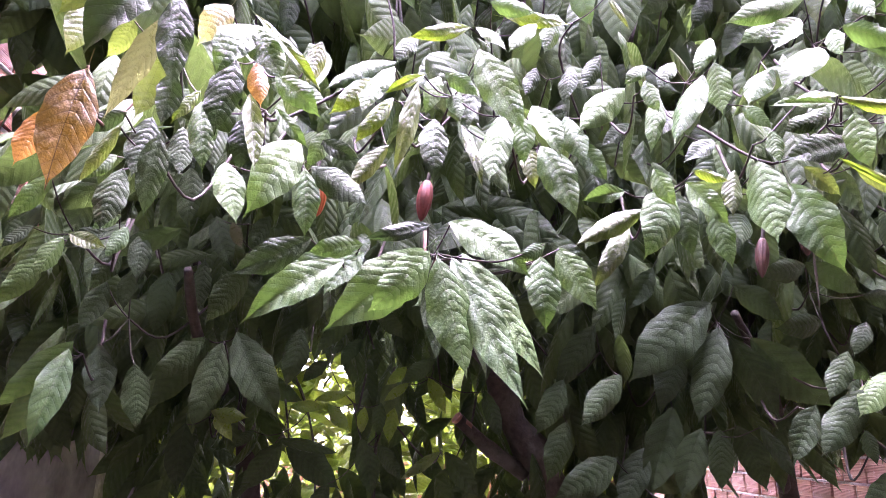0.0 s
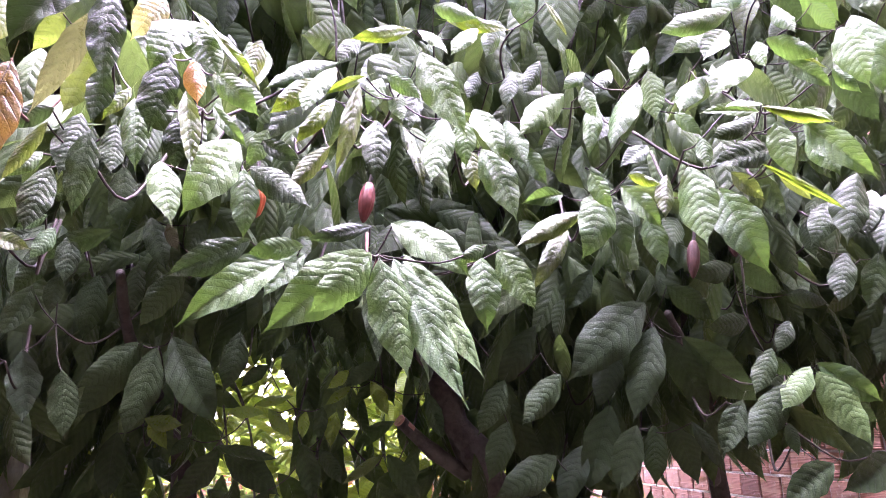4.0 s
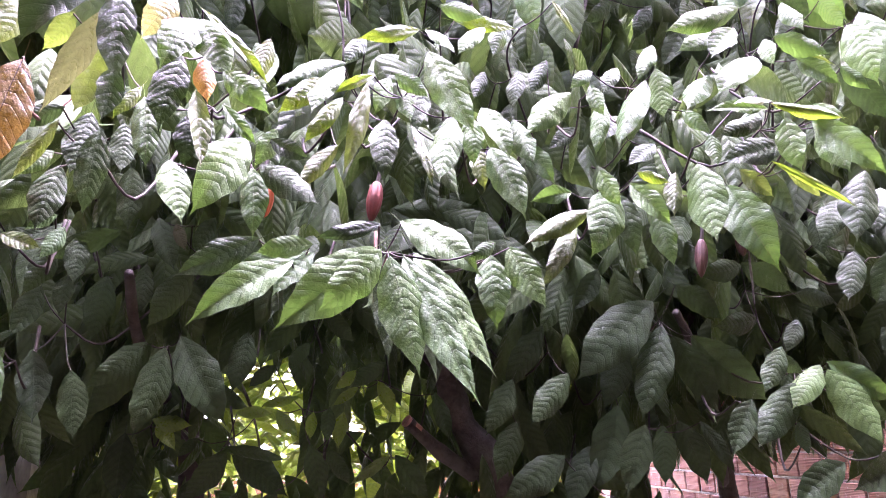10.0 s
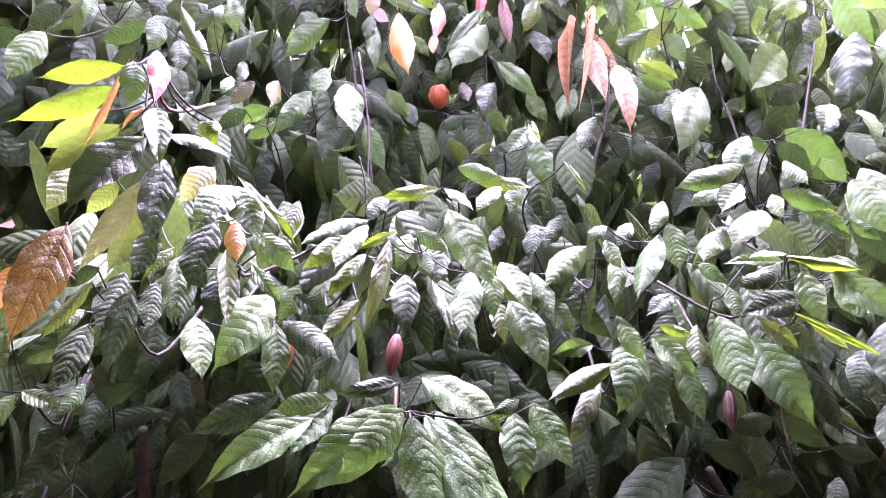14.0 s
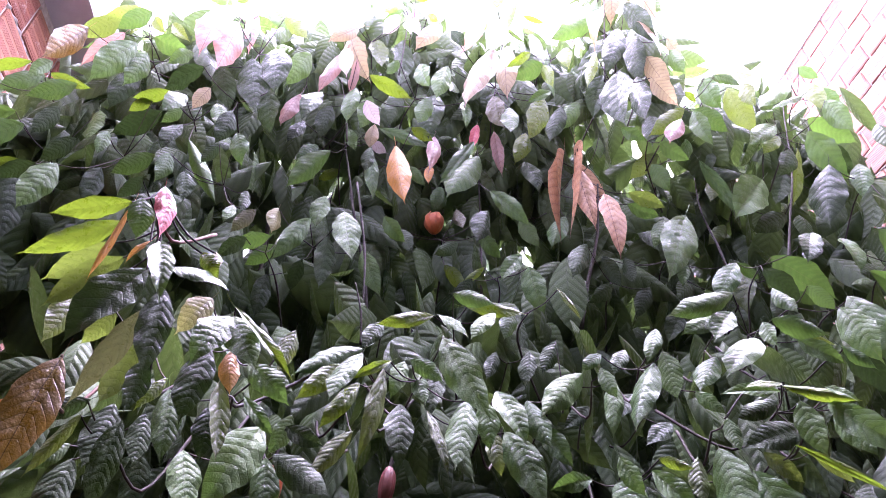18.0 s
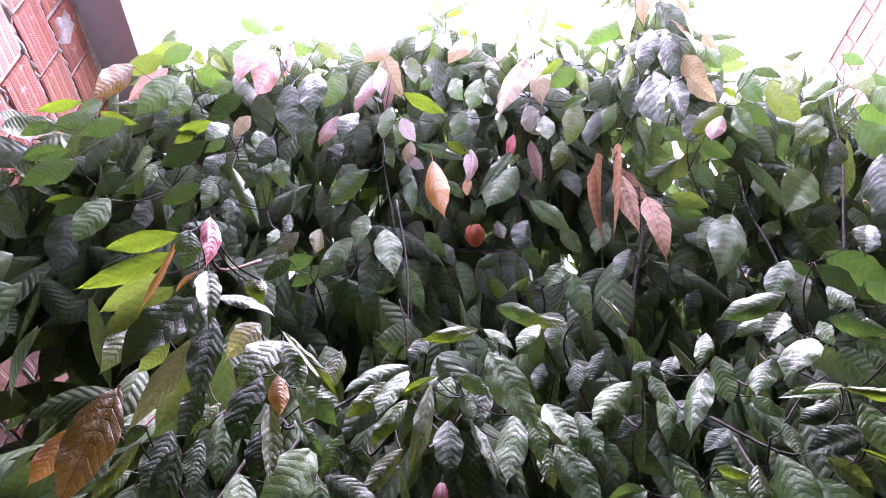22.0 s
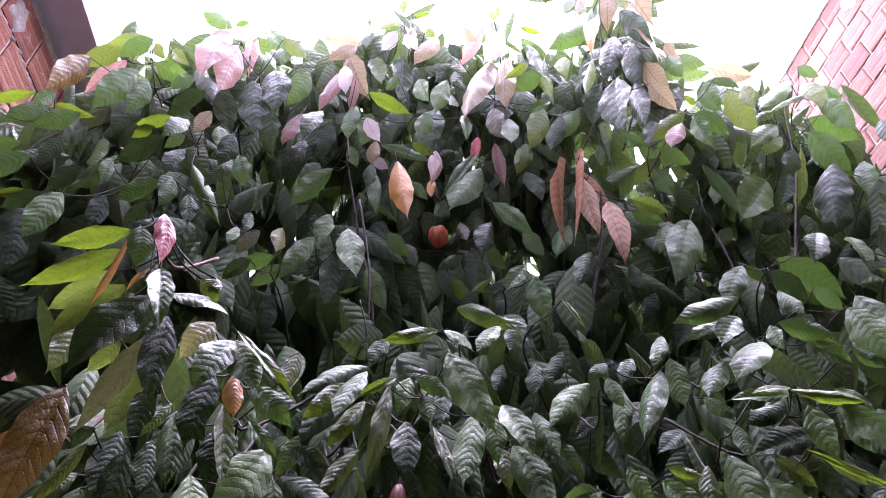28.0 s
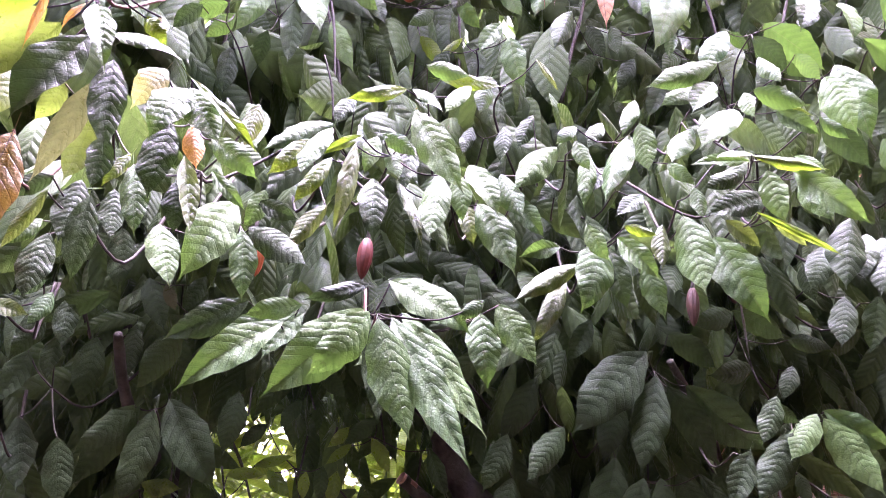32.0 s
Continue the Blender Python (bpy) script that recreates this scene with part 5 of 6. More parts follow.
leaf(tw, "p", 6, -0.176, 1.845, 4.317, -90, -17, 170, 0.335, 0.082)
tw = twig(tree_mid, [(0.215, 2.186, 4.556), (0.146, 2.046, 4.719), (0.154, 1.926, 4.756)], 0.0042, 0.0022)
leaf(tw, "k", 4, 0.105, 1.962, 4.660, -97, 1, -160, 0.345, 0.120)
leaf(tw, "g", 1, 0.091, 1.876, 4.811, -120, -19, -116, 0.193, 0.077)
leaf(tw, "y", 1, 0.217, 1.826, 4.715, -121, 25, 123, 0.100, 0.042)
leaf(tw, "y", 2, 0.085, 1.824, 4.796, -97, -34, -160, 0.196, 0.057)
leaf(tw, "r", 6, 0.149, 1.903, 4.863, -87, 4, -155, 0.170, 0.040)
leaf(tw, "t", 6, 0.276, 1.796, 4.591, -92, -28, 175, 0.267, 0.109)
leaf(tw, "p", 1, 0.151, 1.803, 4.857, 91, 1, -21, 0.091, 0.037)
tw = twig(tree_mid, [(0.214, 2.163, 4.630), (0.212, 2.023, 4.801), (0.227, 1.903, 4.830)], 0.0042, 0.0022)
leaf(tw, "y", 1, 0.105, 1.846, 4.890, 92, 0, -9, 0.184, 0.051)
leaf(tw, "y", 5, 0.164, 1.884, 4.940, 148, 28, 72, 0.120, 0.031)
leaf(tw, "t", 7, 0.412, 1.769, 4.659, -116, 11, 108, 0.133, 0.056)
tw = twig(tree_mid, [(0.655, 2.159, 4.557), (0.647, 2.019, 4.694), (0.640, 1.899, 4.757)], 0.0042, 0.0022)
leaf(tw, "p", 7, 0.535, 1.838, 4.800, -113, -16, -148, 0.350, 0.081)
leaf(tw, "y", 0, 0.578, 1.778, 4.772, 91, 6, -22, 0.157, 0.066)
leaf(tw, "w", 2, 0.616, 1.763, 4.657, -86, -21, -162, 0.486, 0.099)
leaf(tw, "y", 7, 0.724, 1.809, 4.790, -168, 32, 103, 0.133, 0.033)
leaf(tw, "k", 2, 0.762, 1.838, 4.675, -84, 7, 156, 0.350, 0.063)
leaf(tw, "t", 5, 0.626, 1.821, 4.511, -88, -4, 154, 0.457, 0.109)
leaf(tw, "g", 2, 0.637, 1.954, 5.094, -89, 1, -179, 0.148, 0.062)
tw = twig(tree_mid, [(0.835, 2.140, 4.321), (0.821, 2.000, 4.503), (0.871, 1.880, 4.521)], 0.0042, 0.0022)
leaf(tw, "g", 5, 0.858, 1.885, 4.633, -91, -1, -164, 0.455, 0.045)
leaf(tw, "y", 3, 0.913, 1.806, 4.518, -88, 2, 147, 0.194, 0.081)
leaf(tw, "g", 0, 0.798, 1.821, 4.379, -135, -29, -118, 0.234, 0.095)
leaf(tw, "y", 3, 0.722, 1.780, 4.409, -131, -25, -124, 0.189, 0.050)
leaf(tw, "y", 6, 0.785, 1.804, 4.352, -98, 7, 134, 0.185, 0.060)
leaf(tw, "g", 2, 1.151, 1.766, 4.834, -118, -37, -138, 0.484, 0.109)
tw = twig(tree_mid, [(0.569, 2.154, 4.042), (0.565, 2.014, 4.212), (0.560, 1.894, 4.242)], 0.0042, 0.0022)
leaf(tw, "t", 5, 0.529, 1.753, 4.371, -78, -13, 153, 0.588, 0.143)
leaf(tw, "k", 6, 0.325, 1.755, 4.478, -110, 22, 148, 0.137, 0.058)
leaf(tw, "g", 5, 0.321, 1.842, 4.304, -97, -13, -171, 0.255, 0.095)
leaf(tw, "l", 7, 0.533, 1.866, 4.138, -98, 8, 135, 0.232, 0.098)
leaf(tw, "g", 3, 0.815, 1.833, 4.186, -118, -45, -146, 0.172, 0.049)
leaf(tw, "y", 0, 0.799, 1.888, 4.190, -102, -17, -156, 0.321, 0.116)
leaf(tw, "g", 2, 0.597, 1.830, 4.024, -85, -3, 174, 0.203, 0.085)
tw = twig(tree_mid, [(0.096, 2.169, 3.913), (0.116, 2.029, 4.067), (0.171, 1.909, 4.113)], 0.0042, 0.0022)
leaf(tw, "k", 0, 0.265, 1.895, 4.143, -93, -7, 163, 0.303, 0.127)
leaf(tw, "g", 2, 0.227, 1.817, 4.017, -99, -15, -168, 0.191, 0.080)
leaf(tw, "g", 7, 0.174, 1.762, 4.176, -95, 14, 137, 0.202, 0.085)
leaf(tw, "k", 2, 0.107, 1.981, 4.242, -104, -8, -152, 0.230, 0.097)
leaf(tw, "g", 2, 0.085, 1.834, 4.293, -111, -26, -158, 0.118, 0.050)
leaf(tw, "g", 3, 0.367, 1.743, 3.914, -91, 1, -166, 0.186, 0.055)
leaf(tw, "g", 2, -0.029, 1.843, 4.008, -105, -5, -147, 0.204, 0.086)
tw = twig(tree_mid, [(-0.287, 2.141, 3.859), (-0.137, 2.001, 4.002), (-0.135, 1.881, 4.059)], 0.0042, 0.0022)
leaf(tw, "y", 0, -0.049, 1.801, 4.104, -149, 29, 114, 0.232, 0.068)
leaf(tw, "g", 0, -0.101, 1.798, 3.994, -97, -10, 160, 0.206, 0.085)
leaf(tw, "p", 2, -0.113, 1.831, 4.255, -101, -10, 158, 0.224, 0.051)
leaf(tw, "w", 6, -0.172, 1.776, 4.253, -92, 6, 155, 0.231, 0.074)
leaf(tw, "k", 0, -0.208, 1.909, 3.994, -105, -8, -166, 0.197, 0.083)
leaf(tw, "k", 3, -0.250, 1.818, 3.966, -88, -15, 179, 0.233, 0.086)
leaf(tw, "w", 7, -0.051, 1.742, 3.846, -113, 22, 156, 0.142, 0.065)
tw = twig(tree_mid, [(-0.182, 2.202, 3.961), (-0.307, 2.062, 4.154), (-0.339, 1.942, 4.161)], 0.0042, 0.0022)
leaf(tw, "p", 5, -0.345, 1.876, 4.012, -93, -18, 167, 0.218, 0.087)
leaf(tw, "g", 0, -0.334, 1.868, 4.310, -109, -11, -135, 0.260, 0.109)
tw = twig(tree_mid, [(1.060, 2.145, 3.881), (0.967, 2.005, 3.997), (0.890, 1.885, 4.081)], 0.0042, 0.0022)
leaf(tw, "k", 2, 0.834, 1.793, 4.026, -96, -23, 155, 0.217, 0.091)
leaf(tw, "g", 2, 0.946, 1.837, 4.135, -105, -33, -174, 0.228, 0.091)
tw = twig(tree_mid, [(1.029, 1.923, 4.777), (1.138, 1.783, 4.936), (1.167, 1.663, 4.977)], 0.0042, 0.0022)
leaf(tw, "p", 3, 1.087, 1.604, 5.057, -99, -16, -157, 0.549, 0.084)
leaf(tw, "p", 7, 0.985, 1.494, 4.945, -84, -11, 153, 0.317, 0.060)
leaf(tw, "t", 1, 1.144, 1.585, 4.839, -96, -10, 159, 0.359, 0.092)
leaf(tw, "e", 6, 1.168, 1.593, 4.798, -97, 13, 134, 0.162, 0.061)
leaf(tw, "t", 2, 1.312, 1.651, 4.864, -84, -11, -155, 0.816, 0.150)
leaf(tw, "t", 5, 1.306, 1.633, 5.357, -97, 2, 123, 0.732, 0.192)
tw = twig(tree_mid, [(1.180, 1.941, 4.261), (1.166, 1.801, 4.400), (1.154, 1.681, 4.461)], 0.0042, 0.0022)
leaf(tw, "o", 3, 1.063, 1.611, 4.616, -77, -10, 149, 0.515, 0.070)
leaf(tw, "k", 1, 1.161, 1.569, 4.609, -103, 10, 120, 0.382, 0.103)
leaf(tw, "g", 5, 0.987, 1.641, 4.513, 83, 18, -27, 0.234, 0.054)
leaf(tw, "k", 6, 1.191, 1.657, 4.470, -89, -1, 127, 0.401, 0.112)
leaf(tw, "t", 7, 1.411, 1.670, 4.515, -105, 7, 112, 0.157, 0.060)
leaf(tw, "k", 6, 1.042, 1.508, 4.260, -89, -18, 164, 0.367, 0.101)
leaf(tw, "t", 0, 1.222, 1.620, 4.243, -104, 8, 118, 0.247, 0.104)
tw = twig(tree_mid, [(1.174, 1.946, 3.994), (1.221, 1.806, 4.146), (1.242, 1.686, 4.194)], 0.0042, 0.0022)
leaf(tw, "g", 5, 1.321, 1.578, 4.260, -96, 6, 125, 0.195, 0.069)
leaf(tw, "k", 5, 1.163, 1.654, 4.127, -80, -0, 130, 0.393, 0.102)
tw = twig(tree_mid, [(0.885, 1.863, 3.780), (0.964, 1.723, 3.935), (0.992, 1.603, 3.980)], 0.0042, 0.0022)
leaf(tw, "k", 7, 0.958, 1.596, 4.016, -98, -16, 169, 0.270, 0.099)
leaf(tw, "k", 7, 0.993, 1.530, 3.955, -85, -3, 130, 0.372, 0.146)
leaf(tw, "y", 2, 0.909, 1.518, 4.069, -92, -18, 150, 0.227, 0.050)
leaf(tw, "t", 3, 1.109, 1.487, 3.883, -117, 17, 132, 0.185, 0.078)
tw = twig(tree_right, [(1.362, 2.108, 4.002), (1.453, 1.968, 4.156), (1.499, 1.848, 4.202)], 0.0042, 0.0022)
leaf(tw, "y", 6, 1.459, 1.749, 4.199, -139, 11, 124, 0.080, 0.034)
leaf(tw, "y", 2, 1.458, 1.792, 4.121, -124, -37, -143, 0.291, 0.084)
leaf(tw, "g", 1, 1.528, 1.814, 4.156, -119, 19, 113, 0.218, 0.092)
leaf(tw, "g", 3, 1.506, 1.806, 4.122, -92, 6, 127, 0.278, 0.085)
leaf(tw, "g", 6, 1.595, 1.686, 4.262, -113, 50, 147, 0.144, 0.060)
leaf(tw, "k", 6, 1.336, 1.900, 4.175, -79, -6, 142, 0.273, 0.100)
leaf(tw, "t", 7, 1.611, 1.700, 4.380, -166, 32, 98, 0.242, 0.093)
tw = twig(tree_right, [(1.398, 2.130, 3.742), (1.298, 1.990, 3.910), (1.263, 1.870, 3.942)], 0.0042, 0.0022)
leaf(tw, "p", 5, 1.374, 1.736, 3.961, -80, -27, 162, 0.225, 0.085)
leaf(tw, "g", 7, 1.294, 1.833, 3.899, -127, 23, 109, 0.172, 0.072)
leaf(tw, "g", 3, 1.122, 1.832, 3.966, -131, 33, 115, 0.139, 0.059)
tw = twig(tree_right, [(1.934, 2.081, 3.835), (1.915, 1.941, 4.030), (1.912, 1.821, 4.035)], 0.0042, 0.0022)
leaf(tw, "g", 0, 1.840, 1.728, 3.986, -82, -45, -180, 0.361, 0.094)
leaf(tw, "y", 0, 1.854, 1.749, 3.931, -93, -44, 173, 0.168, 0.071)
leaf(tw, "g", 5, 1.871, 1.729, 4.097, -91, -55, -179, 0.157, 0.059)
leaf(tw, "k", 6, 1.919, 1.785, 3.890, -101, -32, -169, 0.216, 0.091)
leaf(tw, "k", 4, 2.024, 1.761, 3.910, -162, 20, 113, 0.251, 0.106)
leaf(tw, "g", 2, 2.078, 1.766, 4.119, -148, 28, 111, 0.265, 0.111)
leaf(tw, "e", 7, 1.797, 1.742, 4.314, -89, 2, 121, 0.194, 0.081)
tw = twig(tree_right, [(2.233, 2.093, 4.188), (2.187, 1.953, 4.363), (2.164, 1.833, 4.388)], 0.0042, 0.0022)
leaf(tw, "g", 5, 2.090, 1.737, 4.265, -47, -31, 127, 0.367, 0.065)
leaf(tw, "g", 2, 2.031, 1.708, 4.336, -69, -39, 151, 0.405, 0.106)
leaf(tw, "e", 6, 2.239, 1.756, 4.257, -118, 15, 112, 0.130, 0.052)
leaf(tw, "k", 2, 2.117, 1.786, 4.408, -103, -41, -165, 0.254, 0.080)
leaf(tw, "e", 3, 2.179, 1.780, 4.431, -91, 8, 149, 0.256, 0.108)
leaf(tw, "g", 1, 2.286, 1.798, 4.441, -107, 7, 108, 0.205, 0.085)
leaf(tw, "g", 0, 2.206, 1.772, 4.577, -109, 22, 118, 0.144, 0.061)
tw = twig(tree_right, [(1.724, 2.136, 4.183), (1.672, 1.996, 4.339), (1.693, 1.876, 4.383)], 0.0042, 0.0022)
leaf(tw, "e", 0, 1.752, 1.808, 4.355, -109, 6, 133, 0.314, 0.125)
leaf(tw, "g", 7, 1.633, 1.803, 4.410, -95, 5, 127, 0.263, 0.111)
tw = twig(tree_mid, [(0.210, 2.287, 3.578), (0.119, 2.147, 3.739), (0.087, 2.027, 3.778)], 0.0042, 0.0022)
leaf(tw, "o", 5, 0.090, 1.894, 3.755, -92, 8, 164, 0.353, 0.102)
leaf(tw, "g", 6, 0.145, 1.981, 3.725, -113, 30, 139, 0.149, 0.051)
leaf(tw, "k", 5, -0.015, 1.930, 3.769, -100, -5, -177, 0.140, 0.059)
leaf(tw, "g", 0, -0.014, 1.950, 3.754, -95, 6, -179, 0.269, 0.063)
leaf(tw, "y", 2, 0.155, 1.907, 3.900, -146, 36, 122, 0.123, 0.052)
leaf(tw, "k", 7, -0.012, 2.021, 3.756, -96, 10, -174, 0.144, 0.060)
leaf(tw, "o", 0, 0.256, 2.015, 3.786, -87, -3, 163, 0.130, 0.044)
tw = twig(tree_mid, [(-0.130, 2.313, 3.698), (-0.155, 2.173, 3.858), (-0.126, 2.053, 3.898)], 0.0042, 0.0022)
leaf(tw, "g", 0, -0.118, 1.908, 3.850, -102, 16, 168, 0.131, 0.055)
leaf(tw, "g", 5, -0.185, 1.935, 3.726, -116, -25, -137, 0.285, 0.092)
leaf(tw, "w", 0, -0.017, 2.027, 3.915, -130, 33, 125, 0.104, 0.052)
leaf(tw, "g", 1, -0.253, 2.039, 3.865, -96, -31, -149, 0.175, 0.073)
leaf(tw, "t", 5, -0.007, 1.983, 3.986, -97, -6, 170, 0.155, 0.065)
leaf(tw, "k", 1, -0.320, 1.959, 3.925, -93, -22, 179, 0.159, 0.067)
leaf(tw, "g", 0, 0.016, 2.030, 4.018, -118, 53, 136, 0.303, 0.059)
tw = twig(tree_mid, [(-0.222, 2.428, 3.501), (-0.189, 2.288, 3.686), (-0.168, 2.168, 3.701)], 0.0042, 0.0022)
leaf(tw, "y", 2, -0.152, 2.197, 3.885, -145, -35, -126, 0.121, 0.051)
leaf(tw, "g", 7, -0.183, 1.999, 3.517, -90, -7, -178, 0.190, 0.080)
tw = twig(tree_mid, [(0.486, 2.359, 3.718), (0.465, 2.219, 3.883), (0.447, 2.099, 3.918)], 0.0042, 0.0022)
leaf(tw, "p", 6, 0.273, 1.990, 3.953, -82, -9, -167, 0.311, 0.066)
leaf(tw, "g", 1, 0.466, 2.018, 3.980, -97, -28, -164, 0.384, 0.067)
leaf(tw, "g", 5, 0.485, 2.014, 3.877, -85, -27, -180, 0.369, 0.151)
leaf(tw, "g", 6, 0.329, 2.137, 3.777, -97, -17, -154, 0.194, 0.082)
leaf(tw, "r", 3, 0.492, 2.037, 4.131, -95, -12, -175, 0.219, 0.048)
leaf(tw, "p", 7, 0.571, 2.028, 4.083, -96, 5, 174, 0.293, 0.062)
leaf(tw, "g", 1, 0.516, 1.980, 3.622, -108, 31, 134, 0.279, 0.079)
tw = twig(tree_mid, [(0.317, 2.323, 3.189), (0.328, 2.183, 3.362), (0.311, 2.063, 3.389)], 0.0042, 0.0022)
leaf(tw, "l", 5, 0.374, 2.038, 3.550, -87, 13, 161, 0.130, 0.055)
leaf(tw, "k", 5, 0.483, 1.920, 3.447, -91, -18, -159, 0.213, 0.089)
leaf(tw, "g", 7, 0.456, 1.973, 3.368, -120, 28, 144, 0.145, 0.061)
leaf(tw, "k", 6, 0.357, 1.942, 3.277, -120, -45, -138, 0.129, 0.054)
leaf(tw, "y", 2, 0.321, 2.067, 3.260, -122, 22, 129, 0.147, 0.062)
leaf(tw, "k", 6, 0.122, 2.022, 3.394, -94, 24, 161, 0.153, 0.064)
leaf(tw, "g", 7, 0.062, 1.989, 3.424, -115, 28, 137, 0.162, 0.068)
tw = twig(tree_mid, [(0.926, 2.330, 3.536), (0.886, 2.190, 3.685), (0.853, 2.070, 3.736)], 0.0042, 0.0022)
leaf(tw, "g", 0, 0.690, 2.152, 3.631, -102, 23, 152, 0.184, 0.077)
leaf(tw, "g", 5, 0.865, 2.043, 3.575, -82, -22, 161, 0.220, 0.088)
leaf(tw, "k", 6, 0.708, 2.041, 3.902, -90, 14, 176, 0.213, 0.089)
leaf(tw, "k", 7, 0.932, 2.015, 3.811, -93, -4, 131, 0.219, 0.092)
leaf(tw, "d", 0, 0.916, 1.934, 3.781, -83, 3, 159, 0.447, 0.090)
leaf(tw, "d", 8, 0.875, 1.944, 3.893, -93, -10, 145, 0.522, 0.033)
leaf(tw, "d", 3, 0.984, 1.873, 3.562, -88, 0, 176, 0.380, 0.104)
tw = twig(tree_mid, [(1.055, 2.301, 3.668), (1.016, 2.161, 3.801), (0.993, 2.041, 3.868)], 0.0042, 0.0022)
leaf(tw, "d", 8, 0.915, 1.923, 3.904, -89, -10, 178, 0.602, 0.018)
leaf(tw, "d", 0, 0.996, 2.067, 3.961, -105, 12, 123, 0.321, 0.073)
leaf(tw, "y", 6, 0.711, 1.972, 4.027, -102, -19, 179, 0.202, 0.085)
leaf(tw, "g", 2, 1.104, 2.019, 4.113, -103, -2, -171, 0.139, 0.058)
leaf(tw, "e", 4, 1.105, 1.888, 3.602, -156, 30, 106, 0.179, 0.067)
leaf(tw, "g", 7, 1.128, 1.958, 3.602, -153, 38, 108, 0.157, 0.066)
tw = twig(tree_mid, [(1.348, 2.282, 3.143), (1.289, 2.142, 3.321), (1.272, 2.022, 3.343)], 0.0042, 0.0022)
leaf(tw, "g", 0, 1.287, 1.967, 3.535, -90, -26, 175, 0.193, 0.066)
leaf(tw, "g", 0, 1.373, 1.930, 3.538, -85, -27, -174, 0.495, 0.155)
leaf(tw, "g", 7, 1.294, 1.921, 3.259, -82, -17, 161, 0.142, 0.050)
leaf(tw, "g", 2, 1.561, 1.967, 3.324, -132, 24, 117, 0.117, 0.049)
leaf(tw, "k", 2, 1.039, 1.925, 3.265, -91, 4, 137, 0.137, 0.057)
leaf(tw, "g", 7, 1.380, 1.971, 3.172, -102, 14, 137, 0.107, 0.045)
leaf(tw, "k", 0, 0.973, 1.982, 3.309, -103, 14, 132, 0.169, 0.071)
tw = twig(tree_mid, [(1.600, 2.312, 3.081), (1.631, 2.172, 3.217), (1.662, 2.052, 3.281)], 0.0042, 0.0022)
leaf(tw, "e", 7, 1.632, 2.017, 3.337, -92, -14, 147, 0.229, 0.096)
leaf(tw, "g", 2, 1.734, 1.978, 3.341, -134, 33, 128, 0.306, 0.129)
leaf(tw, "k", 6, 1.683, 1.937, 3.153, -99, -26, -175, 0.169, 0.071)
leaf(tw, "k", 6, 1.957, 1.928, 3.436, -60, -34, 140, 0.178, 0.075)
leaf(tw, "k", 4, 1.303, 2.051, 3.138, -85, -28, 152, 0.195, 0.082)
tw = twig(tree_mid, [(1.858, 2.354, 3.629), (1.819, 2.214, 3.808), (1.759, 2.094, 3.829)], 0.0042, 0.0022)
leaf(tw, "e", 6, 1.728, 2.156, 3.727, -98, -43, 177, 0.171, 0.072)
leaf(tw, "e", 0, 1.671, 2.010, 3.894, -83, -27, 160, 0.191, 0.080)
leaf(tw, "k", 0, 1.920, 1.976, 3.648, -127, -54, -145, 0.231, 0.097)
leaf(tw, "g", 7, 1.891, 1.991, 3.896, -95, -39, -164, 0.439, 0.184)
leaf(tw, "g", 0, 1.584, 1.985, 3.982, -106, 12, 130, 0.405, 0.065)
tw = twig(tree_mid, [(1.514, 2.409, 3.917), (1.501, 2.269, 4.086), (1.488, 2.149, 4.117)], 0.0042, 0.0022)
leaf(tw, "g", 3, 1.576, 1.990, 4.114, -119, -32, -129, 0.231, 0.091)
leaf(tw, "e", 0, 1.490, 2.151, 4.197, -123, -43, -164, 0.229, 0.096)
leaf(tw, "g", 1, 1.397, 2.095, 4.041, -100, 11, 130, 0.213, 0.090)
tw = twig(tree_mid, [(2.042, 2.268, 3.743), (2.111, 2.128, 3.881), (2.122, 2.008, 3.943)], 0.0042, 0.0022)
leaf(tw, "y", 7, 2.023, 1.846, 3.979, -110, -10, -160, 0.340, 0.072)
leaf(tw, "g", 5, 2.081, 1.833, 3.887, -147, 30, 106, 0.189, 0.079)
leaf(tw, "k", 4, 2.134, 2.092, 4.089, -90, -27, 163, 0.247, 0.104)
leaf(tw, "k", 6, 2.251, 1.978, 3.819, -97, -35, 168, 0.310, 0.130)
tw = twig(tree_mid, [(1.027, 2.253, 2.983), (1.004, 2.113, 3.145), (0.987, 1.993, 3.183)], 0.0042, 0.0022)
leaf(tw, "k", 0, 1.139, 1.973, 3.159, -99, -28, 178, 0.164, 0.069)
leaf(tw, "k", 6, 0.960, 1.927, 3.122, -126, -39, -136, 0.148, 0.062)
leaf(tw, "k", 5, 0.862, 1.869, 3.269, -89, -26, -173, 0.218, 0.081)
tw = twig(tree_mid, [(0.508, 2.216, 2.931), (0.542, 2.076, 3.112), (0.510, 1.956, 3.131)], 0.0042, 0.0022)
leaf(tw, "g", 7, 0.608, 1.856, 3.121, -98, 9, 152, 0.219, 0.090)
leaf(tw, "g", 7, 0.552, 1.749, 3.085, -90, -35, 174, 0.151, 0.063)
leaf(tw, "k", 6, 0.404, 1.932, 3.099, -117, -26, -155, 0.161, 0.068)
leaf(tw, "y", 2, 0.475, 2.005, 3.218, -130, -36, -146, 0.137, 0.031)
tw = twig(tree_mid, [(-0.246, 2.295, 3.067), (-0.210, 2.155, 3.229), (-0.206, 2.035, 3.267)], 0.0042, 0.0022)
leaf(tw, "g", 0, -0.013, 2.003, 3.253, -101, 18, 153, 0.236, 0.080)
leaf(tw, "k", 4, -0.152, 1.945, 3.256, -100, -1, -170, 0.230, 0.082)
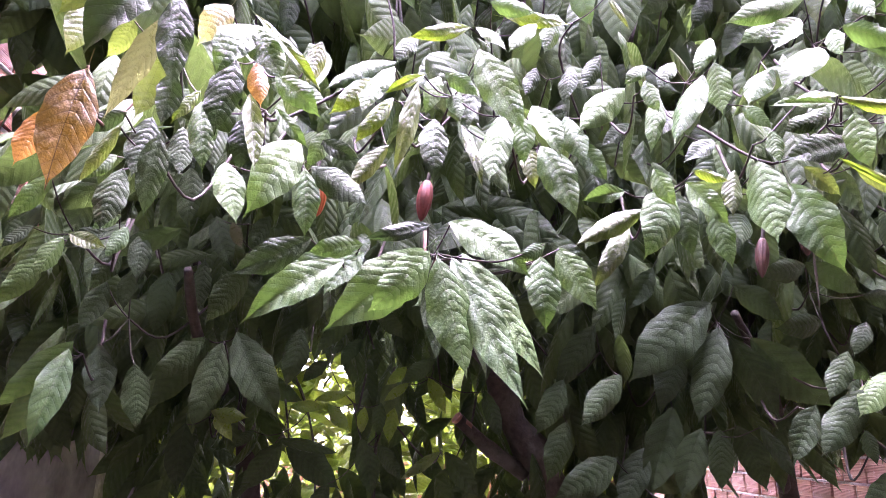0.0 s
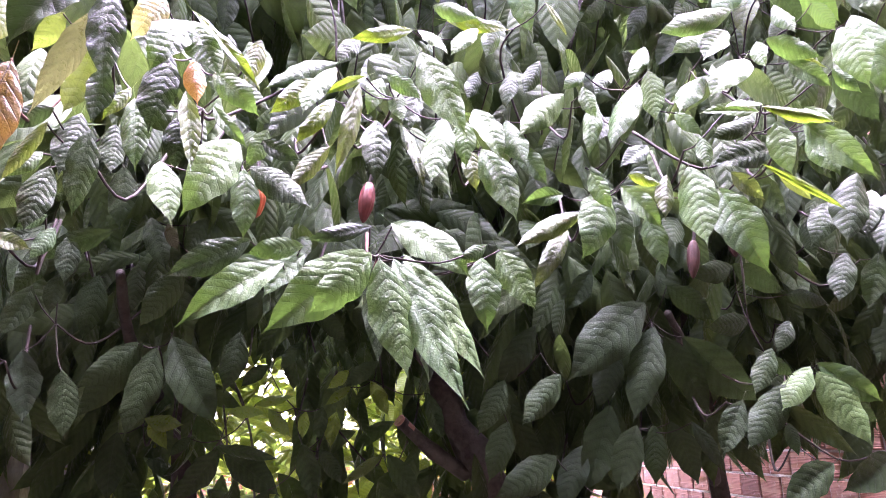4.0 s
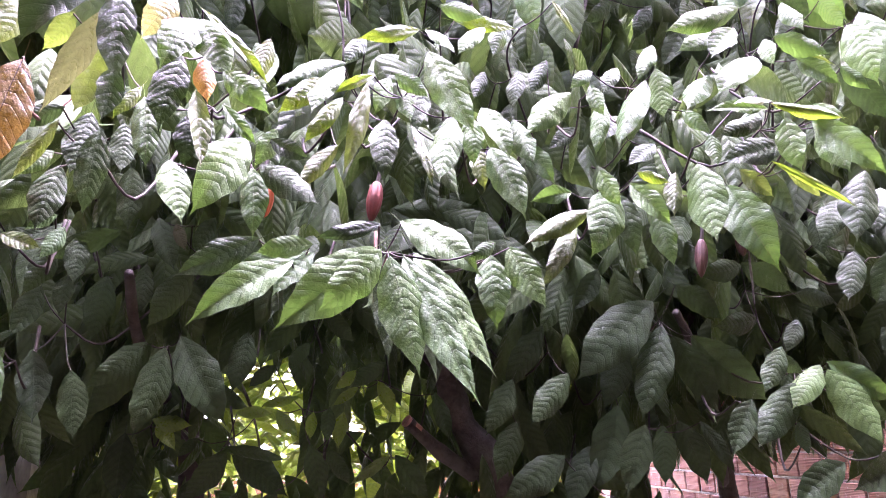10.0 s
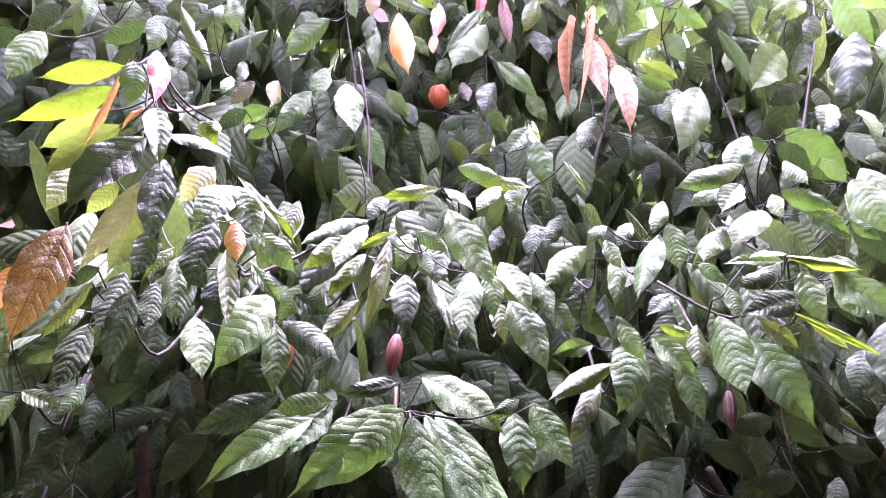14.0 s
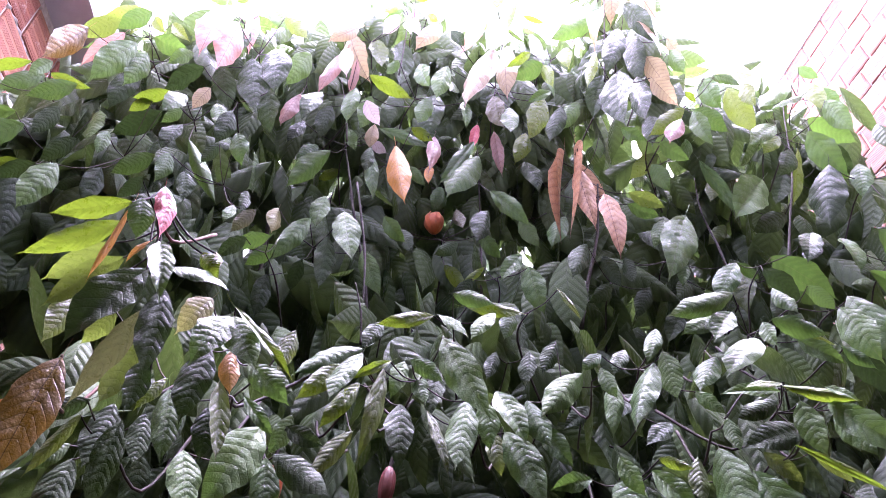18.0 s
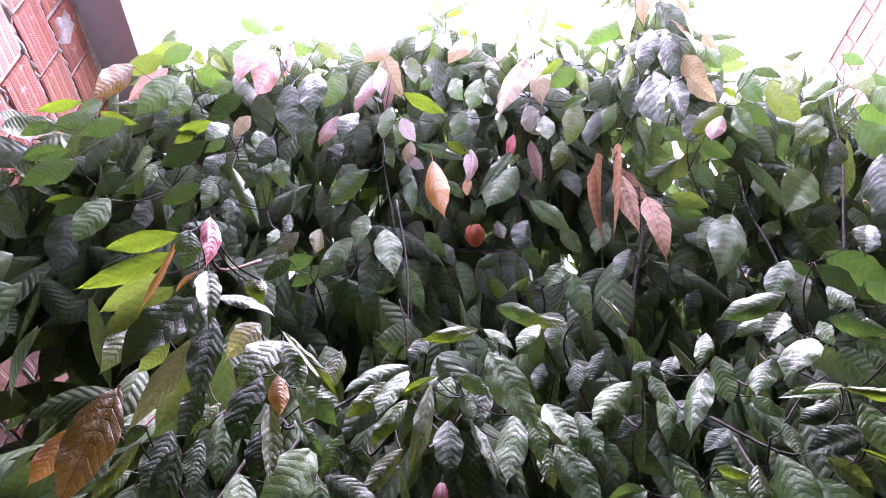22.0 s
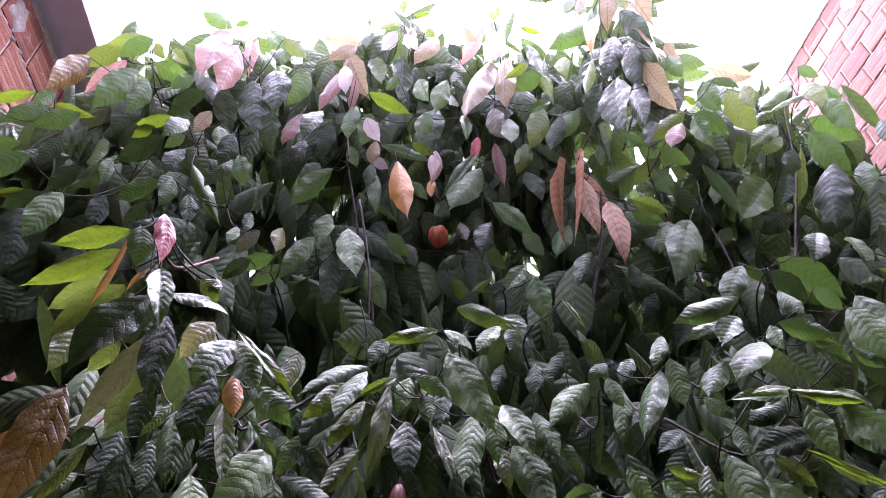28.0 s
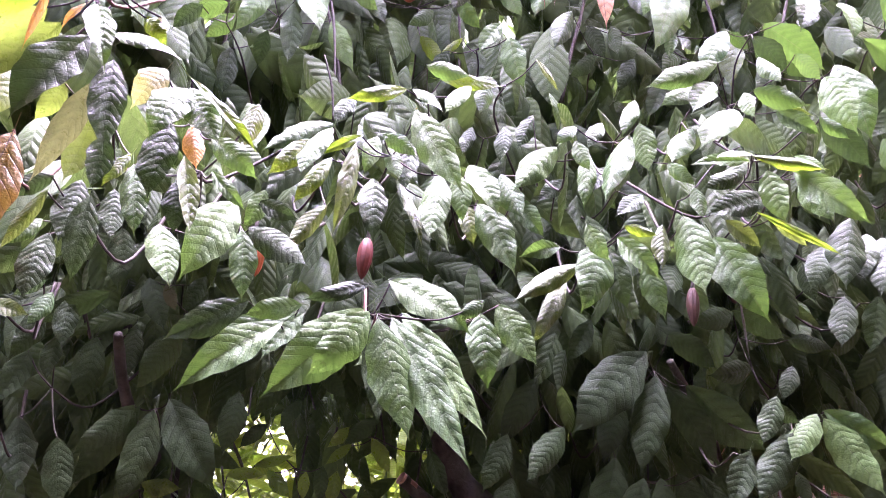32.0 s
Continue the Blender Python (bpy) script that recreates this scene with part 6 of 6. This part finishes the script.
leaf(tw, "g", 0, -0.094, 1.853, 3.308, -82, 10, -178, 0.279, 0.105)
leaf(tw, "g", 0, -0.225, 1.950, 3.344, -100, -24, -146, 0.274, 0.080)
leaf(tw, "k", 7, -0.234, 1.964, 3.151, -126, -8, -165, 0.133, 0.056)
leaf(tw, "k", 7, -0.359, 2.013, 3.103, -102, 0, -146, 0.183, 0.077)
leaf(tw, "c", 5, -0.365, 2.028, 3.453, -89, -6, -137, 0.150, 0.072)
tw = twig(tree_right, [(1.942, 2.033, 3.862), (2.014, 1.893, 4.043), (2.064, 1.773, 4.062)], 0.0042, 0.0022)
leaf(tw, "g", 0, 2.151, 1.695, 4.183, -96, 8, 111, 0.258, 0.108)
leaf(tw, "g", 7, 1.976, 1.710, 3.941, -111, 8, 118, 0.293, 0.123)
tw = twig(tree_right, [(2.185, 2.029, 3.520), (2.214, 1.889, 3.677), (2.213, 1.769, 3.720)], 0.0042, 0.0022)
leaf(tw, "g", 1, 2.163, 1.723, 3.763, -86, -17, 146, 0.219, 0.092)
leaf(tw, "g", 1, 2.252, 1.678, 3.680, -118, 26, 113, 0.184, 0.077)
leaf(tw, "g", 1, 2.326, 1.651, 3.802, 157, 62, 65, 0.344, 0.101)
leaf(tw, "k", 5, 1.940, 1.668, 3.667, -83, -17, 132, 0.357, 0.150)
leaf(tw, "g", 2, 2.093, 1.641, 3.468, -144, 24, 107, 0.345, 0.145)
leaf(tw, "y", 0, 2.505, 1.834, 3.938, 169, 42, 83, 0.409, 0.077)
tw = twig(tree_right, [(2.069, 2.010, 3.008), (2.064, 1.870, 3.173), (2.059, 1.750, 3.208)], 0.0042, 0.0022)
leaf(tw, "g", 7, 2.186, 1.662, 3.254, -130, 30, 117, 0.180, 0.075)
leaf(tw, "g", 5, 1.939, 1.613, 3.253, -117, 25, 131, 0.224, 0.094)
leaf(tw, "g", 7, 2.430, 1.728, 3.152, -76, -28, 139, 0.313, 0.124)
leaf(tw, "g", 7, 1.892, 1.695, 3.108, -152, 33, 111, 0.413, 0.116)
leaf(tw, "g", 3, 1.848, 1.703, 3.272, -79, -12, -177, 0.229, 0.096)
tw = twig(tree_right, [(1.539, 2.025, 2.944), (1.499, 1.885, 3.097), (1.499, 1.765, 3.144)], 0.0042, 0.0022)
leaf(tw, "k", 3, 1.687, 1.663, 3.246, -73, -26, 160, 0.220, 0.086)
leaf(tw, "g", 6, 1.556, 1.765, 3.197, -130, 26, 116, 0.284, 0.117)
leaf(tw, "g", 0, 1.363, 1.719, 3.109, -80, -32, 157, 0.237, 0.091)
leaf(tw, "k", 6, 1.392, 1.635, 3.023, -121, 23, 129, 0.177, 0.074)
tw = twig(tree_right, [(2.009, 2.014, 2.698), (1.928, 1.874, 2.516), (1.954, 1.754, 2.578)], 0.0042, 0.0022)
leaf(tw, "g", 1, 1.796, 1.648, 2.661, -97, 7, 119, 0.187, 0.079)
leaf(tw, "k", 1, 2.006, 1.560, 2.718, -82, -29, 148, 0.253, 0.106)
leaf(tw, "k", 7, 2.013, 1.713, 2.530, -93, -40, 173, 0.249, 0.105)
leaf(tw, "k", 6, 2.000, 1.817, 2.401, -75, -35, 137, 0.252, 0.106)
tw = twig(tree_right, [(2.758, 2.039, 3.415), (2.680, 1.899, 3.571), (2.665, 1.779, 3.615)], 0.0042, 0.0022)
leaf(tw, "g", 2, 2.665, 1.709, 3.615, -90, -38, 159, 0.228, 0.096)
tw = twig(tree_right, [(2.706, 2.051, 3.939), (2.741, 1.911, 4.082), (2.764, 1.791, 4.139)], 0.0042, 0.0022)
leaf(tw, "e", 0, 2.764, 1.721, 4.139, -110, -45, -164, 0.243, 0.102)


# ---- inner foliage: smaller detail behind the outer leaves ----
SMALL_ROWS = [(u, half_width(u)) for u in (0.0, 0.08, 0.2, 0.33, 0.46, 0.59, 0.72, 0.84, 0.92, 1.0)]


def small_leaf(vs, fs, uvs, m, length, width, rnd):
    k = len(vs)
    arch, fold, bow = rnd.uniform(0.02, 0.14), rnd.uniform(0.05, 0.35), rnd.uniform(-0.08, 0.08)
    for u, h in SMALL_ROWS:
        zc = arch * 4 * u * (1 - u) * length
        xc = bow * 4 * u * (1 - u) * length
        for s in (-1, -0.5, 0, 0.5, 1):
            vs.append(m @ Vector((xc + s * h * width, u * length, zc - abs(s) * h * width * fold - (0.12 * s * s * h * width))))
            uvs.append((vein_phase(u, abs(s) * h, 9.0), 0.5 + s * h))
    for i in range(len(SMALL_ROWS) - 1):
        for j in range(4):
            a = k + i * 5 + j
            fs.append((a, a + 1, a + 6, a + 5))


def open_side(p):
    """Strips by bearing from the eye that crowns leave open: side walls, garden gap."""
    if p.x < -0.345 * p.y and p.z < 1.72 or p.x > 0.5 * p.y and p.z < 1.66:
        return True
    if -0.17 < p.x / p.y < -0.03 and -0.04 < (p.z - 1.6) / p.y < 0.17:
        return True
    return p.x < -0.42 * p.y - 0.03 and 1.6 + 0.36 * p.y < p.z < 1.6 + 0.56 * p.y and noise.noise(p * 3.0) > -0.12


# inner leaves that would hide outer ones, seen from the eye point, are dropped
EYE_POINT = Vector((0.0, 0.0, 1.6))
outer = np.array([tuple(m @ Vector((sx * wd * 0.25, ln * k, 0)) - EYE_POINT) for _, _, m, ln, wd in placed for k, sx in ((0.12, 0), (0.35, 1), (0.35, -1), (0.6, 1), (0.6, -1), (0.85, 0))]
                 + [tuple(p - EYE_POINT) for p in kept_free])
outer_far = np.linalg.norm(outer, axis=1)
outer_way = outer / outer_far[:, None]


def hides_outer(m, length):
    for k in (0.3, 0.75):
        v = np.array(m @ Vector((0, length * k, 0)) - EYE_POINT)
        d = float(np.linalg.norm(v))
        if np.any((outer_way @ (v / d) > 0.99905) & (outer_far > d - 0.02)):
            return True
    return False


def foliage(t, name, items, mat, label):
    """items: pose, length, width. One joined mesh of many small blades."""
    rnd = random.Random(name + str(len(items)))
    vs, fs, uvs = [], [], []
    for m, ln, wd in items:
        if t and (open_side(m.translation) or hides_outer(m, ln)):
            continue
        small_leaf(vs, fs, uvs, m, ln, wd, rnd)
    me = bpy.data.meshes.new(name)
    me.from_pydata(vs, [], fs)
    lay = me.uv_layers.new(name="UVMap")
    for lp, d in zip(me.loops, lay.data):
        d.uv = uvs[lp.vertex_index]
    me.materials.append(mat)
    for p in me.polygons:
        p.use_smooth = True
    ob = new(name, me)
    if t:
        ob.parent = t
        ob.matrix_basis = Matrix.Translation(-Vector(t.location))
    tagged(ob, label, kind="stuff")
    return ob


def hanging(rnd, p, spread=1.1):
    q = Euler((radians(rnd.gauss(-80 if p.z < 2.6 else -98, 16)), radians(rnd.gauss(0, 32 if p.z < 2.6 else 38)), math.pi + rnd.gauss(0, spread))).to_matrix().to_4x4()
    s = rnd.uniform(0.19, 0.33) if p.z < 2.7 else rnd.uniform(0.22, 0.4)
    return (Matrix.Translation(p) @ q, s, s * (rnd.uniform(0.27, 0.37) if p.z < 2.7 else rnd.uniform(0.32, 0.42)))


rnd = random.Random(11)
inner = [[], [], []]
for ti, kind, m, ln, wd in placed:
    o = m.translation
    low = o.z < 1.95 and -0.9 < o.x < 0.75
    for k in range(2 if low else 4 if o.z < 2.6 else 8):
        back = (0.62 if o.z < 2.6 else 0.08) + abs(rnd.gauss(0, 0.22))
        p = o + Vector((rnd.gauss(0, 0.16), back, rnd.gauss(0.0, 0.12) + (0.2 * back if o.z > 2.3 else 0.0)))
        if XL + 0.1 < p.x < XR - 0.1:
            inner[ti].append(hanging(rnd, p))
    if o.z > 3.0:
        for k in range(5 if o.z > 3.7 else 3):
            p = o + Vector((rnd.gauss(0, 0.12), rnd.uniform(0.1, 0.38), rnd.uniform(-0.26, 0.07)))
            inner[ti].append(hanging(rnd, p))
# the depth of the crowns
for k in range(2000):
    p = Vector((rnd.uniform(-1.6, 3.2), rnd.uniform(2.4, 3.9), 0))
    p.z = rnd.uniform(1.95, min(1.5 + 1.3 * p.y + 0.25 * noise.noise(Vector((p.x * 2, 0, 3))), 5.6))
    inner[1 if p.x < -0.3 else (0 if p.x < 1.2 else 2)].append(hanging(rnd, p, 1.6))
# the thicker lower crowns over the garden, added to block light from behind
for k in range(3000):
    p = Vector((rnd.uniform(-1.5, 2.6), rnd.uniform(2.4, 4.0), rnd.uniform(2.05, 3.2)))
    inner[1 if p.x < -0.3 else (0 if p.x < 1.2 else 2)].append(hanging(rnd, p, 1.6))
# the crowns' upper edge: how high it stands against the sky, by the bearing across the path
EDGE = [(-0.66, 1.43), (-0.63, 1.53), (-0.52, 1.44), (-0.48, 1.63), (-0.39, 1.65), (-0.31, 1.62), (-0.21, 1.46), (-0.15, 1.53), (-0.07, 1.61), (0.02, 1.65), (0.07, 1.78), (0.13, 1.67), (0.23, 1.69), (0.32, 1.76), (0.42, 1.74), (0.48, 1.67), (0.54, 1.66), (0.71, 1.83), (0.81, 1.71), (0.82, 1.45), (0.92, 1.54), (1.04, 1.59), (1.06, 1.47), (1.16, 1.53)]


def crown_edge(b):
    for (b0, e0), (b1, e1) in zip(EDGE, EDGE[1:]):
        if b0 <= b <= b1:
            return e0 + (e1 - e0) * (b - b0) / (b1 - b0)
    return 0.9


for k in range(700):
    b, far = rnd.uniform(EDGE[0][0], EDGE[-1][0]), rnd.uniform(2.3, 3.1)
    down = 0.03 + 0.5 * rnd.random() ** 1.3
    p = Vector((b * far, far, 1.6 + (crown_edge(b) - down) * far))
    if p.z < 5.9 and -1.65 < p.x < 3.3:
        m, ln, wd = hanging(rnd, p, 1.6)
        inner[1 if p.x < -0.3 else (0 if p.x < 1.2 else 2)].append((m @ pose(0, 0, 0, -18), ln, wd))
for k in range(1900):
    p = Vector((rnd.uniform(0.8, 3.2), rnd.uniform(2.1, 3.8), rnd.uniform(1.15, 2.9)))
    if p.y > 2.9 and p.z < 1.75:
        continue
    inner[2].append(hanging(rnd, p, 1.6))
# leaves of the right crown by the path, and of the left crown along the wall
for k in range(520):
    p = Vector((rnd.uniform(1.35, 2.7), rnd.uniform(1.75, 2.9), rnd.uniform(2.2, 4.2)))
    inner[2].append(hanging(rnd, p, 1.6))
for k in range(420):
    p = Vector((rnd.uniform(-1.65, -0.75), rnd.uniform(1.6, 2.7), 0))
    p.z = 1.6 + p.y * rnd.uniform(0.66, 1.2)
    inner[1].append(hanging(rnd, p, 1.6))
for k in range(220):
    p = Vector((rnd.uniform(-1.68, -0.8), rnd.uniform(1.9, 3.2), 0))
    p.z = 1.6 + p.y * rnd.uniform(0.06, 0.36)
    inner[1].append(hanging(rnd, p, 1.6))
# undersides of the two outer crowns near the path, added to shade leaves below
for k in range(170):
    p = Vector((rnd.uniform(0.75, 1.95), rnd.uniform(1.5, 2.25), rnd.uniform(2.12, 2.7)))
    inner[2].append(hanging(rnd, p, 1.6))
for k in range(110):
    p = Vector((rnd.uniform(-1.0, -0.25), rnd.uniform(1.4, 2.1), rnd.uniform(2.0, 2.55)))
    inner[1].append(hanging(rnd, p, 1.6))
for k in range(320):
    p = Vector((rnd.uniform(-1.6, -0.75), rnd.uniform(2.4, 3.4), rnd.uniform(1.5, 2.1)))
    inner[1].append(hanging(rnd, p, 1.6))

# far-side leaves of the two outer crowns, hidden, added to shade the walls
for k in range(2000):
    p = Vector((rnd.uniform(1.3, 3.4), rnd.uniform(3.6, 7.6), rnd.uniform(2.1, 3.6)))
    inner[2].append(hanging(rnd, p, 1.6))
for k in range(900):
    p = Vector((rnd.uniform(-1.75, -0.6), rnd.uniform(3.2, 5.4), rnd.uniform(2.3, 3.5)))
    inner[1].append(hanging(rnd, p, 1.6))
# low leaves of the trees in front of the garden
for k in range(260):
    p = Vector((rnd.uniform(-0.9, 1.0), rnd.uniform(2.3, 3.6), rnd.uniform(1.1, 1.95)))
    if -0.03 < p.x / p.y < 0.11 and 1.55 < p.z < 1.6 + 0.18 * p.y and rnd.random() < 0.6:
        continue
    inner[0].append(hanging(rnd, p, 2.0))
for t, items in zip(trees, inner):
    foliage(t, "inner_foliage", items, LEAF_REST, "dense inner leaves, dark green with the crowns' shade in the colour")

# garden shrubs seen through the gaps under the crowns
rnd = random.Random(23)
items = []
for k in range(20000):
    p = Vector((rnd.uniform(-3.0, 3.2), rnd.uniform(4.2, 8.8), 0))
    # height also set to fill the gaps and block low sky light
    p.z = 0.2 + (2.0 + 0.44 * p.y + 0.5 * noise.noise(p * 0.9)) * rnd.random() ** 0.7
    q = Euler((radians(rnd.gauss(-25, 30)), radians(rnd.gauss(0, 30)), rnd.uniform(0, 2 * math.pi))).to_matrix().to_4x4()
    s = rnd.uniform(0.14, 0.3)
    if 0.06 < p.x / p.y < 0.2 and p.z < 1.42 or p.x < -0.33 * p.y and p.z < 1.9 or p.x > 0.38 * p.y and p.z < 1.9:
        continue
    items.append((Matrix.Translation(p) @ q, s, s * rnd.uniform(0.3, 0.45)))
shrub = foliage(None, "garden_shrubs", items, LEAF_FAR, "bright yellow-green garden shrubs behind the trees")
tagged(shrub, category="shrubs")


# ---- clay blocks of the walls ----
def block_mesh(name, mat, seed, LEN, HIG):
    """A block's face and edges, 0.03 deep, origin in its middle, chipped a little at the corners; uv: along, up."""
    rnd = random.Random(seed)
    bm = bmesh.new()
    c = 0.007
    pts = []
    for sy, sz in ((-1, -1), (1, -1), (1, 1), (-1, 1)):
        j = c * rnd.uniform(0.4, 2.2)
        pts.append((sy * (LEN / 2), sz * (HIG / 2), sy * (LEN / 2 - j), sz * (HIG / 2 - j)))
    back = [bm.verts.new((0.03, p[0], p[1])) for p in pts]
    edge = [bm.verts.new((0.005, p[0], p[1])) for p in pts]
    face = [bm.verts.new((rnd.uniform(-0.003, 0.001), p[2], p[3])) for p in pts]
    for i in range(4):
        k = (i + 1) % 4
        bm.faces.new((back[i], back[k], edge[k], edge[i]))
        bm.faces.new((edge[i], edge[k], face[k], face[i]))
    bm.faces.new(face)
    uv = bm.loops.layers.uv.new("UVMap")
    for f in bm.faces:
        for lp in f.loops:
            lp[uv].uv = (lp.vert.co.y / LEN + 0.5, lp.vert.co.z / HIG + 0.5)
    me = bpy.data.meshes.new(name)
    bm.to_mesh(me)
    bm.free()
    me.materials.append(mat)
    return me


def lay_blocks(wall, x, facing, y0, y1, z1, mat, near, cut, lumps, LEN, HIG, JOINT, turn=Matrix()):
    """Courses of blocks in running bond; those for which near(y, z) holds are parts, the rest one joined part."""
    rnd = random.Random(wall.name)
    meshes = [block_mesh("block", mat, s, LEN, HIG) for s in range(6)]
    rest_v, rest_f, rest_uv = [], [], []
    row, z = 0, HIG / 2
    while z < z1 - 0.02:
        y = y0 + (0.5 * LEN if row % 2 else 0.0) + rnd.uniform(-0.02, 0.02)
        while y < y1:
            if cut is None or not cut(y, z):
                m = Matrix.Translation((x, y, z)) @ Euler((rnd.gauss(0, 0.006), 0, (0 if facing < 0 else math.pi) + rnd.gauss(0, 0.006))).to_matrix().to_4x4()
                m = m @ Matrix.Translation((rnd.uniform(-0.006, 0.002), 0, 0))
                m = turn @ m
                me = rnd.choice(meshes)
                if near(y, z):
                    b = new("brick", me)
                    b.parent = wall
                    b.matrix_basis = m
                else:
                    k = len(rest_v)
                    rest_v += [m @ v.co for v in me.vertices]
                    rest_f += [[k + i for i in p.vertices] for p in me.polygons]
                    rest_uv += [tuple(d.uv) for d in me.uv_layers[0].data]
            y += LEN + JOINT
        z += HIG + JOINT
        row += 1
    # squeezed-out bed joints, lumpy and uneven
    if lumps:
        z = HIG + JOINT / 2
        while z < z1 - 0.05:
            if cut is None or not cut(0.5 * (y0 + y1), z):
                vs, fs = [], []
                n = int((y1 - y0) / 0.018)
                for i in range(n + 1):
                    y = y0 + (y1 - y0) * i / n
                    if cut is not None and cut(y, z):
                        continue
                    out = lumps * (0.15 + 0.7 * noise.noise(Vector((y * 6, z * 5, 1))) + 0.6 * noise.noise(Vector((y * 29, z * 9, 4))))
                    half = JOINT * 0.5 + 0.008 * noise.noise(Vector((y * 23, z * 7, 8))) + 0.25 * max(0.0, out)
                    for a in (-1.0, -0.5, 0.0, 0.5, 1.0):
                        vs.append((x - facing * 0.008 + facing * (out * (1 - a * a) + 0.004 * noise.noise(Vector((y * 60, z * 40, a)))), y, z + a * half + 0.006 * noise.noise(Vector((y * 3, z, 2)))))
                for i in range(len(vs) // 5 - 1):
                    for j in range(4):
                        k = i * 5 + j
                        fs.append((k, k + 1, k + 6, k + 5))
                me = bpy.data.meshes.new("mortar_joint")
                me.from_pydata([turn @ Vector(v) for v in vs], [], fs)
                me.materials.append(MORTAR)
                ob = new("mortar_joint", me)
                ob.parent = wall
            z += HIG + JOINT
    if rest_v:
        me = bpy.data.meshes.new("bricks")
        me.from_pydata(rest_v, [], rest_f)
        lay = me.uv_layers.new(name="UVMap")
        for d, c in zip(lay.data, rest_uv):
            d.uv = c
        me.materials.append(mat)
        ob = new("bricks", me)
        ob.parent = wall
        tagged(ob, "the other clay blocks of the wall", kind="stuff")


lay_blocks(wall_right, XR, -1, 0.6, 9.1, TOP_R, BRICK_R, lambda y, z: (z > 4.3 and 1.2 < y < 4.2) or (0.9 < z < 2.6 and 5.2 < y < 8.0), None, 0.018, 0.24, 0.17, 0.019)
lay_blocks(wall_left, XL, 1, 0.2, 6.2, TOP_L, BRICK_L, lambda y, z: z > 1.9 and 1.2 < y < 5.2, lambda y, z: z < 1.8 and y < 5.7, 0.04, 0.3, 0.245, 0.024)

# far garden wall: its blocks face the path
lay_blocks(wall_far, 0, -1, -3.6, 4.6, 1.42, BRICK_R, lambda y, z: z > 0.6 and -2.6 < y < 0.6, None, 0.018, 0.24, 0.17, 0.02, Matrix.Translation((0, 9.19, 0)) @ pose(0, 0, 0, 0, 0, 90))


def smear(wall, x, facing, y, z, wide, high):
    """A patch of mortar thrown over the blocks, thick in the middle and ragged at its edge."""
    vs, fs = [], []
    rings, sides = 5, 28
    for i in range(rings + 1):
        for s in range(sides):
            a = 2 * math.pi * s / sides
            r = i / rings * (1 + 0.5 * noise.noise(Vector((math.cos(a) * 1.6 + y, math.sin(a) * 1.6 + z, 5))) + 0.2 * noise.noise(Vector((math.cos(a) * 6, math.sin(a) * 6, y))))
            out = 0.022 * (1 - (i / rings) ** 2) * (0.6 + 0.8 * noise.noise(Vector((r * math.cos(a) * 5 + y, r * math.sin(a) * 5, z)))) + 0.004
            if i == rings:
                out = -0.012
            vs.append((x + facing * out, y + 0.5 * wide * r * math.cos(a), z + 0.5 * high * r * math.sin(a)))
    for i in range(rings):
        for s in range(sides):
            k = (s + 1) % sides
            fs.append((i * sides + s, i * sides + k, (i + 1) * sides + k, (i + 1) * sides + s))
    me = bpy.data.meshes.new("mortar_smear")
    me.from_pydata(vs, [], fs)
    me.materials.append(MORTAR)
    for p in me.polygons:
        p.use_smooth = True
    ob = new("mortar_smear", me)
    ob.parent = wall


smear(wall_right, XR, -1, 2.10, 6.20, 0.3, 0.2)
smear(wall_left, XL, 1, 1.92, 4.68, 0.16, 0.2)
smear(wall_left, XL, 1, 1.65, 4.68, 0.1, 0.14)
smear(wall_left, XL, 1, 2.93, 3.39, 0.1, 0.12)
smear(wall_left, XL, 1, 2.31, 3.49, 0.2, 0.16)
smear(wall_left, XL, 1, 3.05, 3.06, 0.14, 0.1)
